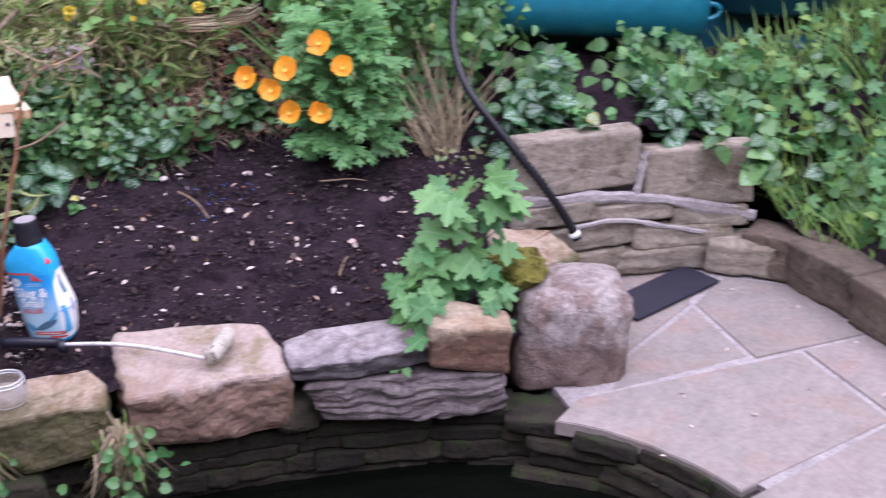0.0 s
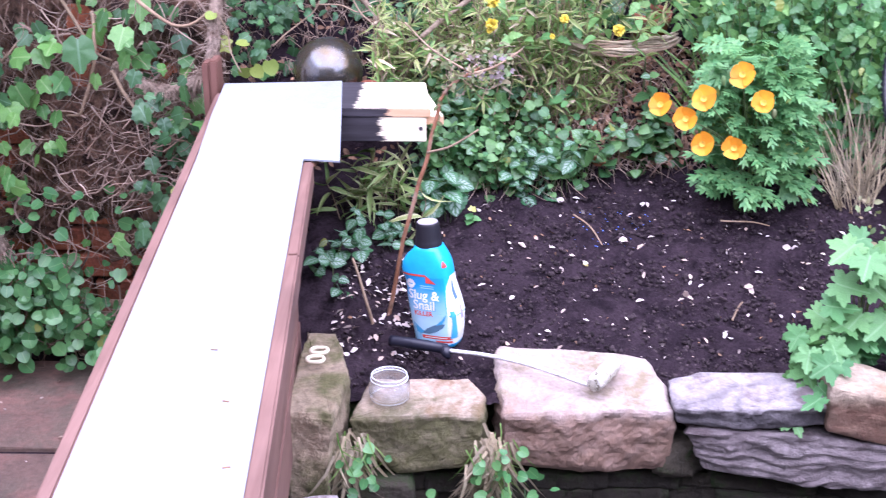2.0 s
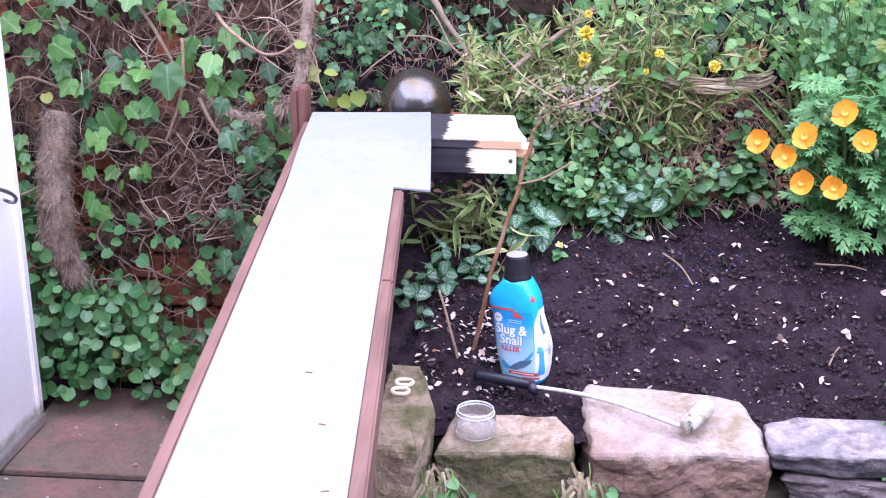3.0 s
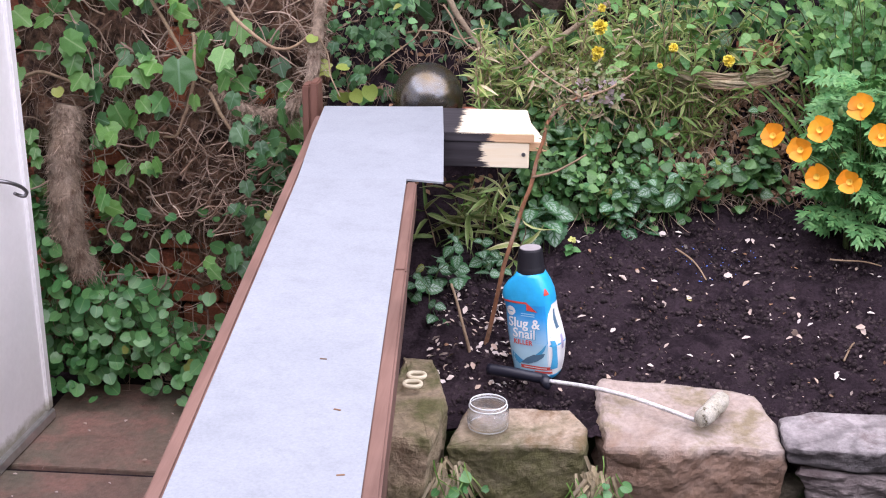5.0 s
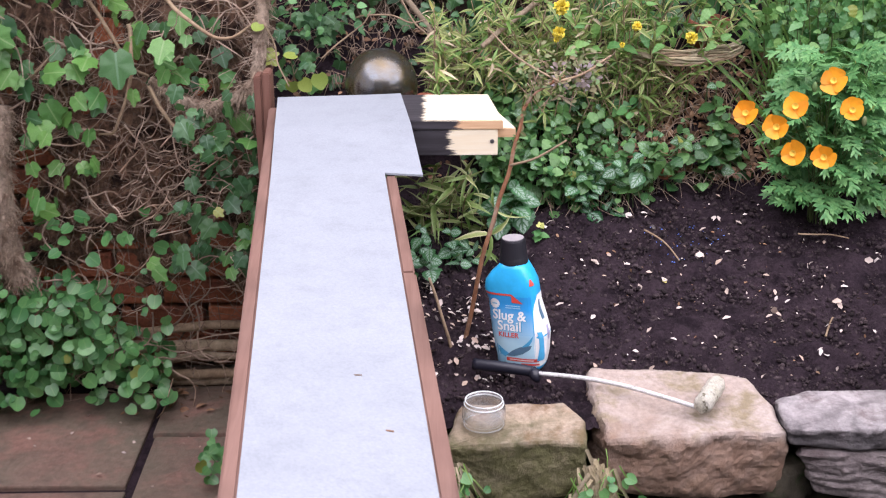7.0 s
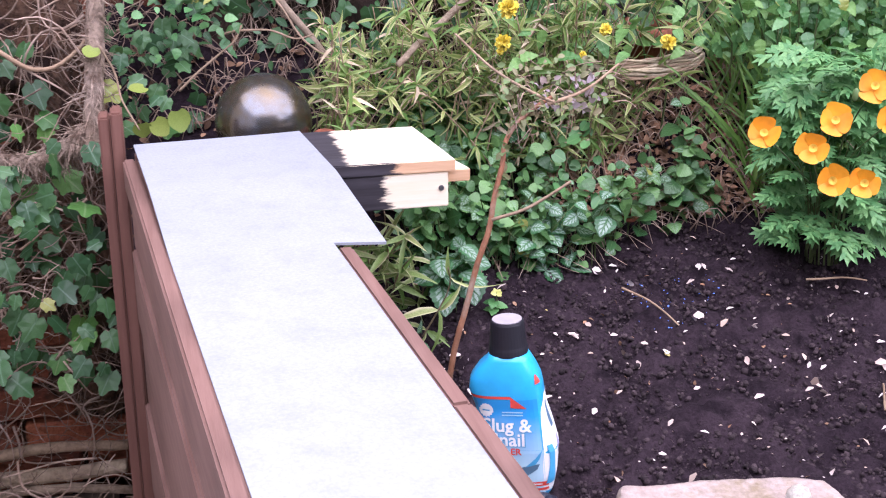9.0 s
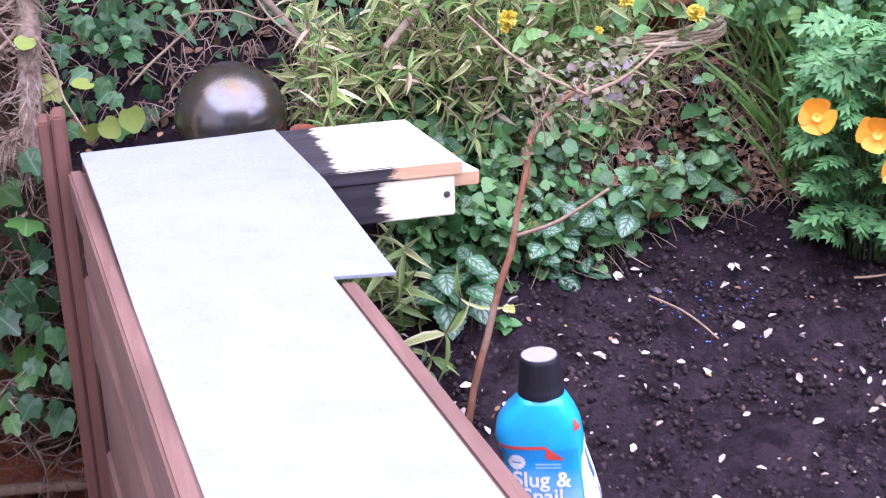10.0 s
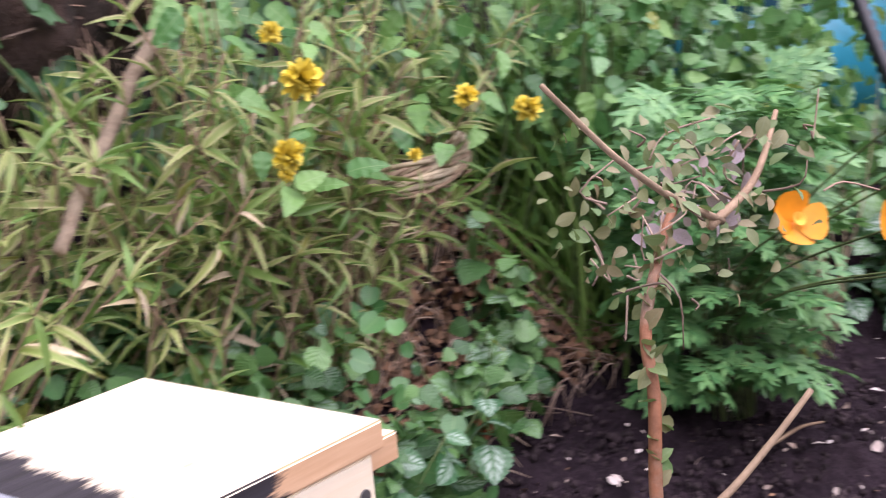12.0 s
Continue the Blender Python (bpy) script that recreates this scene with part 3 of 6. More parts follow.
    if key not in SHARED:
        me = leaf_cloud(template, [Matrix.Identity(4)])
        me.materials.append(material)
        SHARED[key] = me
    for m in off_the_ball(poses):
        ob = new(name, SHARED[key])
        ob.matrix_basis = m
        attach(ob, parent)
        if label:
            tagged(ob, label)


def off_the_ball(poses):
    """The mirror ball stands free: no leaf grows over it."""
    return [m for m in poses if not (abs(m.translation.x + 0.268) < 0.118 and 0.74 < m.translation.z < 0.968 and 2.2 < m.translation.y < 2.68)]


def leaves_part(name, template, poses, material, parent, label=""):
    poses = off_the_ball(poses)
    if poses:
        part(name, leaf_cloud(template, poses), material, parent, label, kind="stuff")


# ---- the lie of the land ----
PAVE_L, PAVE_R = 0.033, 0.33


def smooth(a, b, x):
    f = min(max((x - a) / (b - a), 0.0), 1.0)
    return f * f * (3 - 2 * f)


def soil_z(x, y):
    z = 0.470 + 0.28 * max(y - 1.93, 0) + 0.75 * max(y - 2.50, 0)
    z += 0.06 * smooth(1.0, 1.6, x) * smooth(2.1, 2.4, y)
    z -= 0.02 * smooth(2.0, 1.7, y)
    return z


def pond_edge(a, grow=0.0):
    """The rim of the pond: a squarish oval."""
    c, s = math.cos(a), math.sin(a)
    r = 1.0 / ((abs(c) ** 3) + (abs(s) ** 3)) ** (1 / 3)
    return 0.30 + (0.90 + grow) * r * c, 0.75 + (0.96 + grow) * r * s


# ---- structure: ground, bed, paving beds, walls ----
def ring_sheet(name, inner, reach, z, material, label):
    """One level sheet from the pond's lining out to the horizon."""
    x0, y0, x1, y1 = inner
    turns = sorted([2 * math.pi * k / 96 for k in range(96)] + [math.atan2(y - 0.75, x - 0.30) % (2 * math.pi) for x in (x0, x1) for y in (y0, y1)])
    bm = bmesh.new()
    rings = []
    for a in turns:
        c, s = math.cos(a), math.sin(a)
        far = min([(x - 0.30) / c for x in (x0, x1) if c and (x - 0.30) / c > 0] + [(y - 0.75) / s for y in (y0, y1) if s and (y - 0.75) / s > 0])
        near = Vector(pond_edge(a, 0.10))
        pts = (near, Vector((0.30 + far * c, 0.75 + far * s)), Vector((0.30 + reach * c, 0.75 + reach * s)))
        rings.append([bm.verts.new((p.x, p.y, z)) for p in pts])
    for p, q in zip(rings, rings[1:] + rings[:1]):
        for k in range(2):
            bm.faces.new((p[k], p[k + 1], q[k + 1], q[k]))
    bmesh.ops.recalc_face_normals(bm, faces=bm.faces[:])
    return solo(name, bm, material, label, "ground", kind="structure")


# Green of the added walls, for the mirror ball to reflect.
M_SKYBLOCK = rough_mat("green_for_ball_reflection", (0.035, 0.085, 0.022), (0.085, 0.15, 0.04), (0.10, 0.06, 0.035), 5, 60, 0.9, 0.02)
M_LAWN = rough_mat("short_lawn", (0.05, 0.10, 0.025), (0.08, 0.13, 0.03), (0.10, 0.09, 0.04), 3, 120, 0.95, 0.01)
ring_sheet("ground", (-1.6, -1.6, 3.0, 3.4), 900, 0.0, M_LAWN, "plain level garden ground around the corner")


def terrain(name, x0, x1, y0, y1, step, height, keep, material, label, rough=0.006, seed=0.0):
    nx, ny = int((x1 - x0) / step), int((y1 - y0) / step)
    verts, faces, idx = [], [], {}
    for j in range(ny + 1):
        for i in range(nx + 1):
            x, y = x0 + i * step, y0 + j * step
            p = Vector((x, y, seed))
            h = height(x, y) + rough * noise.noise(p * 11) + rough * 0.9 * noise.noise(p * 31) + rough * 0.7 * noise.noise(p * 80)
            idx[i, j] = len(verts)
            verts.append((x + 0.3 * step * noise.noise(p * 60), y + 0.3 * step * noise.noise(p * 57 + Vector((9, 0, 0))), h))
    for j in range(ny):
        for i in range(nx):
            if keep(x0 + (i + 0.5) * step, y0 + (j + 0.5) * step):
                faces.append((idx[i, j], idx[i + 1, j], idx[i + 1, j + 1], idx[i, j + 1]))
    me = bpy.data.meshes.new(name)
    me.from_pydata(verts, [], faces)
    me.polygons.foreach_set("use_smooth", [True] * len(me.polygons))
    return solo(name, me, material, label, "soil", kind="structure")


# The low retaining wall on the far side of the paving: places along it and its height.
WALL_LINE = [(0.98, 2.16, 0.72), (1.30, 2.19, 0.69), (1.58, 2.13, 0.61), (1.67, 1.97, 0.53), (1.71, 1.70, 0.48), (1.76, 1.2, 0.46)]


def wall_front(x):
    """How far back the retaining wall stands at x, and where right of it the bank begins."""
    for (xa, ya, _), (xb, yb, _) in zip(WALL_LINE[:3], WALL_LINE[1:3]):
        if xa <= x <= xb:
            return ya + (yb - ya) * (x - xa) / (xb - xa)
    return 1.0 if x > 1.58 else 2.16


def behind_corner(x, y):
    """Right of the wall's turn and on along its side."""
    line = 1.60 if y > 2.13 else 1.60 + 0.11 * min((2.13 - y) / 0.4, 1.0) + 0.06 * max(1.73 - y, 0)
    return x > line + 0.03 and y > 1.1


def bank_keep(x, y):
    if x < -0.39 and y < 2.46:
        return False
    if x > 0.98:
        if x > 1.58:
            return behind_corner(x, y)
        return y > wall_front(x) + 0.03
    return y > 1.74


def bank_z(x, y):
    z = soil_z(x, y)
    if x > 0.98:
        flat = 0.668 + 0.14 * max(y - 2.25, 0) - 0.04 * smooth(1.3, 1.6, x) - 0.20 * smooth(1.5, 1.7, x) * smooth(2.4, 2.05, y)
        z = z * (1 - smooth(0.98, 1.3, x)) + smooth(0.98, 1.3, x) * flat + 0.25 * smooth(1.75, 2.5, x)
    return z


terrain("soil_bed", -0.52, 2.9, 1.70, 3.3, 0.009, bank_z, bank_keep, M_SOIL, "dark crumbly compost raked over the raised bed", 0.015)

# Beds of mortar and sand under the flagstones.
bm = bmesh.new()
rim = [pond_edge(a, 0.035) for a in np.linspace(radians(-20), radians(51), 30)]
outer = [(1.80, 0.75), (1.80, 1.2), (1.75, 1.7), (1.72, 2.0), (1.62, 2.17), (1.30, 2.23), (1.0, 2.2), (0.94, 1.95)]
bm.faces.new([bm.verts.new((x, y, PAVE_R - 0.0015)) for x, y in rim + outer[::-1]])
ext = bmesh.ops.extrude_face_region(bm, geom=bm.faces[:])
for v in ext["geom"]:
    if isinstance(v, bmesh.types.BMVert):
        v.co.z -= 0.335
bmesh.ops.recalc_face_normals(bm, faces=bm.faces[:])
paving_right = solo("pavement", bm, M_MORTAR, "pinkish grey flagstones bedded in pale mortar", "paving", kind="structure")

bm = box((-1.55, -1.5, -0.06), (-0.56, 3.2, PAVE_L - 0.012), bevel=0)
paving_left = solo("pavement", bm, M_SOIL, "damp grey-brown flagstones with dark joints", "paving", kind="structure")

# Pond floor and water, pond lining behind the stones.
bm = bmesh.new()
bm.faces.new([bm.verts.new((*pond_edge(a, 0.09), 0.195)) for a in np.linspace(0, 2 * math.pi, 48)[:-1]])
solo("water", bm, M_WATER, "black still pond water", "water", kind="structure")
bm = bmesh.new()
low = [bm.verts.new((*pond_edge(a, 0.10), -0.35)) for a in np.linspace(0, 2 * math.pi, 64)[:-1]]
top = [bm.verts.new((*pond_edge(a, 0.10), 0.315)) for a in np.linspace(0, 2 * math.pi, 64)[:-1]]
for k in range(63):
    bm.faces.new((low[k], low[(k + 1) % 63], top[(k + 1) % 63], top[k]))
bm.faces.new(low)
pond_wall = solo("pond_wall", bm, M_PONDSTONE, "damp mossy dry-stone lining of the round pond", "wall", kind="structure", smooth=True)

# The back brick wall, its unseen top raised to cut sky, and added sides.
brick_wall = solo("wall_north", box((-2.6, 2.93, -0.1), (3.05, 3.15, 3.1), bevel=0.004), M_BACKSHADE,
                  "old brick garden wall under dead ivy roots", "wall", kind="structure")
# Unseen walls added to block low sky and tint the ball's reflection.
solo("wall_east", box((2.9, -3.0, 0), (3.05, 2.92, 1.9), bevel=0.004), M_SKYBLOCK, "garden wall under green creeper", "wall", kind="structure")
solo("wall_south", box((-2.6, -3.2, 0), (3.05, -3.0, 3.6), bevel=0.004), M_SKYBLOCK, "tall wall under green creeper behind the pond", "wall", kind="structure")
solo("wall_west", box((-2.6, -3.0, 0), (-2.45, 2.92, 2.9), bevel=0.004), M_SKYBLOCK, "creeper-covered wall beyond the shed door", "wall", kind="structure")


# ---- the white boarded wall with its latch ----
def white_door():
    door = thing("shed_door", (-1.29, 2.0, PAVE_L), "white painted shed door with a wire hook, green at its foot", "door")
    m = pose(-1.212, 2.53, 0, 0, 0, -3.5)
    part("panel", box((-0.05, -2.4, PAVE_L + 0.02), (0.0, 0.0, 1.75), m, 0.004), M_WHITEWALL, door)
    part("bottom_rail", box((-0.004, -2.4, PAVE_L + 0.002), (0.014, -0.004, PAVE_L + 0.03), m, 0.003), M_STEEL, door, "grey metal threshold strip")
    part("edge_trim", box((-0.012, -0.026, PAVE_L + 0.03), (0.008, 0.0, 1.75), m, 0.003), M_WHITEWALL, door)
    pts = [(-1.215, 2.36, 0.700), (-1.190, 2.38, 0.690), (-1.176, 2.41, 0.672), (-1.170, 2.425, 0.655), (-1.176, 2.425, 0.645), (-1.186, 2.42, 0.648), (-1.192, 2.41, 0.656)]
    part("hook", tube_mesh([curve_path(pts, 0.0048, 0.004, 30)], 8), M_SILVERNAIL, door, "bent wire hook")
    part("hinge", box((0.0, -0.02, 0.92), (0.006, -0.004, 0.965), m, 0.001), M_STEEL, door)


white_door()


# ---- the long narrow timber run with its felt top ----
DECK = 0.850


def timber_run():
    run = thing("timber_run", (-0.32, 1.6, PAVE_L), "brown stained narrow timber run topped with pale grey roofing felt", "garden box")
    m = pose(-0.319, 1.6, 0, 0, 0, 4.25)
    h = 0.118
    part("deck", box((-h + 0.02, -1.75, DECK - 0.02), (h - 0.02, 0.85, DECK - 0.004), m, 0.001), M_WOODSTAIN, run)
    part("rail", box((-h, -1.75, DECK - 0.045), (-h + 0.019, 0.82, DECK + 0.003), m, 0.003), M_WOODSTAIN, run)
    part("rail", box((h - 0.019, -0.138, DECK - 0.042), (h, 0.318, DECK + 0.003), m, 0.003), M_WOODSTAIN, run)
    part("rail", box((h - 0.020, -1.75, DECK - 0.042), (h + 0.001, -0.142, DECK + 0.004), m, 0.003), M_WOODSTAIN, run)
    for z0, z1, push in ((0.72, 0.812, 0.0), (0.60, 0.716, 0.005), (0.46, 0.596, 0.001), (0.30, 0.456, 0.006), (0.16, 0.296, 0.002), (PAVE_L, 0.156, 0.005)):
        part("side_board", box((-h + 0.006 - push, -1.75, z0), (-h + 0.022, 0.80, z1), m, 0.003), M_WOODSTAIN, run)
    part("end_rail", box((-h + 0.02, 0.828, DECK - 0.04), (h - 0.05, 0.848, DECK + 0.006), m, 0.002), M_WOODSTAIN, run)
    for z0, z1, push in ((0.66, DECK - 0.021, 0.0), (0.535, 0.656, 0.002), (0.41, 0.531, 0.0)):
        part("side_board", box((h - 0.058, -1.75, z0), (h - 0.040 - push, 0.325, z1), m, 0.003), M_WOODSTAIN, run)
    part("leg", box((-h + 0.03, 0.70, PAVE_L), (-h + 0.075, 0.75, DECK - 0.03), m, 0.003), M_WOODSTAIN_V, run)
    # Felt: one sheet with a wider far end that overhangs the cross piece.
    bm = bmesh.new()
    edge = h - 0.019
    rows = [(-1.75, 0.0, edge, 0.0), (-0.6, 0.0, edge, 0.0), (0.338, 0.0, 0.166, -0.006), (0.60, 0.017, 0.163, 0.017), (0.836, 0.018, 0.158, 0.019)]
    grid = [[bm.verts.new((x, y, DECK - 0.001 + rise)) for x, rise in ((-edge, lift), (edge, lift), (wing, tip))] for y, lift, wing, tip in rows]
    for i in range(len(rows) - 1):
        bm.faces.new((grid[i][0], grid[i][1], grid[i + 1][1], grid[i + 1][0]))
        if i > 1:
            bm.faces.new((grid[i][1], grid[i][2], grid[i + 1][2], grid[i + 1][1]))
    for k in (0, 1):
        bm.verts.remove(grid[k][2])
    ext = bmesh.ops.extrude_face_region(bm, geom=bm.faces[:])
    for v in ext["geom"]:
        if isinstance(v, bmesh.types.BMVert):
            v.co.z += 0.0035
    bmesh.ops.recalc_face_normals(bm, faces=bm.faces[:])
    bm.transform(m)
    part("felt", bm, M_FELT, run, "pale grey mineral roofing felt")
    for x, y in ((0.028, -0.46), (0.058, -0.60), (0.075, -0.75), (0.02, -0.95)):
        bm = box((-0.0045, -0.0012, DECK + 0.002), (0.0045, 0.0012, DECK + 0.0036), m @ pose(x, y, 0, 0, 0, rng.uniform(-30, 30)), 0.0005, 1)
        part("speck", bm, M_DEADLEAF, run)


timber_run()


def cross_piece():
    """The half-painted softwood box that crosses the far end."""
    cross = thing("cross_box", (-0.2, 2.35, 0.79), "bare pine cross box with one end painted black", "garden box")
    cx = Matrix.Translation((-0.033, 2.350, 0.0165)) @ Matrix.Rotation(radians(-0.8), 4, "Z")
    paint_top = make_half_painted("half_painted_pine_top", -0.141, slope=0.05)
    paint_side = make_half_painted("half_painted_pine_side", -0.090, slope=0.08)
    paint_edge = make_half_painted("half_painted_sawn_edge", -0.075, slope=0.10, pine=((0.60, 0.36, 0.20), (0.74, 0.50, 0.31)))

    def board(lo, hi, mat, label="", trim=0.0):
        bm = box(lo, hi, None, 0.0015)
        for v in bm.verts:
            if v.co.x > 0 and v.co.y > 0:
                v.co.x += trim
        ob = part("board", bm, mat, cross, label)
        ob.data.materials.append(paint_edge)
        for p in ob.data.polygons:
            if hi[2] - lo[2] < 0.03 and abs(p.normal.z) < 0.6:
                p.material_index = 1
        ob.matrix_basis = cx
        return ob

    board((-0.205, -0.112, DECK - 0.019), (0.014, 0.100, DECK), paint_top, trim=-0.022)
    board((-0.205, -0.098, DECK - 0.039), (0.040, 0.100, DECK - 0.0195), paint_side, trim=-0.046)
    board((-0.205, -0.110, DECK - 0.072), (0.004, -0.096, DECK - 0.0195), paint_side)
    board((-0.205, 0.082, DECK - 0.072), (-0.012, 0.098, DECK - 0.0395), paint_side)
    screw = part("screw", lathe([(0.0042, 0.0), (0.0042, 0.0012), (0.0015, 0.0016)], (0, 0, 0), 12), M_SILVERNAIL, cross, "dark countersunk screw head")
    screw.matrix_basis = cx @ pose(-0.007, -0.1108, DECK - 0.043, 90, 0, 0)


cross_piece()


def fence_post():
    post = thing("fence_post", (-0.511, 2.45, PAVE_L), "dark brown stained grooved timber post", "post")
    part("shaft", worn(box((-0.529, 2.425, PAVE_L), (-0.512, 2.475, 0.915), None, 0.003), 0.001, 9), M_WOODSTAIN_V, post)
    part("shaft", worn(box((-0.511, 2.421, PAVE_L), (-0.493, 2.478, 0.922), None, 0.003), 0.001, 9), M_WOODSTAIN_V, post)


fence_post()


# ---- stones along the bed ----
def block_mesh(top, low, seed, face=0.010, crown=0.003, soft=0.007, strata=0.0):
    """A rough-hewn stone between two outlines with as many corners each: a broken face, softened arrises and a worn crown."""
    top, low = [Vector(p) for p in top], [Vector(p) for p in low]
    origin = Vector((sum(p.x for p in top) / len(top), sum(p.y for p in top) / len(top), min(p.z for p in top)))
    o = Vector((seed * 3.1, seed * 7.7, seed * 1.3))
    m, levels, caps = len(top), 22, 12
    steps = [max(5, round((top[(k + 1) % m] - top[k]).length / 0.0055)) for k in range(m)]

    def outline(corners):
        pts = [corners[k].lerp(corners[(k + 1) % m], i / steps[k]) for k in range(m) for i in range(steps[k])]
        for _ in range(2):
            pts = [(pts[i - 1] + pts[i] * 2 + pts[(i + 1) % len(pts)]) / 4 for i in range(len(pts))]
        return pts

    upper, lower = outline(top), outline(low)
    n = len(upper)
    mid = sum(upper, Vector()) / n
    verts = []
    for k in range(levels + 1):
        f = k / levels
        ring = [lower[i].lerp(upper[i], f) for i in range(n)]
        for i, p in enumerate(ring):
            along = ring[(i + 1) % n] - ring[i - 1]
            out = Vector((along.y, -along.x, 0)).normalized()
            q = p + o
            cells = noise.voronoi(Vector((q.x, q.y, q.z * 1.3)) * 19)[0]
            d = face * (1.3 * noise.noise(q * 9) + 1.1 * (0.45 - cells[0]) + 0.45 * noise.noise(q * 33) + 0.25 * noise.noise(q * 85) + 0.15 * noise.noise(q * 170))
            if strata:
                d += strata * noise.noise(Vector((q.x * 6, q.y * 6, q.z * 85 + 2.2 * noise.noise(q * 12))))
            u, w = max((f - 0.90) / 0.10, 0.0), max((0.12 - f) / 0.12, 0.0)
            edge = soft * (0.7 + 0.9 * max(noise.noise(q * 16), 0.0))
            p = p + out * (d * (1 - 0.35 * u) - edge * (u * u + 0.8 * w * w))
            verts.append(p + Vector((0, 0, -0.25 * edge * u * max(noise.noise(q * 21), 0.0) + crown * u * noise.noise(q * 14))))
    rim = verts[-n:]
    for j in range(1, caps):
        for i in range(n):
            p = mid.lerp(rim[i], 1 - j / caps)
            q = p + o
            base = mid.lerp(upper[i], 1 - j / caps)
            p.z = base.z + crown * (1.1 * noise.noise(q * 9) + 0.7 * noise.noise(q * 27) + 0.35 * noise.noise(q * 80))
            verts.append(p)
    faces = []
    for k in range(levels + caps - 1):
        for i in range(n):
            a, b = k * n + i, k * n + (i + 1) % n
            faces.append((a, b, b + n, a + n))
    last = (levels + caps - 1) * n
    faces.append(tuple(last + i for i in range(n)))
    faces.append(tuple(range(n))[::-1])
    me = bpy.data.meshes.new("stone")
    me.from_pydata([tuple(v - origin) for v in verts], [], faces)
    me.polygons.foreach_set("use_smooth", [i >= levels * n for i in range(len(me.polygons))])
    return me, origin


def block_stone(top, low, material, label, seed, group="stones edging the bed", **kw):
    me, origin = block_mesh(top, low, seed, **kw)
    me.materials.append(material)
    ob = tagged(new("edging_stone", me), label, "stone", group)
    ob.location = origin
    return ob


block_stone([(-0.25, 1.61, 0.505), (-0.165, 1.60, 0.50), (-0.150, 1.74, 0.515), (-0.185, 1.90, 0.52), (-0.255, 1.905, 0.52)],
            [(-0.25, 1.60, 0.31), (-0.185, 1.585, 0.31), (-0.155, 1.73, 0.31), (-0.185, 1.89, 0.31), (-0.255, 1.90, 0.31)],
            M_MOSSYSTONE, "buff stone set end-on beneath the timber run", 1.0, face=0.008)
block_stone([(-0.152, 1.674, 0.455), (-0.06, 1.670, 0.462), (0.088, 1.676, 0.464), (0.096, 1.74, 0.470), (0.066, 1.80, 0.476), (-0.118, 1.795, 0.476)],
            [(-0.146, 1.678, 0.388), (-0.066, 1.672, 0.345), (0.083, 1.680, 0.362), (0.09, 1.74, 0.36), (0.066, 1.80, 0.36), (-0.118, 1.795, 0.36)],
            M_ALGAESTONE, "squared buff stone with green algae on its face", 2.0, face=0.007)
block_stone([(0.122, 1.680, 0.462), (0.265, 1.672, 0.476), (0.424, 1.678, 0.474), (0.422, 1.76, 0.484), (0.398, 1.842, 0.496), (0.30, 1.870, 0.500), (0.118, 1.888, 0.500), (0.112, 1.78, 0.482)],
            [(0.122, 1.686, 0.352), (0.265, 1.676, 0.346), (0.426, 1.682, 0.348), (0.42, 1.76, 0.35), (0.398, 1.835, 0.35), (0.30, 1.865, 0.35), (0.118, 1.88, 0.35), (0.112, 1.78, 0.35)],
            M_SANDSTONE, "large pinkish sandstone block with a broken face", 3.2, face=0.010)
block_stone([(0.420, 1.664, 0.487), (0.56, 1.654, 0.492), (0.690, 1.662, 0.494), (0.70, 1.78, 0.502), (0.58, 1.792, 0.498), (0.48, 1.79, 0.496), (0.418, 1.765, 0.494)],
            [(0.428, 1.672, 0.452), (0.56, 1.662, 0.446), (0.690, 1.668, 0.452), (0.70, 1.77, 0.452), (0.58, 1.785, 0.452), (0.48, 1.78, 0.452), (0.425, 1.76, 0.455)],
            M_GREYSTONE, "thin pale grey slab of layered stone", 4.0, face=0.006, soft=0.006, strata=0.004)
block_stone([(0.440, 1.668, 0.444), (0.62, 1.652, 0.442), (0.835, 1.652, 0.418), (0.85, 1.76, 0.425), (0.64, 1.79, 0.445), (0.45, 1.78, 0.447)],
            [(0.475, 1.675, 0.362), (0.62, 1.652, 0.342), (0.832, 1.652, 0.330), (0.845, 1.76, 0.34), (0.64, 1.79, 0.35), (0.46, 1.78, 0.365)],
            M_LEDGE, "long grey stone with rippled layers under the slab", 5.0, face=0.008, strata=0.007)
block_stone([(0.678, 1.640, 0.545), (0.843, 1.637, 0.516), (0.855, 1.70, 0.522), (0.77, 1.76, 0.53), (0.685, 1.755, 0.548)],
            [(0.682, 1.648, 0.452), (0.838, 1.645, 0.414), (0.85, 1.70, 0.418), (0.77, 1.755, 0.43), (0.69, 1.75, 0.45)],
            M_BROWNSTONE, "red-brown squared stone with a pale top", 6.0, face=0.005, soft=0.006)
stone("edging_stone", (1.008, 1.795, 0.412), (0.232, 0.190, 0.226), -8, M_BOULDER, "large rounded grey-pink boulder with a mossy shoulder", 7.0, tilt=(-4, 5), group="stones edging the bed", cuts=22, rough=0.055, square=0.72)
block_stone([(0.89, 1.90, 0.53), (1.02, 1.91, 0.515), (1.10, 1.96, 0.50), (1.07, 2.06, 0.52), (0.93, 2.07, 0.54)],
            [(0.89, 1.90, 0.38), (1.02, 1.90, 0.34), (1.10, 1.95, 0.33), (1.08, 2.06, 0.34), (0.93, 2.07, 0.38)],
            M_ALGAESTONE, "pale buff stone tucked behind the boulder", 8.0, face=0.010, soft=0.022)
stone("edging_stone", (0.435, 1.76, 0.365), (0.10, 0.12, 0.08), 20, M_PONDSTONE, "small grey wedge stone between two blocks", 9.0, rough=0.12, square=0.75)
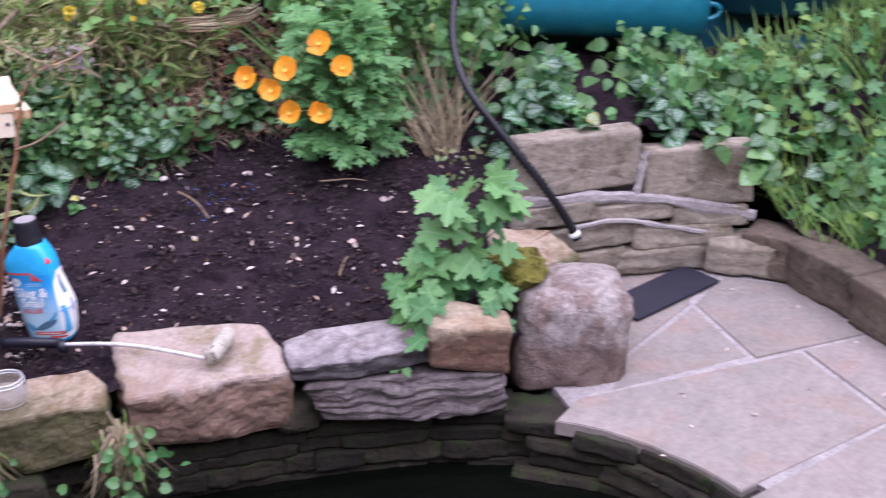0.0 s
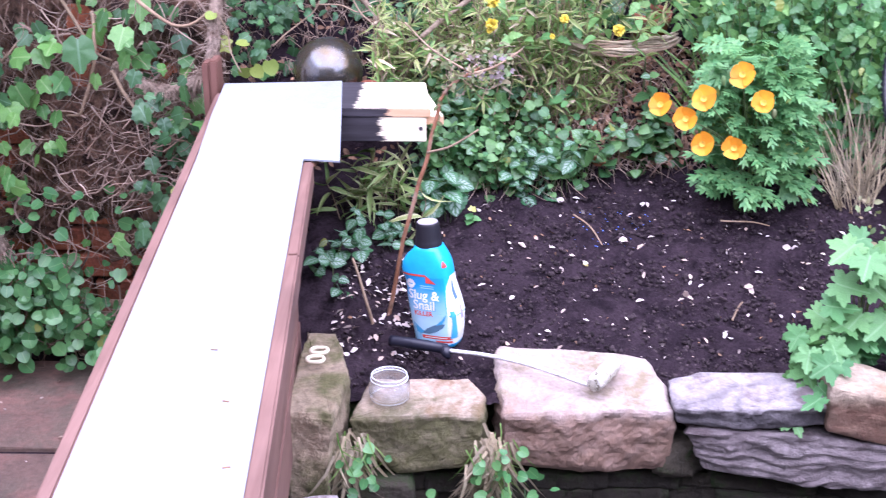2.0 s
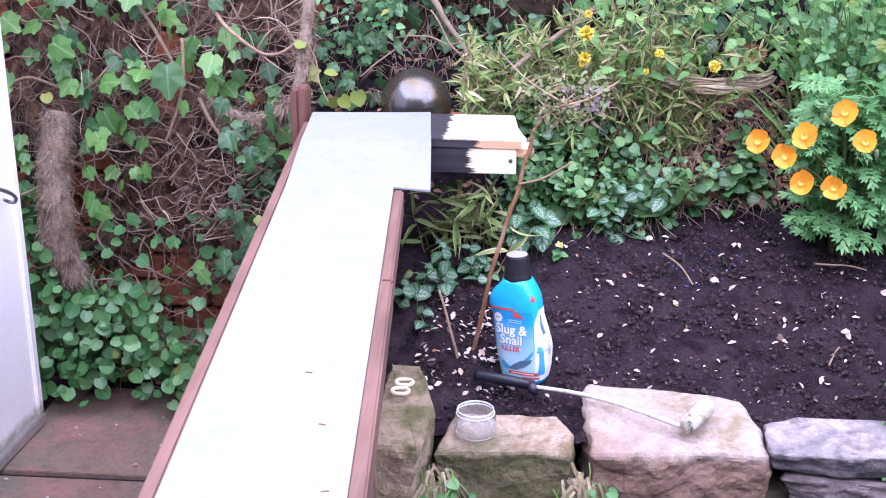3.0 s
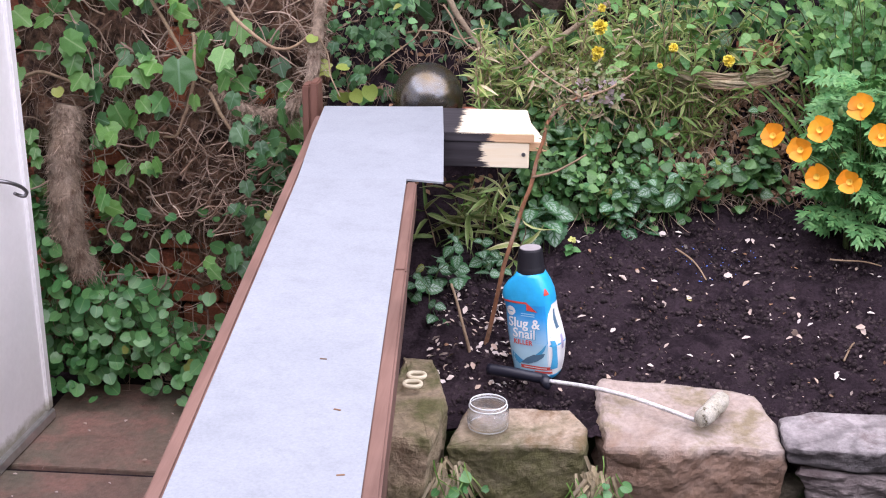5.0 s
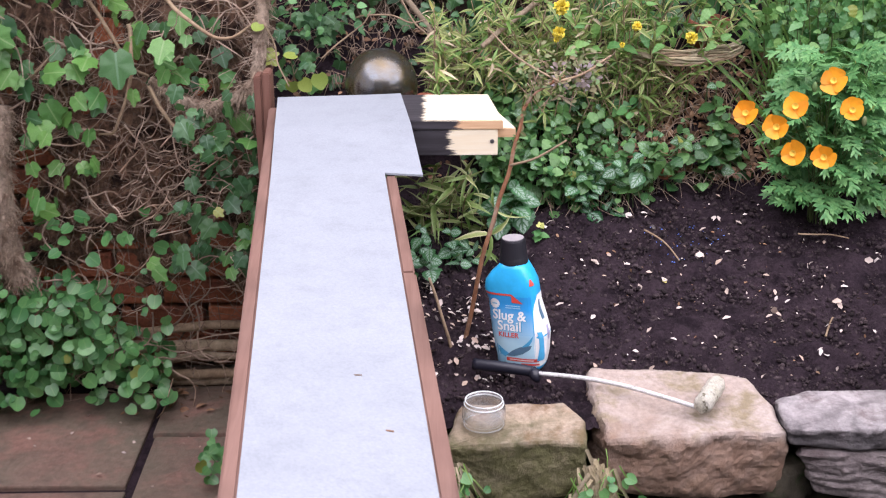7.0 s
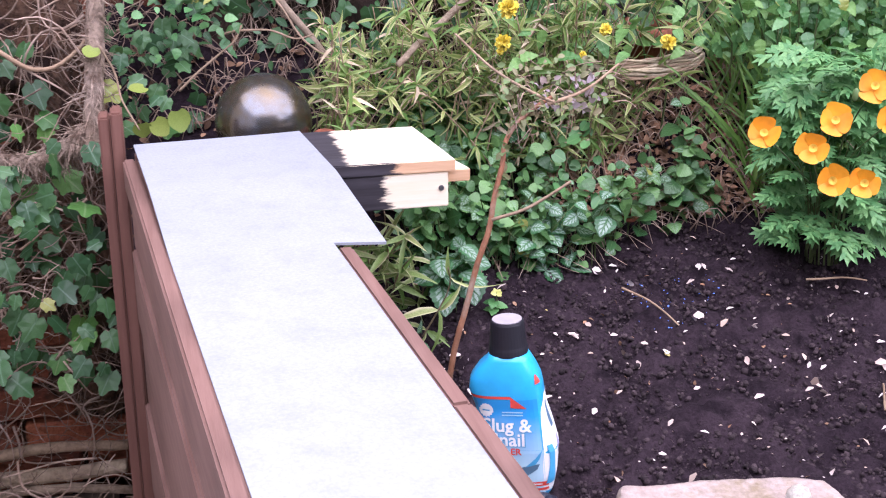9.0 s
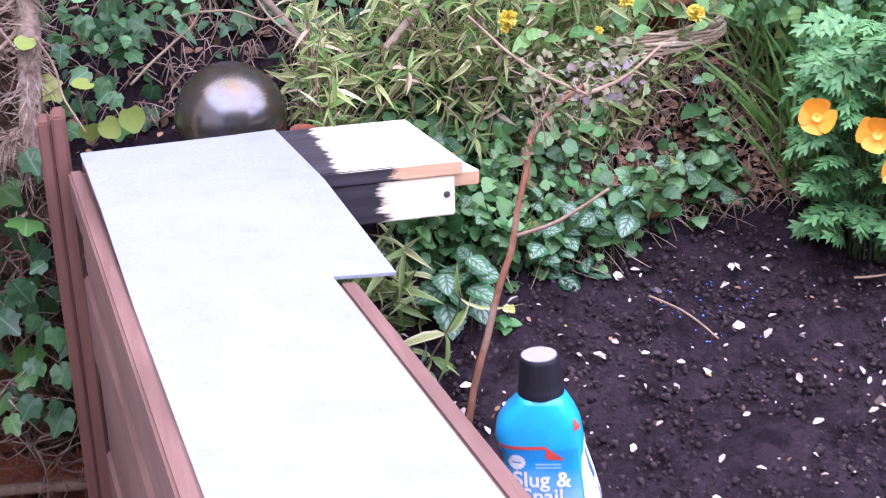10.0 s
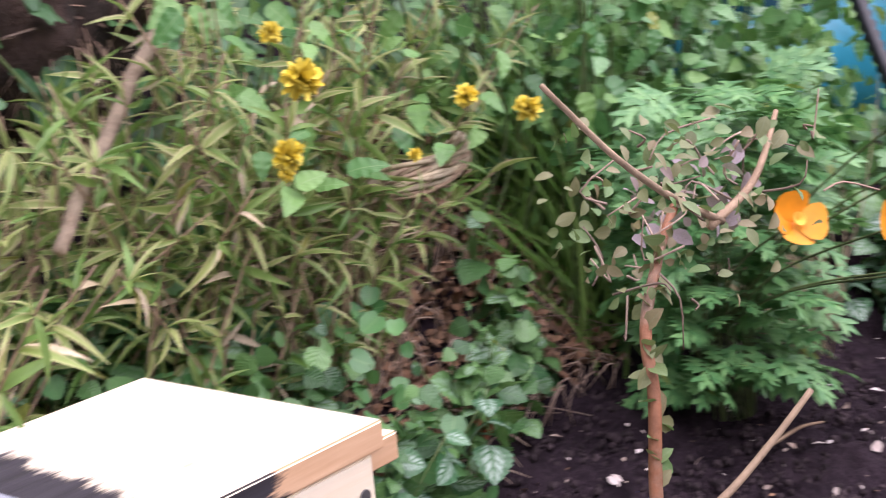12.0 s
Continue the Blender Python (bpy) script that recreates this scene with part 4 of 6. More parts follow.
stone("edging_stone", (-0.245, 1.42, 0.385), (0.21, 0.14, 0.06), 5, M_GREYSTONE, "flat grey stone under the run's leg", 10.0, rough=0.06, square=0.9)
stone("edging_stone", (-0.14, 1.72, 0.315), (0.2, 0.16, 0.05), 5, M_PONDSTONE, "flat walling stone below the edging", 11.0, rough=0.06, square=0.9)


moss = bmesh.new()
bmesh.ops.create_icosphere(moss, subdivisions=4, radius=1, matrix=Matrix.Translation((0.915, 1.83, 0.548)) @ Matrix.Diagonal((0.060, 0.075, 0.032, 1)))
worn(worn(moss, 0.014, 40), 0.006, 160)
solo("moss", moss, M_MOSS, "cushion of yellow-green moss on the boulder", "moss", smooth=True)


# ---- right: hose, black sheet, tank ----
def hose():
    pts = [(0.975, 2.39, 1.15), (0.938, 2.335, 1.03), (0.908, 2.27, 0.91), (0.92, 2.21, 0.815), (0.98, 2.165, 0.72), (1.06, 2.135, 0.61), (1.125, 2.125, 0.51), (1.152, 2.12, 0.455)]
    path = curve_path(pts, 0.0102, 0.0106, 150)
    ribbed = [(x, y, z, r * (1.04 if i % 2 else 0.72)) for i, (x, y, z, r) in enumerate(path)]
    h = thing("hose", (1.15, 2.12, 0.46), "black ribbed pond hose lying over the wall", "hose")
    part("tube", tube_mesh([ribbed], 12), M_HOSE, h)
    part("clip", tube_mesh([[(1.142, 2.118, 0.474, 0.0135), (1.146, 2.118, 0.466, 0.0135)]], 14), M_LABELWHITE, h, "white plastic clip")


hose()
m = pose(1.325, 2.03, PAVE_R, 0, 0, 26)
solo("plastic_sheet", box((-0.145, -0.055, 0.002), (0.145, 0.055, 0.006), m @ pose(0, 0, 0.004, 2, 0, 0), 0.002), M_SLATE,
     "flat black rectangular plastic sheet on the flagstones", "sheet")


def water_tank():
    tank = thing("water_tank", (1.6, 2.8, 0.70), "teal moulded plastic garden tank behind the plants", "tank")
    barrel = []
    for x, r in ((-0.48, 0.06), (-0.47, 0.085), (-0.44, 0.09), (-0.1, 0.105), (0.0, 0.12), (0.06, 0.125)):
        barrel.append((r, x))
    b = lathe(barrel, (0, 0, 0), 32)
    b.transform(Matrix.Translation((1.585, 2.64, 0.858)) @ Matrix.Rotation(radians(95), 4, "Y"))
    part("barrel", b, M_TEAL, tank, smooth=True)
    # A flat black disc paints the dark inside of the open socket.
    hole = lathe([(0.022, 0.0), (0.022, 0.004)], (0, 0, 0), 16)
    hole.transform(Matrix.Translation((1.1045, 2.63, 0.904)) @ Matrix.Rotation(radians(95), 4, "Y"))
    part("socket", hole, M_DARKHOLE, tank, "dark round socket")
    body = lathe([(0.24, 0), (0.27, 0.02), (0.275, 0.1), (0.285, 0.11), (0.285, 0.14), (0.27, 0.16), (0.25, 0.45)], (1.98, 2.86, 0.78), 40)
    part("body", body, M_TEALDARK, tank, smooth=True)
    part("cradle", box((1.2, 2.72, 0.62), (1.9, 2.86, 0.80), None, 0.02), M_TEALDARK, tank)
    ring_path = [(1.66 + 0.035 * math.cos(a), 2.56, 0.835 + 0.02 * math.sin(a), 0.007) for a in np.linspace(0, 2 * math.pi, 28)]
    part("handle", tube_mesh([ring_path], 8), M_TEAL, tank, "teal loop handle")


water_tank()
stone("blue_barrel_foot", (1.98, 2.60, 0.66), (0.16, 0.12, 0.14), 0, M_TEALDARK, "blue plastic foot of the tank among the leaves", 14.0, rough=0.02, square=0.9)


# ---- bottle ----
BOT = pose(-0.006, 1.958, 0.474, 0, -3.0, -23)
BOT_ROWS = [(0.000, 0.039, 0.025, 0.010), (0.006, 0.043, 0.029, 0.010), (0.03, 0.0475, 0.032, 0.011), (0.07, 0.0520, 0.034, 0.010), (0.10, 0.0500, 0.033, 0.005),
            (0.13, 0.0465, 0.031, 0.000), (0.155, 0.0490, 0.0325, -0.005), (0.170, 0.0465, 0.0315, -0.005), (0.184, 0.0385, 0.029, -0.003), (0.196, 0.0285, 0.026, 0.0), (0.203, 0.0240, 0.0240, 0.0)]
BOT_POWER = 3.4


def bottle_row(z):
    for a, b in zip(BOT_ROWS, BOT_ROWS[1:]):
        if a[0] <= z <= b[0]:
            f = (z - a[0]) / (b[0] - a[0])
            return [p + (q - p) * f for p, q in zip(a, b)]
    return BOT_ROWS[-1]


def bottle_skin(angle, z, lift=0.0):
    """A place on the bottle's skin: angle 0 at its right side, -90 degrees at its front."""
    _, w, d, cx = bottle_row(z)
    c, s = math.cos(angle), math.sin(angle)
    r = (abs(c) ** BOT_POWER + abs(s) ** BOT_POWER) ** (-1 / BOT_POWER)
    return cx + (w + lift) * r * c, (d + lift) * r * s, z


def on_bottle(bm, lift):
    """Wrap a flat drawing in x and z round the bottle's front."""
    for v in bm.verts:
        _, w, d, cx = bottle_row(v.co.z)
        e = min(abs(v.co.x - cx) / w, 0.995)
        v.co = Vector((v.co.x, -(d * (1 - e**BOT_POWER) ** (1 / BOT_POWER) + lift), v.co.z))
    bm.transform(BOT)
    return bm


def patch(x0, x1, z0, z1, n=12, skew=0.0, taper=0.0):
    bm = bmesh.new()
    grid = [[bm.verts.new((x0 + (x1 - x0) * i / n + skew * j / n, 0, z0 + (z1 - z0) * j / n + taper * i / n)) for i in range(n + 1)] for j in range(n + 1)]
    for j in range(n):
        for i in range(n):
            bm.faces.new((grid[j][i], grid[j][i + 1], grid[j + 1][i + 1], grid[j + 1][i]))
    return bm


def drawing(points):
    """A printed shape given by its corners in x and z."""
    bm = bmesh.new()
    bm.faces.new([bm.verts.new((x, 0, z)) for x, z in points])
    bmesh.ops.triangulate(bm, faces=bm.faces[:])
    bmesh.ops.subdivide_edges(bm, edges=bm.edges[:], cuts=3, use_grid_fill=True)
    return bm


def side_print(rows, lift):
    """A printed band on the bottle's side: rows of (z, from angle, to angle) in degrees."""
    bm = bmesh.new()
    path = curve_path([(z, a, b) for z, a, b in rows], 1, 1, 20)
    grid = [[bm.verts.new(bottle_skin(radians(a + (b - a) * i / 8), z, lift)) for i in range(9)] for z, a, b, _ in path]
    for p, q in zip(grid, grid[1:]):
        for i in range(8):
            bm.faces.new((p[i], p[i + 1], q[i + 1], q[i]))
    bm.transform(BOT)
    return bm


def letters(text, size, x, z, weight=0.022):
    cu = bpy.data.curves.new("text", "FONT")
    cu.body, cu.size, cu.resolution_u = text, size, 3
    cu.offset = size * weight
    tmp = bpy.data.objects.new("text", cu)
    scene.collection.objects.link(tmp)
    dg = bpy.context.evaluated_depsgraph_get()
    me = bpy.data.meshes.new_from_object(tmp.evaluated_get(dg))
    bpy.data.objects.remove(tmp)
    bm = bmesh.new()
    bm.from_mesh(me)
    for v in bm.verts:
        v.co = Vector((x + v.co.x, 0, z + v.co.y))
    return bm


def make_label_fade():
    """The label's printed ground: strong blue above that fades to pale blue below."""
    m, t = nodes_of("fading_blue_label")
    sep = t.nodes.new("ShaderNodeSeparateXYZ")
    link(t, coords(t), sep.inputs[0])
    cloud = math_node(t, "MULTIPLY", math_node(t, "SUBTRACT", noise_tex(t, 40, 3, 0.5, coords(t)), 0.5), 0.02)
    up = ramp(t, math_node(t, "ADD", sep.outputs[2], cloud), 0.528, 0.598)
    finish(t, mix_col(t, up, (0.46, 0.72, 0.86), (0.02, 0.30, 0.70)), 0.28)
    return m


M_LABELFADE = make_label_fade()


def bottle():
    b = thing("bottle", (-0.002, 1.958, 0.474), "blue plastic slug killer bottle with black cap on the soil", "bottle")
    bm = bmesh.new()
    rings, n = [], 48
    heights = [r[0] for r in BOT_ROWS] + [0.018, 0.05, 0.085, 0.115, 0.143, 0.163, 0.178]
    for z in sorted(heights):
        rings.append([bm.verts.new(bottle_skin(2 * math.pi * k / n, z)) for k in range(n)])
    for p, q in zip(rings, rings[1:]):
        for k in range(n):
            bm.faces.new((p[k], p[(k + 1) % n], q[(k + 1) % n], q[k]))
    bm.faces.new(rings[0][::-1])
    bm.faces.new(rings[-1])
    bm.transform(BOT)
    part("body", bm, M_BOTTLE, b, smooth=True)
    cap = lathe([(0.0258, 0.2025), (0.0263, 0.2045), (0.0258, 0.210), (0.0250, 0.214), (0.0222, 0.2445), (0.0212, 0.2475)], (0, 0, 0), 36)
    cap.transform(BOT)
    c = part("cap", cap, M_CAP, b, "black screw cap")
    top = lathe([(0.0195, 0.2477), (0.0195, 0.2488)], (0, 0, 0), 28)
    top.transform(BOT)
    part("cap_insert", top, M_CAPTOP, c, "grey insert")
    part("label_panel", on_bottle(patch(-0.036, 0.046, 0.008, 0.074, 16), 0.0004), M_LABELFADE, b, "pale blue foot of the label")
    part("label_panel", on_bottle(patch(-0.040, 0.044, 0.0742, 0.146, 16, skew=-0.006), 0.0004), M_LABELFADE, b, "label ground fading from blue to pale")
    part("label_band", on_bottle(patch(-0.050, 0.004, 0.1475, 0.1515), 0.0009), M_LABELRED, b, "red stripe")
    part("label_flag", on_bottle(drawing([(0.004, 0.1515), (0.004, 0.135), (0.025, 0.1335)]), 0.0010), M_LABELRED, b, "red corner flag")
    part("label_band", on_bottle(patch(-0.010, 0.050, 0.0195, 0.0265), 0.0009), M_LABELRED, b, "red strip at the foot")
    part("label_band", on_bottle(patch(0.018, 0.050, 0.0125, 0.0165), 0.0009), M_LABELRED, b, "red strip at the foot")
    part("label_bar", on_bottle(patch(-0.004, 0.042, 0.0222, 0.0240, 8), 0.0013), M_LABELWHITE, b)
    burst = [(-0.029 + (0.0100 if k % 2 else 0.0082) * math.cos(k * math.pi / 14), 0.1305 + (0.0100 if k % 2 else 0.0082) * math.sin(k * math.pi / 14)) for k in range(28)]
    part("label_badge", on_bottle(drawing(burst), 0.0011), M_LABELWHITE, b, "round white badge with a toothed edge")
    part("label_bar", on_bottle(patch(-0.034, -0.024, 0.1295, 0.1315, 4), 0.0014), M_LABELMID, b)
    for z in (0.1275, 0.1235):
        part("label_bar", on_bottle(patch(-0.008, 0.020, z, z + 0.0018, 8), 0.0011), M_LABELPALE, b)
    for text, size, x, z in (("Slug &", 0.0258, -0.0345, 0.1015), ("Snail", 0.0258, -0.0250, 0.0810)):
        part("lettering", on_bottle(letters(text, size, x + 0.0007, z - 0.0007, 0.045), 0.0010), M_LABELMID, b, "blue shade behind the white words")
        part("lettering", on_bottle(letters(text, size, x, z), 0.0015), M_LABELWHITE, b, "white words " + text)
    part("lettering", on_bottle(letters("KILLER", 0.0132, -0.0235, 0.0680), 0.0014), M_LABELRED, b, "red word KILLER")
    part("label_flag", on_bottle(drawing([(-0.036, 0.056), (-0.004, 0.034), (-0.030, 0.012), (-0.035, 0.020)]), 0.0006), M_LABELMID, b, "mid blue wedge printed at the foot")
    part("label_flag", on_bottle(drawing([(-0.030, 0.030), (-0.018, 0.031), (-0.010, 0.024), (-0.014, 0.011), (-0.031, 0.011)]), 0.0008), M_LABELPALE, b, "pale blue disc printed at the foot")
    part("label_picture", on_bottle(drawing([(-0.010, 0.030), (0.006, 0.030), (0.022, 0.036), (0.036, 0.046), (0.040, 0.054), (0.030, 0.053), (0.016, 0.049), (0.002, 0.041)]), 0.0011), M_LABELDARK, b, "dark blotch printed on the label")
    part("label_picture", on_bottle(drawing([(0.020, 0.049), (0.034, 0.062), (0.044, 0.075), (0.040, 0.062), (0.034, 0.053)]), 0.0012), M_LABELMID, b, "blue swirl printed on the label")
    part("label_panel", side_print([(0.010, -50, 34), (0.050, -54, 38), (0.090, -50, 36), (0.125, -40, 34), (0.146, -18, 30)], 0.0005), M_LABELWHITE, b, "white side panel")
    part("label_bar", side_print([(0.022, -48, -24), (0.050, -44, -30), (0.080, -47, -36)], 0.0009), M_LABELMID, b, "blue swirl printed on the side")
    part("label_bar", side_print([(0.100, -22, -4), (0.118, -24, -8), (0.136, -14, -4)], 0.0009), M_LABELDARK, b, "dark swirl printed on the side")
    part("label_bar", side_print([(0.058, -8, 6), (0.072, -12, 4), (0.086, -8, 4)], 0.0009), M_LABELVIOLET, b, "violet blot printed on the side")
    part("label_flag", side_print([(0.166, -42, -24), (0.172, -40, -28), (0.178, -36, -32)], 0.0009), M_LABELRED, b, "small red mark on the shoulder")


bottle()


# ---- paint roller, jar, ring clip ----
def paint_roller():
    r = thing("paint_roller", (0.1, 1.85, 0.49), "old paint roller with navy handle and crusted cream sleeve", "paint roller")
    part("handle", tube_mesh([curve_path([(-0.090, 1.918, 0.493), (-0.046, 1.902, 0.495), (0.0, 1.888, 0.494), (0.018, 1.880, 0.494)], 0.0112, 0.0098, 12)], 14), M_HANDLE, r, "dark navy grip")
    part("collar", tube_mesh([[(0.014, 1.876, 0.485, 0.008), (0.019, 1.874, 0.491, 0.015), (0.027, 1.871, 0.493, 0.010)]], 12), M_HANDLE, r)
    rod = [(0.024, 1.872, 0.495), (0.10, 1.835, 0.503), (0.17, 1.79, 0.508), (0.235, 1.742, 0.508), (0.283, 1.716, 0.504), (0.290, 1.728, 0.512)]
    part("rod", tube_mesh([curve_path(rod, 0.0040, 0.0040, 30)], 8), M_ROD, r, "bent zinc rod smeared with white paint")
    s0, s1 = Vector((0.284, 1.706, 0.511)), Vector((0.328, 1.790, 0.512))
    prof = [(0.0, 0.006), (0.01, 0.0125), (0.04, 0.0150), (0.10, 0.0158)] + [(0.1 + 0.8 * k / 24, 0.0158) for k in range(1, 24)] + [(0.91, 0.0156), (0.97, 0.0145), (0.995, 0.011), (1.0, 0.005)]
    sl = tube_mesh([[(*(s0 + (s1 - s0) * f), r) for f, r in prof]], 22)
    for v in sl.vertices:
        v.co += noise.noise_vector(v.co * 150) * 0.0025
    part("sleeve", sl, M_SLEEVE, r, "crusted cream roller sleeve")


paint_roller()


def jar():
    j = thing("glass_jar", (-0.080, 1.735, 0.466), "small empty clear glass jar without lid", "jar")
    prof = [(0.0, 0.004), (0.030, 0.004), (0.033, 0.008), (0.0345, 0.018), (0.0335, 0.032), (0.030, 0.036), (0.030, 0.047), (0.0325, 0.048),
            (0.0325, 0.044), (0.0335, 0.041), (0.0325, 0.038), (0.0365, 0.034), (0.0375, 0.018), (0.036, 0.004), (0.032, 0.0), (0.0, 0.0)]
    part("body", lathe(prof[1:-1], (-0.080, 1.735, 0.4665), 40, cap=False), M_GLASS, j, smooth=True)
    for z, r in ((0.5140, 0.0318), (0.5075, 0.0335), (0.4695, 0.0340)):
        bead = [(-0.080 + r * math.cos(a), 1.735 + r * math.sin(a), z, 0.0011) for a in np.linspace(0, 2 * math.pi, 40)]
        part("bead", tube_mesh([bead], 7), M_GLASSRIM, j, "thick glass rim")


jar()


def ring_clip():
    c = thing("ring_clip", (-0.211, 1.746, 0.52), "cream plastic double ring lying on a stone", "clip")
    for x, y in ((-0.216, 1.765), (-0.212, 1.795)):
        ring = [(x + 0.0150 * abs(math.cos(a)) ** 0.6 * math.copysign(1, math.cos(a)), y + 0.0115 * math.sin(a), 0.525 + 0.1 * (y - 1.73), 0.0040) for a in np.linspace(0, 2 * math.pi, 26)]
        part("ring", tube_mesh([ring], 8), M_BONE, c)


ring_clip()


# ---- mirror ball, pots, basket, logs ----
ball = bmesh.new()
bmesh.ops.create_uvsphere(ball, u_segments=48, v_segments=32, radius=0.080, matrix=Matrix.Translation((-0.268, 2.565, 0.862)))
solo("mirror_ball", ball, M_MIRROR, "dark mirrored garden ball among the leaves", "ornament", smooth=True)


def pot(x, y, z, r, h, tilt):
    p = thing("flower_pot", (x, y, z), "weathered terracotta flower pot half hidden by leaves", "pot")
    prof = [(r * 0.7, 0), (r * 0.94, h * 0.78), (r, h * 0.78), (r * 1.02, h), (r * 0.9, h), (r * 0.86, h * 0.8), (r * 0.8, h * 0.5)]
    bm = lathe(prof, (0, 0, 0), 28)
    bm.transform(pose(x, y, z, tilt, tilt * 0.5, 0))
    part("wall", bm, M_TERRACOTTA, p, smooth=True)


pot(0.478, 2.765, 0.86, 0.050, 0.105, 8)
pot(-0.176, 2.535, 0.785, 0.024, 0.060, 16)


def basket():
    b = thing("basket", (0.43, 2.52, 0.87), "broken brown straw basket rim in the bank", "basket")
    rr = random.Random(3)
    for k in range(34):
        a0 = rr.uniform(3.25, 3.5)
        a1 = rr.uniform(5.6, 6.1)
        rad = 0.160 + rr.uniform(-0.008, 0.010)
        z = 0.930 + rr.uniform(-0.014, 0.012)
        path = [(0.378 + rad * math.cos(a), 2.655 + rad * 0.62 * math.sin(a) + rr.uniform(-0.003, 0.003), z - 0.012 * math.sin((a - 3.2) * 1.1) + 0.004 * math.sin(a * 5 + k), 0.0026) for a in np.linspace(a0, a1, 16)]
        part("strand", tube_mesh([path], 5), M_STRAW if k % 3 else M_STEM, b)


basket()


def logs():
    for k, (y, z, r, x0, x1) in enumerate(((2.80, 0.195, 0.013, -0.90, -0.54), (2.79, 0.150, 0.018, -0.97, -0.55), (2.775, 0.115, 0.011, -0.95, -0.54), (2.77, 0.080, 0.015, -0.93, -0.55), (2.79, 0.052, 0.018, -0.98, -0.55))):
        lift = 0.010 * math.sin(k * 2.3)
        path = curve_path([(x0 + 0.02 * (k % 3), y - 0.02 + 0.01 * (k % 2), max(z - 0.016 + lift, 0.045)), ((x0 + x1) / 2, y - 0.015, max(z - lift, 0.045)), (x1, y - 0.03, z + lift * 0.6)], r, r * 0.75, 20, 0.004, k)
        solo("branch", tube_mesh([path], 9), M_LOG if k % 3 else M_STEM, "cut dry branch lying against the wall", "branch", "cut branches on the ground")


logs()


# ---- plants ----
def region(n, xr, yr, zr, test=None):
    out = []
    while len(out) < n:
        p = Vector((rng.uniform(*xr), rng.uniform(*yr), rng.uniform(*zr)))
        if test is None or test(p):
            out.append(p)
    return out


def facing(p, tip_down=0.4, spread=0.45, size=(0.03, 0.05), out=(0.0, -0.8, 0.55)):
    """A leaf pose that looks outwards from a bank, its tip hanging."""
    normal = jitter(out, spread)
    tip = jitter((rng.uniform(-1, 1), -0.35, -tip_down), 0.35)
    return aim(p, tip, normal, rng.uniform(*size))


def upright(p, lean=0.35, size=(0.08, 0.14), wide=1.0):
    d = Vector((rng.gauss(0, lean), rng.gauss(-0.05, lean), 1))
    return aim(p, d, Vector((rng.gauss(0, 0.5), -1, 0.2)), rng.uniform(*size), 0, wide)


def split(poses, n):
    """The first n as leaves of their own, the rest as one mass."""
    rng.shuffle(poses)
    return poses[:n], poses[n:]


# The dead-root mat over the brick wall.
def root_mat():
    mat = thing("root_mat", (-0.85, 2.85, PAVE_L), "brown mat of dead ivy roots and twigs clinging to brick", "dead ivy", kind="stuff")
    x0, x1, z0, z1, st = -1.32, 0.22, 0.02, 1.7, 0.014
    nx, nz = int((x1 - x0) / st), int((z1 - z0) / st)
    verts, faces, bare = [], [], []
    for j in range(nz + 1):
        for i in range(nx + 1):
            x, z = x0 + i * st, z0 + j * st
            p = Vector((x, 3.3, z))
            thick = 0.045 + 0.11 * noise.noise(p * 3.1) + 0.075 * noise.noise(p * 9) + 0.025 * noise.noise(p * 26) + 0.012 * noise.noise(p * 70)
            thick += 0.05 * smooth(0.25, 0.7, z) - 0.03 * smooth(0.12, 0.0, z)
            verts.append((x, 2.925 - thick, z))
            bare.append(thick)
    w = nx + 1
    for j in range(nz):
        for i in range(nx):
            q = (j * w + i, j * w + i + 1, (j + 1) * w + i + 1, (j + 1) * w + i)
            if max(bare[k] for k in q) > 0.0:
                faces.append(q)
    # Right of x = -0.45 the mat takes the colour with shade in it.
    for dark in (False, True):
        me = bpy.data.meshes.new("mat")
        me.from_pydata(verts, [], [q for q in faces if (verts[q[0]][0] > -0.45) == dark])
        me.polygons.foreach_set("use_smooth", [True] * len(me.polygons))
        part("mat", me, M_BACKSHADE if dark else M_ROOTMAT, mat)
    hairs = []
    for p in region(15000, (-1.3, 0.2), (2.70, 2.86), (0.10, 1.65), lambda p: p.x < -0.4 or p.z > 0.95):
        k = 3.1
        thick = 0.045 + 0.11 * noise.noise(Vector((p.x, 3.3, p.z)) * k) + 0.075 * noise.noise(Vector((p.x, 3.3, p.z)) * 9) + 0.05 * smooth(0.25, 0.7, p.z)
        base = Vector((p.x, 2.925 - max(thick, 0.0) + 0.004, p.z))
        hairs.append(aim(base, Vector((rng.gauss(0, 0.6), -0.35, rng.gauss(-0.75, 0.4))), jitter((0, -1, 0.3), 0.5), rng.uniform(0.018, 0.055), 0, rng.uniform(0.5, 1.2)))
    leaves_part("fringe", L_GRASS, hairs, M_ROOTHAIR, mat)
    paths = []
    for k in range(1500):
        x, z = rng.uniform(-1.3, 0.15), rng.uniform(0.08, 1.5)
        y = rng.uniform(2.66, 2.77) if x < -0.52 else rng.uniform(2.78, 2.84)
        a = rng.gauss(0.2, 1.0)
        pts = []
        for i in range(6):
            pts.append((x, y, z))
            a += rng.gauss(0, 0.5)
            x += 0.035 * math.sin(a)
            z -= 0.035 * math.cos(a)
            y += rng.gauss(0, 0.012)
        r = rng.choice((0.0009, 0.0012, 0.0016, 0.0030)) if x < -0.52 else 0.0012
        paths.append(curve_path(pts, r, r * 0.4, 9))
    for k in range(170):
        x, z = rng.gauss(-0.74, 0.09), rng.gauss(0.60, 0.10)
        y = rng.uniform(2.62, 2.72)
        a, ln = rng.gauss(1.2, 0.6), rng.uniform(0.04, 0.12)
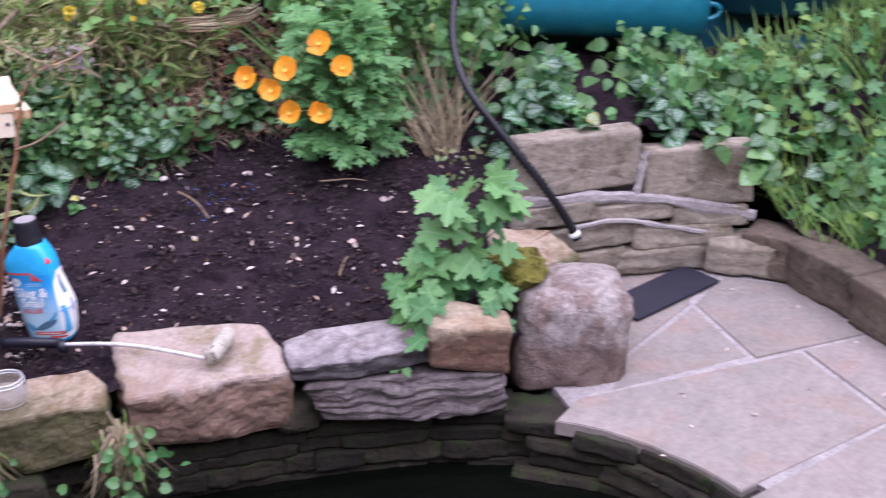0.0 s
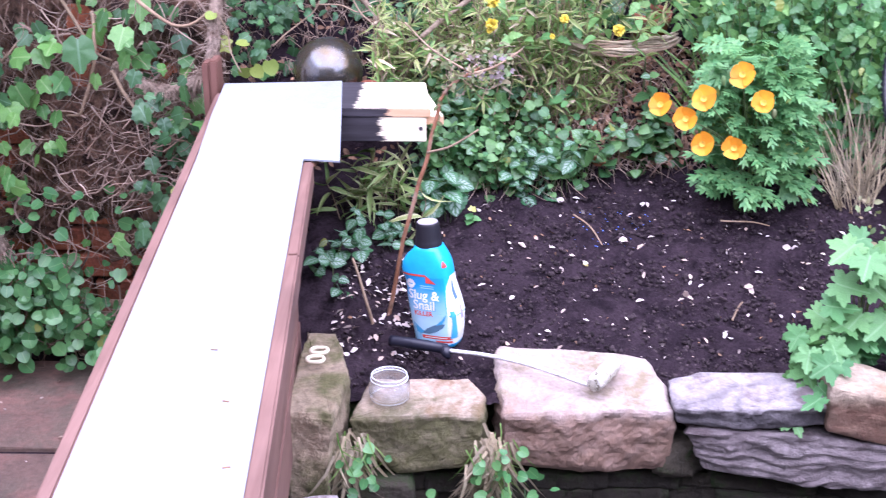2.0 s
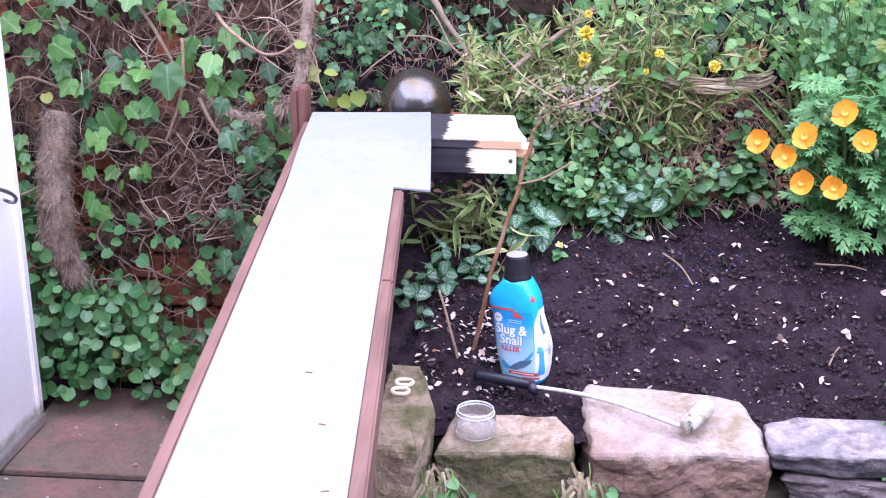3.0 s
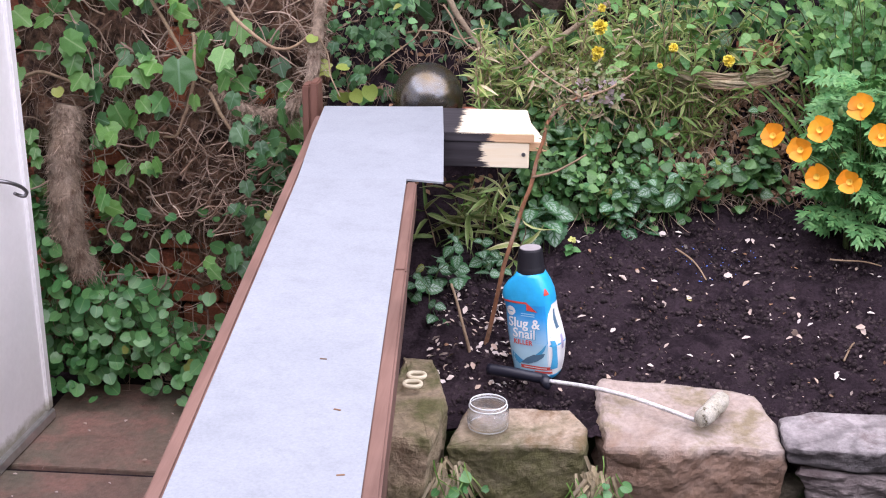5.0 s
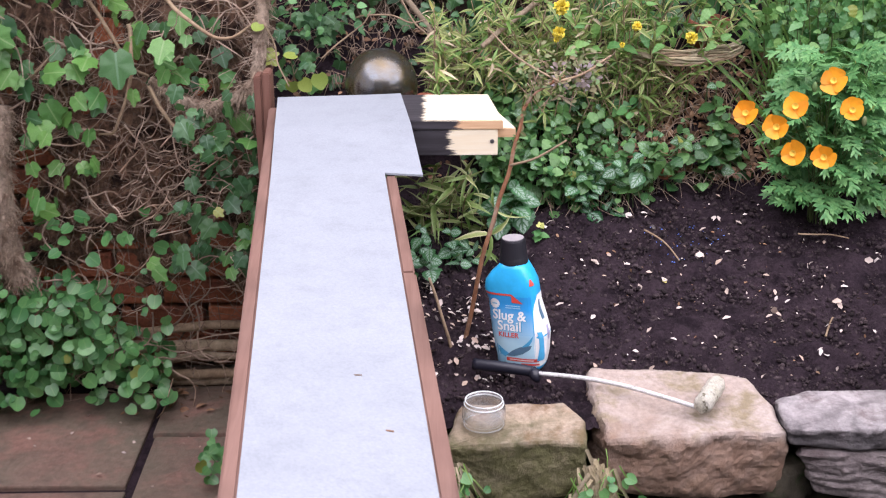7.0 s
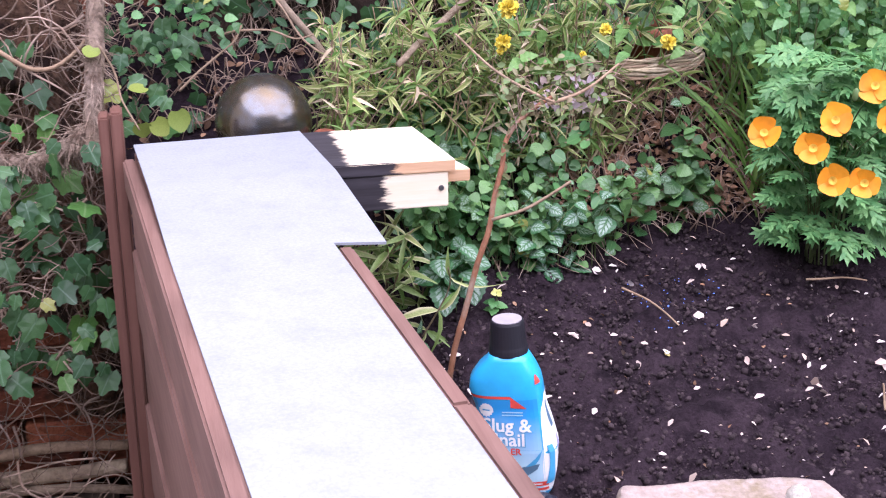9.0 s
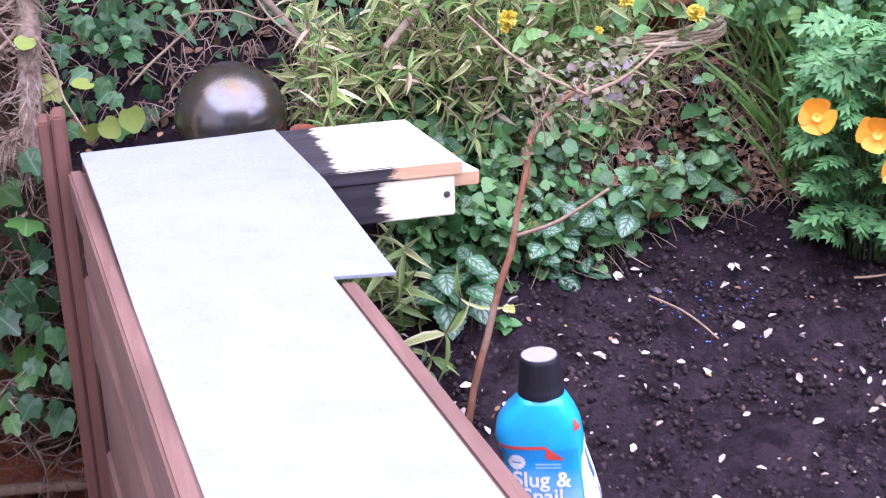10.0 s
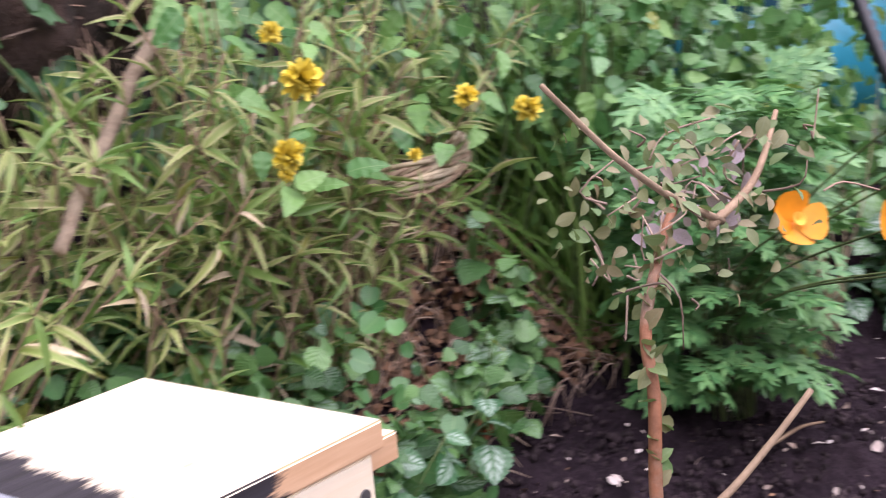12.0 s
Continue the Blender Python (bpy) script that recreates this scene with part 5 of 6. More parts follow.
        pts = [(x + ln * f * math.sin(a) * 0.8, y + rng.gauss(0, 0.008), z + ln * f * math.cos(a) * 0.8 + rng.gauss(0, 0.006)) for f in (0, 0.33, 0.66, 1)]
        paths.append(curve_path(pts, rng.uniform(0.0012, 0.0026), 0.0006, 8))
    part("root_tangle", tube_mesh(paths, 4), M_ROOT, mat, kind="stuff")


root_mat()


def hairy_stem(points, r0, r1, label, hairs=700):
    path = curve_path(points, r0, r1, 30, 0.006, 2)
    st = thing("dead_ivy", points[0], label, "ivy")
    part("stem", tube_mesh([path], 12), M_HAIRY, st)
    tufts = []
    for k in range(hairs):
        i = rng.randrange(len(path) - 1)
        x, y, z, r = path[i]
        d = Vector(path[i + 1][:3]) - Vector(path[i][:3])
        out = d.cross(jitter((0, 0, 0), 1)).normalized()
        if out.y > 0.4:
            out.y = -out.y
        base = Vector((x, y, z)) + d * rng.random() + out * r * 0.9
        tip = out + d.normalized() * rng.uniform(-0.2, 0.9) + Vector((0, 0, -0.7))
        tufts.append(aim(base, tip, jitter(out, 0.6), rng.uniform(0.016, 0.034), 0, 1.5))
    leaves_part("fringe", L_GRASS, tufts, M_HAIRY, st)


hairy_stem([(-1.150, 2.68, 0.80), (-1.165, 2.65, 0.66), (-1.165, 2.64, 0.50), (-1.145, 2.66, 0.38)], 0.036, 0.040, "thick hairy dead ivy stem hanging on the wall", 2600)
hairy_stem([(-0.80, 2.70, 0.845), (-0.70, 2.66, 0.80), (-0.62, 2.64, 0.80), (-0.555, 2.62, 0.85)], 0.010, 0.018, "hairy ivy stem looping towards the post", 700)
hairy_stem([(-0.545, 2.60, 0.80), (-0.535, 2.62, 0.95), (-0.515, 2.66, 1.12), (-0.49, 2.72, 1.4)], 0.017, 0.014, "hairy ivy stem climbing behind the post", 500)


def ivy():
    plant = thing("ivy", (-0.9, 2.85, PAVE_L), "climbing ivy with lobed glossy leaves over the old wall", "ivy")
    stems = []
    for pts in (((-0.98, 2.68, 1.15), (-0.88, 2.66, 0.98), (-0.84, 2.66, 0.9), (-0.80, 2.68, 0.86)),
                ((-0.83, 2.66, 0.98), (-0.83, 2.65, 0.88), (-0.88, 2.67, 0.74), (-0.93, 2.70, 0.72)),
                ((-0.80, 2.67, 0.84), (-0.74, 2.66, 0.74), (-0.68, 2.67, 0.68), (-0.62, 2.68, 0.65)),
                ((-1.30, 2.70, 0.85), (-1.2, 2.67, 0.88), (-1.1, 2.68, 0.84), (-1.02, 2.68, 0.90)),
                ((-0.75, 2.66, 1.05), (-0.68, 2.64, 0.98), (-0.6, 2.66, 0.95), (-0.52, 2.68, 1.02))):
        stems.append(curve_path(pts, 0.005, 0.003, 18, 0.006, len(stems)))
    part("stem", tube_mesh(stems, 7), M_STEM, plant)
    clear, dark = [], []

    def dens(p):
        return noise.noise(p * 4.5) > -0.12 and not (abs(p.x + 1.16) < 0.065 and 0.36 < p.z < 0.80) and (((p.x + 0.80) / 0.22) ** 2 + ((p.z - 0.62) / 0.2) ** 2 > 1 or rng.random() < 0.12)

    for p in region(120, (-1.33, -0.42), (2.60, 2.70), (0.70, 1.30), dens):
        clear.append(facing(p, 0.8, 0.35, (0.018, 0.044), (0, -0.8, 0.45)))
    for p in region(80, (-1.33, -0.58), (2.60, 2.70), (0.40, 0.75), dens):
        clear.append(facing(p, 0.8, 0.35, (0.015, 0.032), (0, -0.8, 0.45)))
    for p in region(100, (-0.76, -0.54), (2.54, 2.72), (0.38, 0.86), lambda p: noise.noise(p * 7) > -0.1):
        dark.append(facing(p, 0.9, 0.4, (0.016, 0.034), (0, -0.8, 0.45)))
    for p in region(460, (-0.52, 0.60), (2.70, 2.82), (0.95, 1.62), lambda p: noise.noise(p * 6) > -0.3):
        dark.append(facing(p, 0.8, 0.4, (0.018, 0.036), (0, -0.9, 0.3)))
    for p in region(60, (-1.35, -0.6), (2.62, 2.72), (0.75, 1.35), dens):
        dark.append(facing(p, 0.9, 0.35, (0.018, 0.034), (0, -0.9, 0.3)))
    for p in region(30, (-0.52, -0.36), (2.60, 2.74), (0.84, 1.0), lambda p: (p - Vector((-0.25, 2.6, 0.853))).length > 0.12 and p.z > bank_z(p.x, p.y)):
        dark.append(facing(p, 0.7, 0.4, (0.014, 0.026), (0, -0.8, 0.5)))
    leaf_objects("leaf", "ivy", L_IVY, clear, M_IVY, plant)
    leaf_objects("leaf", "ivydark", L_IVY, dark, M_IVYDARK, plant, "dark bluish-green leaf")
    big = [aim((-0.846, 2.585, 0.908), (0.08, -0.3, -1), (0.1, -1, 0.4), 0.056), aim((-1.10, 2.64, 0.98), (0.1, -0.2, -1), (0, -1, 0.3), 0.045)]
    leaf_objects("leaf", "ivydark", L_IVY, big, M_IVYDARK, plant, "large dark ivy leaf")
    yellow = [facing(Vector(p), 0.5, 0.3, (0.022, 0.032)) for p in ((-0.405, 2.597, 0.868), (-0.438, 2.595, 0.858), (-0.465, 2.595, 0.856), (-0.465, 2.60, 0.92), (-0.535, 2.60, 0.985), (-1.16, 2.64, 0.84), (-1.11, 2.64, 0.98))]
    leaf_objects("leaf", "ivyyellow", L_HEART, yellow, M_YELLOWLEAF, plant, "yellowing ivy leaf")


ivy()


def heart_plants():
    def patch_of(p):
        top = 0.36 + 0.10 * noise.noise(Vector((p.x * 6, 1, 0))) + 0.22 * smooth(-1.12, -1.26, p.x) - 0.16 * smooth(-0.98, -0.84, p.x)
        return p.z < top

    plant = thing("heart_leaf_plant", (-1.05, 2.72, PAVE_L), "dense clump of round green heart-shaped leaves at the wall's foot", "plant")
    poses = []
    for p in region(640, (-1.30, -0.80), (2.56, 2.76), (0.07, 0.62), patch_of) + region(70, (-1.24, -0.78), (2.62, 2.7), (0.2, 0.56)):
        f = facing(p, 0.5, 0.36, (0.012, 0.032), (0.05, -0.8, 0.55))
        poses.append(f)
    a, b = split(poses, 240)
    leaf_objects("leaf", "heart", L_HEART, a, M_HEART, plant)
    leaves_part("foliage", L_HEART, b, M_HEART, plant)
    part("stalk", tube_mesh([curve_path([(p.x, 2.76, 0.05), (p.x + rng.gauss(0, 0.02), 2.7, p.z * 0.6), (p.x, p.y, p.z)], 0.0013, 0.0008, 6) for p in region(150, (-1.3, -0.75), (2.6, 2.72), (0.15, 0.5), patch_of)], 4), M_GREENSTEM, plant, kind="stuff")


heart_plants()


def bamboo(name, n, stems, xr, yr, zr, base_z, label, size=(0.055, 0.095), lean=0.12, material=M_BAMBOO):
    plant = thing(name, ((xr[0] + xr[1]) / 2, (yr[0] + yr[1]) / 2, base_z), label, "shrub")
    tubes, poses = [], []
    for k in range(stems):
        x, y = rng.uniform(*xr), rng.uniform(*yr)
        tip = Vector((x + rng.gauss(0, lean), y - abs(rng.gauss(0, 0.07)), rng.uniform(zr[0] + 0.3 * (zr[1] - zr[0]), zr[1])))
        if x < 0.05 and k % 3 == 0:
            continue
        if x < 0.16:
            tip.z = min(tip.z, 1.07 - 0.5 * max(0.0, 0.02 - x) + rng.uniform(-0.06, 0.02))
        if material is M_BAMBOO:
            x, tip.x = max(x, -0.16), max(tip.x, -0.15)
        foot = Vector((x, y + 0.03, base_z))
        mid = (foot + tip) / 2 + Vector((rng.gauss(0, 0.02), 0.01, 0.03))
        path = curve_path([foot, mid, tip], 0.0017, 0.0008, 8)
        tubes.append(path)
        m = max(4, n // stems)
        for i in range(m):
            f = rng.uniform(0.25, 1.0)
            q = path[min(int(f * 8), 8)]
            d = Vector((rng.gauss(0, 0.8), rng.gauss(-0.35, 0.5), rng.gauss(0.35, 0.6)))
            poses.append(aim(q[:3], d, jitter((0, -0.5, 0.8), 0.6), rng.uniform(*size), 0, rng.uniform(0.55, 1.1)))
    a, b = split(poses, 150)
    part("stalk", tube_mesh(tubes, 5), M_STEM if name == "bamboo" else M_GREENSTEM, plant, kind="stuff")
    leaf_objects("leaf", name + material.name, L_LANCE, a, material, plant)
    cut = len(b) // 12 if material is M_BAMBOO else 0
    leaves_part("foliage", L_LANCE, b[cut:], material, plant)
    leaves_part("foliage", L_LANCE, b[:cut], M_STRAW, plant, "dry straw-coloured leaves")


bamboo("bamboo", 5600, 210, (-0.22, 0.34), (2.53, 2.72), (0.80, 1.16), 0.68, "loose dwarf bamboo with narrow cream-edged leaves", (0.020, 0.048), 0.10)
bamboo("bamboo", 260, 24, (-0.22, -0.06), (2.27, 2.40), (0.58, 0.765), 0.52, "shaded dwarf bamboo under the cross box", (0.038, 0.075), 0.03, M_BAMBOOLIT)


def canes():
    for k, pts in enumerate((((-0.33, 2.75, 1.20), (-0.223, 2.689, 1.05), (-0.187, 2.668, 1.00), (-0.10, 2.62, 0.88)), ((0.32, 2.73, 1.20), (0.17, 2.645, 1.10), (0.095, 2.60, 1.05), (-0.05, 2.515, 0.955)),
                             ((-0.40, 2.62, 0.91), (-0.35, 2.62, 0.95), (-0.31, 2.63, 0.98), (-0.29, 2.64, 1.01)), ((-0.33, 2.66, 0.99), (-0.25, 2.65, 1.0), (-0.2, 2.64, 0.985), (-0.17, 2.63, 0.99)),
                             ((-0.24, 2.64, 1.06), (-0.19, 2.61, 0.99), (-0.13, 2.585, 0.94), (-0.08, 2.57, 0.88)), ((-0.52, 2.60, 0.99), (-0.50, 2.60, 0.94), (-0.49, 2.58, 0.90), (-0.47, 2.57, 0.86)))):
        solo("branch", tube_mesh([curve_path(pts, 0.0085 if k < 2 else 0.0022, 0.0055 if k < 2 else 0.0014, 20, 0.005, k)], 8), M_LOG if k < 2 else M_STEM, "pale dry bamboo cane among the leaves", "branch", "canes in the bank")


canes()


def lamium(n, xr, yr, lift, label, objs=120, size=(0.028, 0.048), test=None, zfun=bank_z, material=M_LAMIUM):
    plant = thing("archangel_plant", ((xr[0] + xr[1]) / 2, (yr[0] + yr[1]) / 2, zfun((xr[0] + xr[1]) / 2, (yr[0] + yr[1]) / 2)), label, "plant")
    poses, tubes = [], []
    made = 0
    while made < n:
        x, y = rng.uniform(*xr), rng.uniform(*yr)
        if test and not test(x, y):
            continue
        g = zfun(x, y)
        h = g + lift * rng.uniform(0.25, 1.0)
        top = Vector((x + rng.gauss(0, 0.02), y - 0.02, h))
        tubes.append(curve_path([(x, y, g - 0.01), (x, y - 0.005, (g + h) / 2), top], 0.0013, 0.0009, 5))
        turn = rng.uniform(0, math.pi)
        for level in range(3):
            c = top - Vector((0, 0, 0.022 * level))
            for s in (0, math.pi):
                a = turn + level * math.pi / 2 + s + rng.gauss(0, 0.2)
                d = Vector((math.cos(a), math.sin(a), rng.gauss(-0.1, 0.35)))
                poses.append(aim(c, d, jitter((0, -0.40, 0.9), 0.45), rng.uniform(*size) * (0.8 + 0.2 * level), 0, rng.uniform(1.05, 1.35)))
                made += 1
    a, b = split(poses, objs)
    part("stalk", tube_mesh(tubes, 4), M_GREENSTEM, plant, kind="stuff")
    leaf_objects("leaf", "lamium" + material.name, L_OVATE, a, material, plant)
    leaves_part("foliage", L_OVATE, b, material, plant)


lamium(1050, (-0.06, 0.50), (2.43, 2.68), 0.15, "spreading archangel with silver-marked green leaves", 280, (0.011, 0.031), lambda x, y: 2.425 + 0.10 * smooth(0.2, 0.5, x) < y < 2.53 + 0.14 * smooth(0.30, 0.12, x) and noise.noise(Vector((x * 26, y * 26, 3))) > -0.08 + 0.10 * smooth(0.25, 0.40, x))
lamium(40, (0.13, 0.30), (2.425, 2.46), 0.14, "scattered archangel shoots with bright silver blotches", 80, (0.022, 0.036), material=M_SILVERLEAF)
lamium(70, (0.42, 0.52), (2.50, 2.60), 0.16, "archangel sprigs with silver-green leaves behind the poppy", 40, (0.022, 0.036))
lamium(30, (-0.02, 0.045), (2.32, 2.40), 0.125, "archangel shoots with bold silver leaf marks beside the cane", 60, (0.034, 0.050), material=M_SILVERLEAF)
lamium(26, (-0.235, -0.20), (2.10, 2.28), 0.09, "young archangel shoots with silvered leaves against the timber run", 40, (0.024, 0.038), zfun=soil_z, material=M_SILVERLEAF)
lamium(26, (-0.17, -0.09), (2.24, 2.33), 0.08, "young shoots with grey-green leaves beside the timber run", 40, (0.018, 0.032), material=M_SILVERLEAF)
lamium(230, (0.98, 1.62), (2.215, 2.40), 0.10, "archangel with silver leaves trailing over the stone wall", 120, (0.024, 0.044), lambda x, y: not 1.24 < x < 1.37, material=M_SILVERLEAF)
lamium(44, (1.06, 1.22), (2.27, 2.38), 0.17, "tall archangel shoots with pale silver leaves above the stone wall", 60, (0.034, 0.056), material=M_SILVERLEAF)
lamium(160, (1.45, 1.95), (2.02, 2.45), 0.16, "mixed leafy growth at the end of the stone wall", 60, (0.03, 0.05), lambda x, y: x < 1.58 or behind_corner(x, y))


def little_flower():
    plant = thing("weed", (0.062, 2.32, bank_z(0.062, 2.32)), "small weed with pale yellow-green flowers in the compost", "plant")
    c = Vector((0.062, 2.32, bank_z(0.062, 2.32)))
    part("stalk", tube_mesh([curve_path([c, c + Vector((0.004, -0.004, 0.02)), c + Vector((0.002, -0.008, 0.042))], 0.0012, 0.0008, 6)], 5), M_GREENSTEM, plant)
    leaf_objects("leaf", "weed", L_OVATE, [aim(c + Vector((0, -0.003, 0.006 + 0.004 * k)), (math.cos(k * 2.1), math.sin(k * 2.1) - 0.3, 0.1), (0, -0.4, 1), 0.022) for k in range(6)], M_HEART, plant)
    part("flower", leaf_cloud(L_CHIP, [aim(c + Vector((0.002, -0.008, 0.04)), jitter((0, -0.3, 0.5), 0.7), (0, -1, 0.5), 0.009, 0, 1.2) for k in range(16)]), M_WEEDFLOWER, plant, "pale yellow flower")


little_flower()


def poppies():
    plant = thing("poppy_plant", (0.60, 2.37, 0.595), "bushy poppy with ferny leaves and seven orange flowers", "poppy")
    poses, tubes = [], []
    centre = Vector((0.672, 2.38, 0.60))
    for k in range(230):
        a = rng.uniform(0, 2 * math.pi)
        f = rng.random() ** 0.5
        h = rng.uniform(0.045, 0.375)
        wide = 0.095 * math.sqrt(max(0.12, 1 - ((h - 0.20) / 0.25) ** 2))
        q = centre + Vector((math.cos(a) * wide * f, math.sin(a) * wide * 0.8 * f, h))
        d = Vector((math.cos(a), math.sin(a) - 0.25, rng.uniform(-0.5, 0.5)))
        poses.append(aim(q, d, Vector((math.cos(a) * 0.5, math.sin(a) * 0.5 - 0.5, 1)) + jitter((0, 0, 0), 0.35), rng.uniform(0.058, 0.096), 0, rng.uniform(0.9, 1.2)))
        if k % 9 == 0:
            tubes.append(curve_path([centre + Vector((math.cos(a) * 0.03, math.sin(a) * 0.03, 0)), (centre + q) / 2 + Vector((0, 0, 0.02)), q], 0.0016, 0.001, 6))
    a, b = split(poses, 200)
    leaf_objects("leaf", "ferny", L_FERNY, a, M_FERNY, plant)
    leaves_part("foliage", L_FERNY, b, M_FERNY, plant)
    spots = [(0.443, 2.185, 0.887), (0.514, 2.11, 0.920), (0.484, 2.11, 0.881), (0.591, 2.14, 0.960), (0.518, 2.106, 0.831), (0.585, 2.13, 0.815), (0.641, 2.17, 0.895)]
    rr = random.Random(11)
    for k, p in enumerate(spots):
        c = Vector(p)
        nrm = Vector((rr.gauss(-0.3, 0.12), -0.85, rr.uniform(0.3, 0.6))).normalized()
        side = nrm.cross(Vector((0, 0, 1))).normalized()
        up = side.cross(nrm)
        core = part("flower", leaf_cloud(L_CHIP, [aim(c + nrm * 0.004, side * math.cos(a) + up * math.sin(a) + nrm * 1.2, nrm, 0.008) for a in np.linspace(0, 6.28, 16)]), M_POLLEN, plant, "orange four-petalled poppy flower")
        for i in range(4):
            ang = i * math.pi / 2 + rng.gauss(0.3, 0.12)
            d = side * math.cos(ang) + up * math.sin(ang) + nrm * rng.uniform(0.05, 0.32)
            me = leaf_cloud(L_PETAL, [aim(c, d, nrm - d * 0.3, rng.uniform(0.022, 0.027), 0, rng.uniform(0.98, 1.15))])
            part("petal", me, M_PETALORANGE, core)
        tubes.append(curve_path([centre + Vector((0, 0, 0.1)), (centre + c) / 2 + Vector((0, 0.02, 0.06)), c], 0.0014, 0.0012, 8))
    for p in ((0.55, 2.12, 0.955), (0.66, 2.15, 0.88)):
        bud = bmesh.new()
        bmesh.ops.create_uvsphere(bud, u_segments=10, v_segments=8, radius=0.006, matrix=Matrix.Translation(p) @ Matrix.Diagonal((0.8, 0.8, 1.7, 1)))
        part("bud", bud, M_GREYLEAF, plant, "pale closed bud", True)
    part("stalk", tube_mesh(tubes, 5), M_GREENSTEM, plant, kind="stuff")


poppies()


def columbine():
    plant = thing("columbine_plant", (0.80, 1.87, 0.47), "leafy columbine with soft blue-green lobed leaves over the edging stones", "plant")
    poses, tubes, low = [], [], []
    root = Vector((0.80, 1.88, 0.47))
    for k in range(46):
        h = rng.uniform(0.0, 1.0)
        x = 0.772 + 0.045 * h + rng.uniform(-0.135, 0.110) * (1 - 0.30 * h)
        p = Vector((x, 1.82 - 0.07 * rng.random(), 0.51 + 0.25 * h))
        d = Vector((rng.gauss(0, 0.7), -0.6, rng.gauss(-0.35, 0.3)))
        poses.append(aim(p, d, jitter((rng.gauss(0, 0.2), -0.65, 0.8), 0.34), rng.uniform(0.028, 0.050)))
        tubes.append(curve_path([root, (root + p) / 2 + Vector((0, 0.02, 0.02)), p + Vector((0, 0.01, 0))], 0.0016, 0.001, 7))
    for k in range(20):
        p = Vector((rng.uniform(0.63, 0.74), rng.uniform(1.62, 1.78), rng.uniform(0.46, 0.60)))
        poses.append(aim(p, Vector((rng.gauss(-0.3, 0.5), -0.4, -0.6)), jitter((0, -0.8, 0.6), 0.3), rng.uniform(0.022, 0.038)))
    for k in range(9):
        p = Vector((rng.uniform(0.81, 0.89), rng.uniform(1.68, 1.78), rng.uniform(0.49, 0.56)))
        poses.append(aim(p, Vector((rng.gauss(0.2, 0.5), -0.4, -0.5)), jitter((0, -0.8, 0.6), 0.3), rng.uniform(0.018, 0.03)))
    leaf_objects("leaf", "soft", L_SOFT, poses, M_LOBED, plant)
    part("stalk", tube_mesh(tubes, 5), M_GREENSTEM, plant, kind="stuff")
    sprig = [facing(p, 0.3, 0.5, (0.008, 0.018)) for p in region(34, (0.77, 0.87), (1.84, 1.95), (0.72, 0.80))]
    leaves_part("foliage", L_OVAL, sprig, M_GREYLEAF, plant, "wilted pink and grey flower sprays")


columbine()


def kerria():
    plant = thing("kerria_shrub", (0.3, 2.6, 0.78), "kerria shrub with a few double yellow pompom flowers", "shrub")
    poses = [facing(p, 0.25, 0.45, (0.018, 0.036)) for p in region(230, (0.10, 0.62), (2.46, 2.68), (0.95, 1.2))]
    a, b = split(poses, 70)
    leaf_objects("leaf", "kerria", L_POINTED, a, M_KERRIALEAF, plant)
    leaves_part("foliage", L_POINTED, b, M_KERRIALEAF, plant)
    part("stalk", tube_mesh([curve_path([(x, 2.62, 0.78), (x + rng.gauss(0, 0.05), 2.58, 0.95), (x + rng.gauss(0, 0.12), 2.5, 1.15)], 0.0022, 0.0012, 10) for x in np.linspace(0.05, 0.55, 12)], 5), M_GREENSTEM, plant, kind="stuff")
    for p, r in (((0.107, 2.41, 1.055), 0.021), ((0.106, 2.433, 0.998), 0.018), ((0.257, 2.378, 1.021), 0.013), ((0.375, 2.405, 0.991), 0.017), ((0.235, 2.42, 0.975), 0.008), ((0.11, 2.44, 1.09), 0.012), ((0.10, 2.43, 0.985), 0.008)):
        poses = []
        for k in range(90):
            d = jitter((0, -0.35, 0.15), 0.8).normalized()
            poses.append(aim(p, d, jitter((0, -1, 0.5), 0.4), r * rng.uniform(0.6, 0.85), 0, 0.85))
        part("flower", leaf_cloud(L_CHIP, poses), M_KERRIA, plant, "double yellow flower")


kerria()


def grasses(name, n, xr, yr, label, size=(0.08, 0.18), material=None, zfun=bank_z, lean=0.4, test=None, wide=1.0):
    poses = []
    while len(poses) < n:
        x, y = rng.uniform(*xr), rng.uniform(*yr)
        if test and not test(x, y):
            continue
        poses.append(upright(Vector((x, y, zfun(x, y) - 0.005)), lean, size, wide))
    solo(name, leaf_cloud(L_GRASS, poses), material or M_GRASS, label, "grass", kind="stuff")


grasses("dry_grass", 130, (0.87, 0.95), (2.36, 2.46), "tuft of bleached dry grass stalks by the hose", (0.08, 0.30), M_STRAW, lean=0.38, wide=0.24)
grasses("grass", 1000, (1.45, 2.3), (1.9, 2.6), "long green grass growing behind the stone wall", (0.05, 0.13), test=lambda x, y: (x < 1.58 and y > 2.25) or behind_corner(x, y), wide=1.1)
grasses("grass", 420, (0.60, 0.90), (2.50, 2.78), "lush green grass blades behind the poppy", (0.12, 0.26), wide=0.8)


def leafy_stuff(name, n, xr, yr, zr, template, material, label, size, down=0.3, test=None, out=(0.0, -0.7, 0.65)):
    poses = [facing(p, down, 0.4, size, out) for p in region(n, xr, yr, zr, test)]
    plant = thing(name, ((xr[0] + xr[1]) / 2, yr[1], zr[0]), label, "plant")
    a, b = split(poses, min(80, n // 3))
    leaf_objects("leaf", name + label[:6], template, a, material, plant)
    leaves_part("foliage", template, b, material, plant)


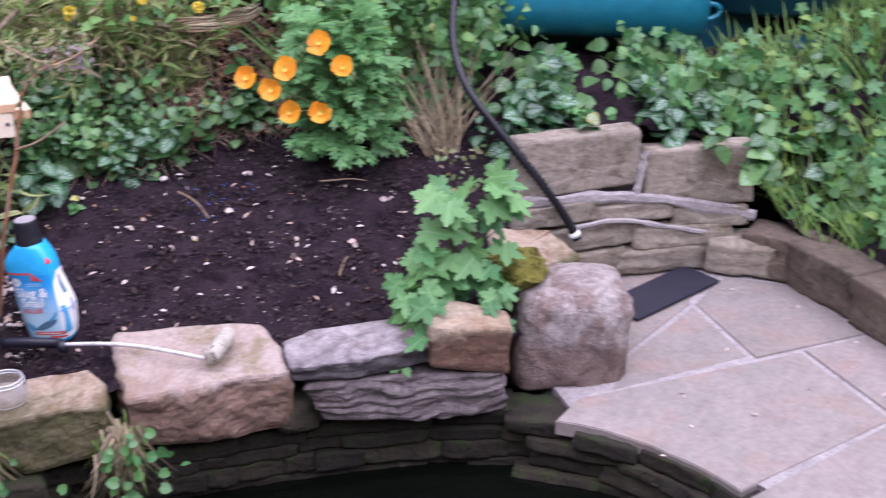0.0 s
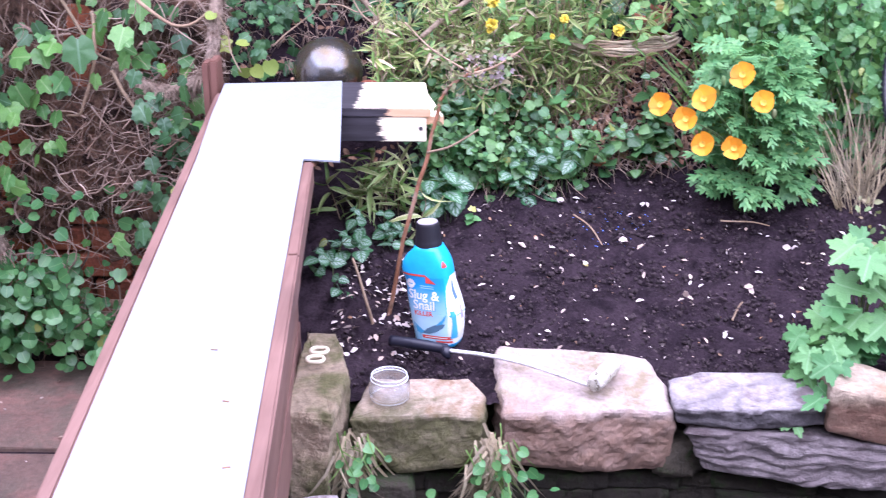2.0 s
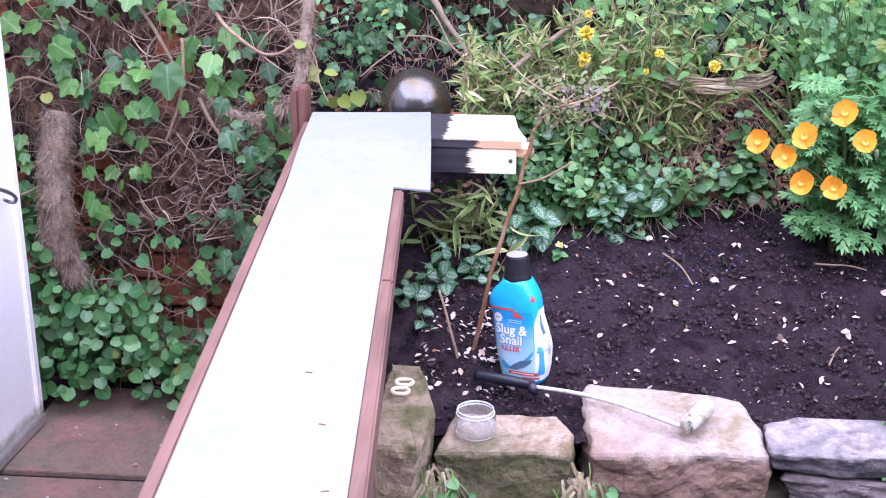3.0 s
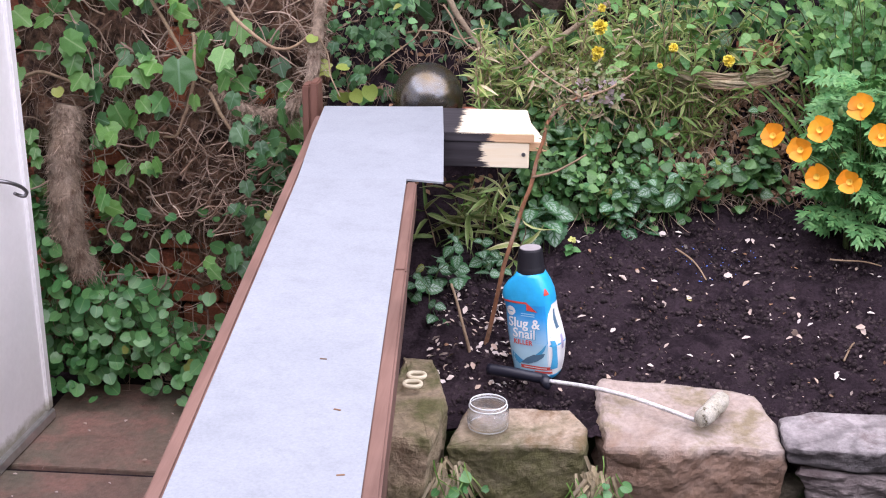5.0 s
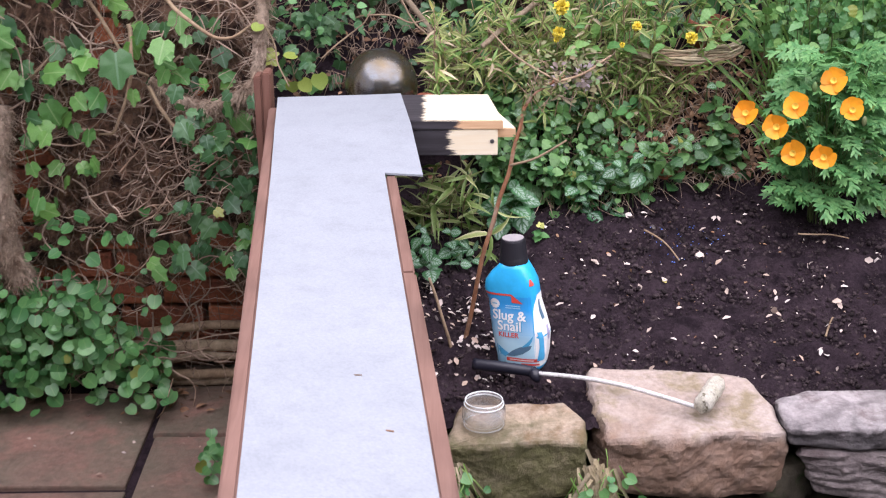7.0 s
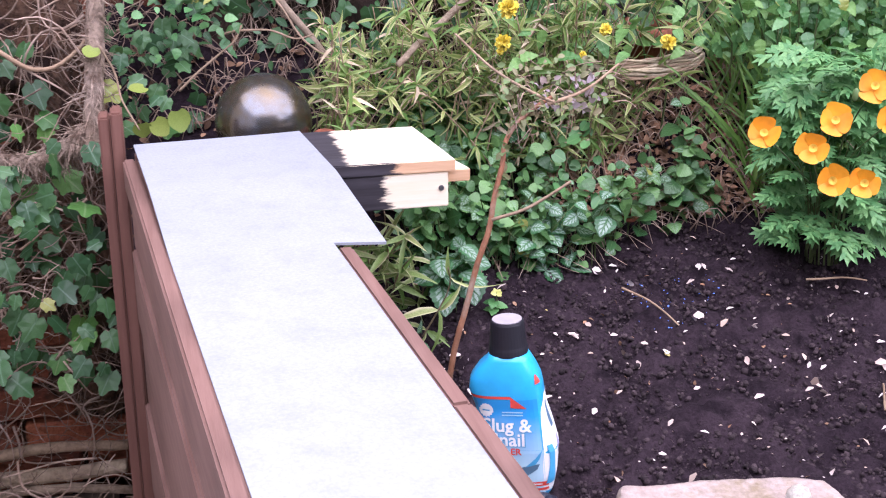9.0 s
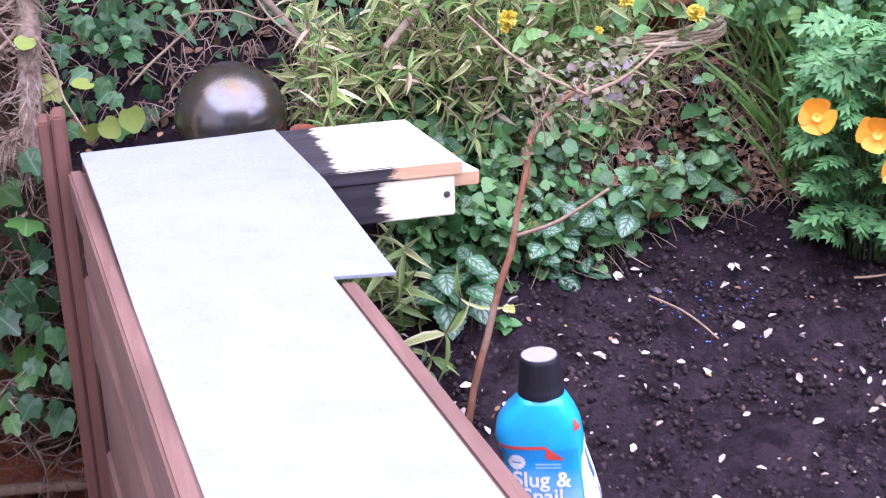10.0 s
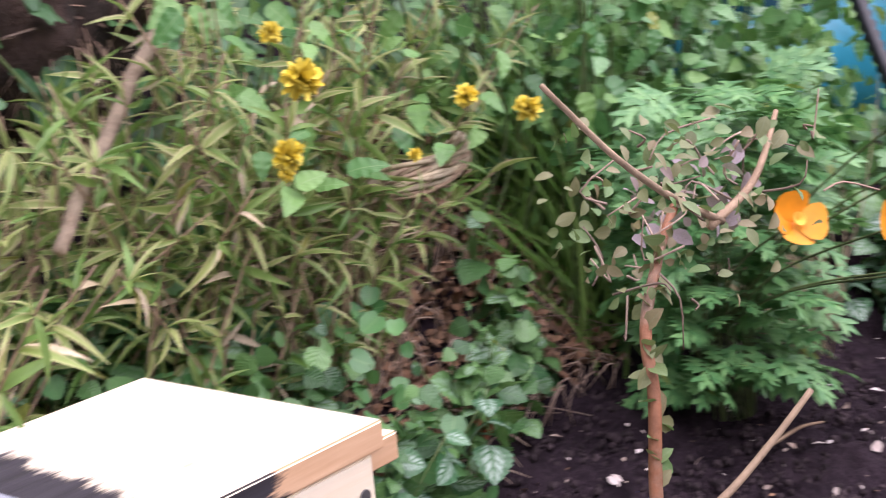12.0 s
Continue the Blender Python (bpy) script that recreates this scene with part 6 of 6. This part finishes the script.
def leafy_shrub():
    plant = thing("leafy_shrub", (0.9, 2.68, bank_z(0.9, 2.68)), "lush green shrub growing behind the poppy and hose", "shrub")
    poses, tubes = [], []
    for k in range(84):
        x = rng.uniform(0.62, 1.10)
        y = rng.uniform(2.52, 2.74) - 0.06 * smooth(0.95, 1.15, x)
        top = rng.uniform(0.92, 1.20) if x < 0.98 else rng.uniform(0.92, 1.06)
        path = curve_path([(x, y + 0.02, bank_z(x, y) - 0.01), (x + rng.gauss(0, 0.015), y, (bank_z(x, y) + top) / 2), (x + rng.gauss(0, 0.04), y - 0.03, top)], 0.0022, 0.0010, 10)
        tubes.append(path)
        for i in range(11):
            q = path[rng.randrange(5, 11)]
            poses.append(facing(Vector(q[:3]) + jitter((0, 0, 0), 0.018), 0.3, 0.45, (0.016, 0.038)))
    for p in region(330, (0.70, 0.90), (2.46, 2.62), (0.88, 1.13)):
        poses.append(facing(p, 0.3, 0.5, (0.016, 0.036), (-0.5, -0.7, 0.5)))
    for p in region(390, (0.90, 1.06), (2.36, 2.54), (0.80, 1.06)):
        poses.append(facing(p, 0.3, 0.5, (0.018, 0.040), (-0.6, -0.6, 0.5)))
    a, b = split(poses, 120)
    part("stalk", tube_mesh(tubes, 5), M_GREENSTEM, plant, kind="stuff")
    leaf_objects("leaf", "leafyshrub", L_POINTED, a, M_KERRIALEAF, plant)
    half = len(b) // 2
    leaves_part("foliage", L_POINTED, b[:half], M_KERRIALEAF, plant)
    leaves_part("foliage", L_POINTED, b[half:], M_HEART, plant)


leafy_shrub()


def above(lo, hi):
    def ok(p):
        dip = 0.1 if 1.23 < p.x < 1.38 else 1.0
        clump = 0.55 + 0.6 * noise.noise(Vector((p.x * 9, p.y * 9, 5)))
        return bank_z(p.x, p.y) + lo < p.z < bank_z(p.x, p.y) + lo + (hi - lo) * dip * max(clump, 0.25) * 1.5

    return ok


leafy_stuff("bank_plants", 340, (0.70, 1.02), (2.46, 2.8), (0.62, 1.2), L_OVATE, M_HEART, "fresh green leaves on the bank behind", (0.018, 0.034), 0.3, above(0.02, 0.17))
leafy_stuff("bank_plants", 230, (1.15, 1.75), (2.21, 2.50), (0.55, 0.95), L_SOFT, M_HEART, "fresh lobed leaves growing below the tank", (0.018, 0.034), 0.3, above(0.02, 0.13))
leafy_stuff("bank_plants", 400, (1.60, 2.35), (1.60, 2.5), (0.40, 1.0), L_SOFT, M_LOBED, "soft green weeds crowding the top of the wall", (0.02, 0.036), 0.3, lambda p: above(0.0, 0.16)(p) and behind_corner(p.x - 0.03, p.y))
leafy_stuff("bank_plants", 300, (1.60, 2.35), (1.60, 2.5), (0.40, 1.0), L_POINTED, M_GRASS, "pale green pointed weeds behind the wall", (0.018, 0.036), 0.2, lambda p: above(0.0, 0.2)(p) and behind_corner(p.x - 0.03, p.y))
leafy_stuff("bank_plants", 190, (-0.50, -0.02), (2.62, 2.80), (0.76, 1.22), L_OVAL, M_IVYDARK, "small dark green leaves behind the mirror ball", (0.013, 0.028), 0.3, lambda p: bank_z(p.x, p.y) < p.z < bank_z(p.x, p.y) + 0.3 and noise.noise(p * 13) > -0.12)
leafy_stuff("bank_plants", 150, (-0.50, -0.30), (2.60, 2.70), (0.95, 1.18), L_POINTED, M_IVYDARK, "fresh small green leaves above the mirror ball", (0.012, 0.024), 0.3, lambda p: noise.noise(p * 11) > -0.1)
leafy_stuff("bank_plants", 130, (1.0, 1.5), (2.3, 2.6), (0.7, 0.95), L_OVATE, M_LAMIUM, "tall silver-leaved shoots in front of the tank", (0.03, 0.055), 0.3, above(0.04, 0.11))


leafy_stuff("bank_plants", 260, (-0.06, 0.30), (2.42, 2.66), (0.56, 0.95), L_HEART, M_HEART, "small round green leaves among the archangel", (0.012, 0.020), 0.4, above(0.02, 0.15))


leafy_stuff("heart_leaf_plant", 34, (-0.665, -0.60), (2.22, 2.36), (0.05, 0.13), L_HEART, M_HEART, "small clump of round green leaves at the run's foot", (0.014, 0.024), 0.4)


leafy_stuff("bank_plants", 300, (0.16, 0.78), (2.66, 2.90), (0.8, 1.3), L_POINTED, M_HEART, "broad glossy green leaves high on the bank", (0.024, 0.046), 0.4, lambda p: bank_z(p.x, p.y) + 0.02 < p.z < bank_z(p.x, p.y) + 0.25 and (abs(p.x - 0.47) > 0.07 or p.z > 1.02))


def cane_shrub():
    plant = thing("bare_cane", (-0.105, 2.03, 0.48), "red-brown leaning cane with small grey-green leaves", "shrub")
    main = curve_path([(-0.105, 2.03, 0.475), (-0.065, 2.04, 0.67), (-0.022, 2.045, 0.82), (-0.002, 2.055, 0.90), (0.008, 2.063, 0.938), (0.038, 2.073, 0.968), (0.080, 2.085, 0.988)], 0.0045, 0.0028, 40, 0.0025, 1)
    part("cane", tube_mesh([main], 9), M_CANE, plant)
    part("side_cane", tube_mesh([curve_path([(-0.02, 2.035, 0.835), (0.03, 2.02, 0.855), (0.078, 2.004, 0.89)], 0.0026, 0.0018, 12, 0.002, 4)], 7), M_STEM, plant)
    part("side_cane", tube_mesh([curve_path([(0.07, 2.05, 0.985), (0.02, 2.055, 1.01), (-0.02, 2.06, 1.04), (-0.06, 2.07, 1.08)], 0.0024, 0.0014, 14, 0.002, 6)], 7), M_STEM, plant)
    part("side_cane", tube_mesh([curve_path([(0.06, 2.05, 0.985), (0.11, 2.05, 1.0), (0.16, 2.06, 1.03)], 0.003, 0.0015, 12, 0.002, 8)], 7), M_STEM, plant)
    poses = []
    for p in region(170, (-0.01, 0.15), (2.02, 2.13), (0.95, 1.045)):
        poses.append(facing(p, 0.1, 0.6, (0.006, 0.014)))
    spray = [facing(p, 0.2, 0.6, (0.008, 0.015)) for p in region(44, (0.05, 0.14), (2.05, 2.12), (0.97, 1.02))]
    leaf_objects("leaf", "lilac", L_OVAL, spray, M_LILACLEAF, plant, "wilting lilac-pink leaf")
    for k in range(34):
        q = main[rng.randrange(16, 36)]
        d = jitter((0, -0.2, 0.2), 0.8)
        poses.append(aim(q[:3], d, jitter((0, -0.6, 0.8), 0.5), rng.uniform(0.008, 0.016)))
    dry = []
    for k in range(34):
        q = Vector((rng.uniform(0.0, 0.16), rng.uniform(2.02, 2.12), rng.uniform(0.94, 1.03)))
        e = q + jitter((0, 0, 0), 0.018)
        dry.append(curve_path([q, (q + e) / 2 + jitter((0, 0, 0), 0.008), e], 0.0008, 0.0005, 6))
    part("twig_tangle", tube_mesh(dry, 4), M_ROOT, plant, "fine dry twigs", kind="stuff")
    a, b = split(poses, 110)
    leaf_objects("leaf", "grey", L_OVAL, a, M_GREYLEAF, plant)
    leaves_part("foliage", L_OVAL, b, M_GREYLEAF, plant)


cane_shrub()
solo("twig", tube_mesh([curve_path([(-0.125, 1.985, 0.475), (-0.142, 2.0, 0.54), (-0.170, 2.025, 0.622)], 0.0036, 0.0026, 10, 0.002)], 7), M_STEM, "pale dead twig stuck in the soil", "twig")
for pts in (((0.285, 2.335, 0.60), (0.315, 2.29, 0.592), (0.34, 2.22, 0.575)), ((0.60, 2.30, 0.60), (0.66, 2.29, 0.60), (0.70, 2.28, 0.595)), ((0.58, 2.0, 0.50), (0.60, 2.04, 0.515), (0.61, 2.06, 0.515)), ((0.70, 2.42, 0.63), (0.72, 2.38, 0.62), (0.73, 2.35, 0.61))):
    solo("twig", tube_mesh([curve_path(pts, 0.0022, 0.0014, 10, 0.002)], 6), M_STEM, "thin pale stem lying on the compost", "twig", "stems on the soil")


def tuft(x, y, z, n_straw, n_leaf, label):
    plant = thing("wall_tuft", (x, y, z), label, "plant")
    straw = []
    for k in range(n_straw):
        d = Vector((rng.gauss(-0.1, 0.35), -0.5, -0.8))
        straw.append(aim(Vector((x, y, z)) + jitter((0, 0, 0), 0.014), d, jitter((0, -1, 0.3), 0.4), rng.uniform(0.06, 0.12), 0, 1.2))
    leaves_part("straw_tuft", L_GRASS, straw, M_STRAW, plant, "bleached hanging grass")
    poses = []
    for k in range(n_leaf):
        p = Vector((x + rng.gauss(0.02, 0.035), y - rng.uniform(0.01, 0.07), z - rng.uniform(-0.02, 0.13)))
        poses.append(facing(p, 0.4, 0.45, (0.009, 0.019)))
    leaf_objects("leaf", "tuftheart", L_HEART, poses, M_HEART, plant)
    green = [aim(Vector((x, y, z)) + jitter((0, 0, 0), 0.02), Vector((rng.gauss(0.05, 0.35), -0.6, rng.gauss(-0.5, 0.4))), jitter((0, -1, 0.3), 0.4), rng.uniform(0.03, 0.065)) for k in range(40)]
    leaves_part("grass_tuft", L_GRASS, green, M_GRASS, plant)


tuft(-0.155, 1.665, 0.40, 160, 34, "straw and round leaves hanging from a joint in the edging")
tuft(0.103, 1.665, 0.40, 110, 34, "grass and round leaves hanging between two edging stones")

# Orange ring, litter and crumbs on the compost.
ring = [(0.349 + 0.011 * math.cos(a), 2.470, 0.679 + 0.008 * math.sin(a), 0.0050) for a in np.linspace(0, 2 * math.pi, 22)]
solo("plastic_ring", tube_mesh([ring], 8), M_TERRACOTTA, "small orange ring at the edge of the leaves", "ring")


def on_soil(n, xr, yr):
    out = []
    while len(out) < n:
        x, y = rng.uniform(*xr), rng.uniform(*yr)
        if bank_keep(x, y) and y > 1.77:
            out.append((x, y, bank_z(x, y)))
    return out


litter = [aim((x, y, z + 0.009), jitter((1, 0, 0), 0.8), jitter((0, 0, 1), 0.35), rng.choice((0.004, 0.004, 0.005, 0.006, 0.008, 0.011, 0.015)) * rng.uniform(0.8, 1.2)) for x, y, z in on_soil(430, (-0.2, 1.0), (1.88, 2.5))]
litter += [aim((x, y, z + 0.004), jitter((1, 0, 0), 0.8), jitter((0, 0, 1), 0.35), rng.uniform(0.006, 0.018)) for x, y, z in on_soil(190, (-0.215, -0.04), (1.88, 2.2))]
litter += [aim((rng.uniform(1.05, 1.65), rng.uniform(1.4, 2.05), PAVE_R + 0.003), jitter((1, 0, 0), 0.8), (0, 0, 1), rng.uniform(0.006, 0.013)) for k in range(26)]
litter += [aim((rng.uniform(-1.2, -0.6), rng.uniform(2.0, 2.7), PAVE_L + 0.003), jitter((1, 0, 0), 0.8), (0, 0, 1), rng.uniform(0.006, 0.016)) for k in range(30)]
for x, y in ((0.377, 2.256), (0.306, 2.358), (0.262, 2.385), (0.741, 2.226), (0.50, 2.07), (0.43, 1.93), (0.62, 2.10), (0.30, 2.17), (0.16, 2.24), (0.56, 1.95)):
    z = bank_z(x, y) + 0.012
    litter += [aim((x + rng.gauss(0, 0.003), y + rng.gauss(0, 0.003), z), jitter((1, 0, 0.1), 0.8), jitter((0, -0.3, 1), 0.4), rng.uniform(0.012, 0.018), 0, 1.3) for k in range(2)]
solo("fallen_petals", leaf_cloud(L_CHIP, litter), M_PETALLITTER, "scattered pale pink fallen petals", "petals", kind="stuff")
dead = [aim((x, y, z + rng.uniform(0.006, 0.028)), jitter((1, 0, 0), 0.8), jitter((0, -0.6, 0.8), 0.45), rng.uniform(0.008, 0.022)) for x, y, z in on_soil(2300, (0.18, 0.66), (2.51, 2.74)) + on_soil(330, (-0.5, 0.05), (2.5, 2.82))]
dead += [aim((rng.uniform(-0.95, -0.55), rng.uniform(2.6, 2.8), PAVE_L + 0.006), jitter((1, 0, 0), 0.8), jitter((0, 0, 1), 0.4), rng.uniform(0.015, 0.04)) for k in range(40)]
dead += [aim((x, y, z + 0.004), jitter((1, 0, 0), 0.8), jitter((0, 0, 1), 0.4), rng.uniform(0.004, 0.010)) for x, y, z in on_soil(170, (-0.2, 1.0), (1.88, 2.45))]
solo("dead_leaves", leaf_cloud(L_OVAL, dead), M_DEADLEAF, "curled brown dead leaves under the plants", "leaves", kind="stuff")
fibres = []
for x, y, z in on_soil(320, (0.15, 0.62), (2.48, 2.72)) + on_soil(260, (-0.5, 0.05), (2.66, 2.84)):
    a = rng.uniform(0, 6.28)
    ln = rng.uniform(0.03, 0.09)
    fibres.append(curve_path([(x, y, z + 0.01), (x + ln * 0.5 * math.cos(a), y - 0.01, z + 0.03 + rng.random() * 0.03), (x + ln * math.cos(a), y - 0.02 * math.sin(a), z + rng.random() * 0.05)], 0.0012, 0.0007, 5))
for k in range(70):
    x = rng.uniform(0.05, 0.60)
    y = 2.44 + 0.10 * smooth(0.2, 0.5, x) + rng.uniform(-0.02, 0.03)
    z = bank_z(x, y)
    d = rng.gauss(0, 0.06)
    fibres.append(curve_path([(x, y + 0.02, z + rng.uniform(0.02, 0.06)), (x + d * 0.5, y - 0.01, z + rng.uniform(0.015, 0.035)), (x + d, y - 0.035, z + 0.004)], 0.0008, 0.0005, 5))
solo("dead_stems", tube_mesh(fibres, 4), M_ROOT, "tangle of dry brown stems in the bank", "stems", kind="stuff")


def crumbs():
    ico = bmesh.new()
    bmesh.ops.create_icosphere(ico, subdivisions=1, radius=1)
    v = np.array([tuple(p.co) for p in ico.verts])
    f = np.array([[q.index for q in face.verts] for face in ico.faces])
    ico.free()
    poses = []
    for x, y, z in on_soil(15000, (-0.215, 1.0), (1.80, 2.5)):
        s = rng.choice((0.0010, 0.0012, 0.0014, 0.0016, 0.0018, 0.0022, 0.0028, 0.0038, 0.0052)) * rng.uniform(0.8, 1.35)
        poses.append(Matrix.Translation((x, y, z + s * 0.3)) @ Euler((rng.random() * 6, rng.random() * 6, 0)).to_matrix().to_4x4() @ Matrix.Diagonal((s, s * rng.uniform(0.6, 1), s * rng.uniform(0.5, 0.9), 1)))
    solo("soil_crumbs", leaf_cloud((v, f, np.zeros((len(v), 2))), poses), M_CLOD, "loose crumbs of dark compost", "soil", kind="stuff")


crumbs()
pellets = [aim((x, y, z + 0.013), jitter((1, 0, 0), 0.8), jitter((0, 0, 1), 0.3), rng.uniform(0.0022, 0.0036), 0, 1.6) for x, y, z in on_soil(55, (0.28, 0.45), (2.22, 2.36))]
solo("slug_pellets", leaf_cloud(L_CHIP, pellets), M_PELLET, "sprinkle of tiny blue slug pellets on the compost", "pellets", kind="stuff")


# ---- pieces of walls and pavements ----
def slab(parent, pts, z, material, thick=0.03, grow=0.0):
    bm = bmesh.new()
    c = Vector((sum(p[0] for p in pts) / len(pts), sum(p[1] for p in pts) / len(pts)))
    pts = [Vector(p) + (Vector(p) - c).normalized() * grow for p in pts]
    bm.faces.new([bm.verts.new((*p, z - thick)) for p in pts])
    bmesh.ops.recalc_face_normals(bm, faces=bm.faces[:])
    ext = bmesh.ops.extrude_face_region(bm, geom=bm.faces[:])
    for v in ext["geom"]:
        if isinstance(v, bmesh.types.BMVert):
            v.co.z = z + rng.uniform(-0.0015, 0.0015)
    bmesh.ops.recalc_face_normals(bm, faces=bm.faces[:])
    bmesh.ops.bevel(bm, geom=[e for e in bm.edges if all(v.co.z > z - 0.01 for v in e.verts)], offset=0.002, segments=2, affect="EDGES")
    part("flagstone", bm, material, parent)


def rim_points(a0, a1, n):
    return [pond_edge(radians(a), -0.005) for a in np.linspace(a0, a1, n)]


slab(paving_right, [(1.06, 1.668), (1.375, 1.712), (1.367, 1.95), (1.12, 1.768)], PAVE_R, M_PAVING, grow=0.003)
slab(paving_right, [(1.391, 1.700), (1.655, 1.725), (1.63, 1.985), (1.50, 2.07), (1.381, 1.965)], PAVE_R + 0.001, M_PAVING, grow=0.003)
slab(paving_right, [(1.108, 1.776), (1.362, 1.966), (1.45, 2.10), (1.30, 2.17), (1.06, 2.15), (0.98, 1.90)], PAVE_R, M_PAVING, grow=0.003)
slab(paving_right, rim_points(30.5, 52, 9) + [(0.985, 1.655), (1.487, 1.692), (1.517, 1.404)], PAVE_R, M_PAVING, grow=0.003)
slab(paving_right, [(1.502, 1.695), (1.69, 1.712), (1.72, 1.43), (1.533, 1.408)], PAVE_R + 0.001, M_PAVING, grow=0.003)
slab(paving_right, rim_points(5, 29, 8) + [(1.50, 1.388), (1.73, 1.413), (1.77, 0.86)], PAVE_R, M_PAVING, grow=0.003)

for x0, x1, y0, y1 in ((-1.23, -0.845, 2.285, 2.735), (-1.23, -0.845, 1.62, 2.26), (-0.828, -0.57, 2.52, 2.77), (-0.82, -0.57, 2.05, 2.50), (-0.815, -0.57, 1.5, 2.03), (-1.23, -0.84, 1.0, 1.60), (-1.0, -0.57, 2.79, 2.90)):
    k = 0.006
    slab(paving_left, [(x0, y0), (x1, y0 + rng.uniform(-k, k)), (x1 + rng.uniform(-k, k), y1), (x0, y1 + rng.uniform(-k, k))], PAVE_L, M_PAVING_DAMP)

# The damp lining of the pond, course by course.
z = 0.318
course = 0
while z > -0.06:
    h = rng.uniform(0.020, 0.042)
    a = 8 + 3 * (course % 3)
    while a < 150:
        step = rng.choice((3.5, 5, 6, 8, 11)) * rng.uniform(0.85, 1.15)
        x, y = pond_edge(radians(a + step / 2), 0.025 + 0.05 * smooth(40, 60, a))
        x2, y2 = pond_edge(radians(a + step), 0.025 + 0.05 * smooth(40, 60, a))
        x1, y1 = pond_edge(radians(a), 0.025 + 0.05 * smooth(40, 60, a))
        ln = math.hypot(x2 - x1, y2 - y1)
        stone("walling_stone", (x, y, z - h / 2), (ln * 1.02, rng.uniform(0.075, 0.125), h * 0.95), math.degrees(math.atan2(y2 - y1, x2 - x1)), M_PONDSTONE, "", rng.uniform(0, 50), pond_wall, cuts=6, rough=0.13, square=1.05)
        a += step
    z -= h
    course += 1

retaining = solo("retaining_wall", box((1.02, 2.24, 0.30), (1.56, 2.27, 0.60), bevel=0.004), M_MORTAR, "low curved stone retaining wall with smeared pale mortar", "wall", kind="structure")
stone("block", (1.170, 2.192, 0.620), (0.300, 0.065, 0.135), 3, M_WALLSTONE, "", 21, retaining, cuts=14, rough=0.025, square=1.3)
stone("block", (1.468, 2.180, 0.560), (0.262, 0.065, 0.140), -9, M_WALLSTONE, "", 22, retaining, cuts=14, rough=0.025, square=1.3)
for cx, cy, cz, ln, h, yaw in ((1.10, 2.20, 0.505, 0.22, 0.05, 2), (1.31, 2.205, 0.485, 0.22, 0.045, -2), (1.50, 2.18, 0.462, 0.18, 0.045, -14), (1.20, 2.20, 0.44, 0.24, 0.055, 2), (1.43, 2.18, 0.42, 0.24, 0.05, -8),
                               (1.15, 2.19, 0.375, 0.26, 0.06, 3), (1.38, 2.18, 0.365, 0.22, 0.06, -6), (1.56, 2.10, 0.375, 0.16, 0.08, -32)):
    stone("block", (cx, cy, cz), (ln, 0.10, h), yaw, M_WALLSTONE, "", rng.uniform(0, 50), retaining, cuts=7, rough=0.06, square=1.2, strata=0.04)
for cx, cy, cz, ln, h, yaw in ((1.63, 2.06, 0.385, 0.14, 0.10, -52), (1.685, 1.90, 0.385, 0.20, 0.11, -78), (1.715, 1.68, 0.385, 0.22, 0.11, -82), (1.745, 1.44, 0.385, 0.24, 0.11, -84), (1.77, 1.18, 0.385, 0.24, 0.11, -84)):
    stone("block", (cx, cy, cz), (ln * 1.03, 0.10, h), yaw, M_WALLSIDE, "", rng.uniform(0, 50), retaining, cuts=12, rough=0.035, square=1.25, strata=0.02)


def smear(points, width, depth, seed):
    """A flat smear of mortar along a joint, with uneven edges."""
    bm = bmesh.new()
    path = curve_path(points, 1, 1, 36)
    rows = []
    for i, (x, y, z, _) in enumerate(path):
        q = path[min(i + 1, len(path) - 1)]
        p = path[max(i - 1, 0)]
        d = Vector((q[0] - p[0], 0, q[2] - p[2])).normalized()
        side = Vector((-d.z, 0, d.x))
        w = width * (1 + 0.7 * noise.noise(Vector((i * 0.21, seed, 0)))), width * (1 + 0.7 * noise.noise(Vector((i * 0.19, seed + 5, 0))))
        c = Vector((x, y, z))
        rows.append([bm.verts.new(c + side * w[0] + Vector((0, depth, 0))), bm.verts.new(c + side * w[0] * 0.5), bm.verts.new(c - side * w[1] * 0.5), bm.verts.new(c - side * w[1] + Vector((0, depth, 0)))])
    for p, q in zip(rows, rows[1:]):
        for k in range(3):
            bm.faces.new((p[k], q[k], q[k + 1], p[k + 1]))
    bmesh.ops.recalc_face_normals(bm, faces=bm.faces[:])
    return bm


part("mortar_joint", smear([(1.00, 2.146, 0.545), (1.15, 2.152, 0.540), (1.28, 2.154, 0.528), (1.44, 2.140, 0.496), (1.59, 2.106, 0.462)], 0.014, 0.004, 1.0), M_MORTAR, retaining, "smeared pale mortar line")
part("mortar_joint", smear([(1.308, 2.154, 0.52), (1.320, 2.154, 0.58), (1.330, 2.156, 0.635)], 0.009, 0.008, 2.0), M_MORTAR, retaining)
part("mortar_joint", smear([(1.14, 2.142, 0.470), (1.25, 2.142, 0.478), (1.36, 2.134, 0.455), (1.47, 2.114, 0.43)], 0.006, 0.005, 3.0), M_MORTAR, retaining)

# Bricks of the back wall where the root mat leaves them bare.
brick_me = finish_mesh(box((-0.106, -0.05, -0.0315), (0.106, 0.0, 0.0315), None, 0.004, 1), "brick", False)
brick_me.materials.append(M_BRICK)
for row in range(20):
    for col in range(5):
        ob = new("brick", brick_me)
        ob.location = (-1.42 + col * 0.225 + (0.1125 if row % 2 else 0), 2.925 + rng.uniform(-0.004, 0.004), 0.10 + row * 0.075)
        attach(ob, brick_wall)
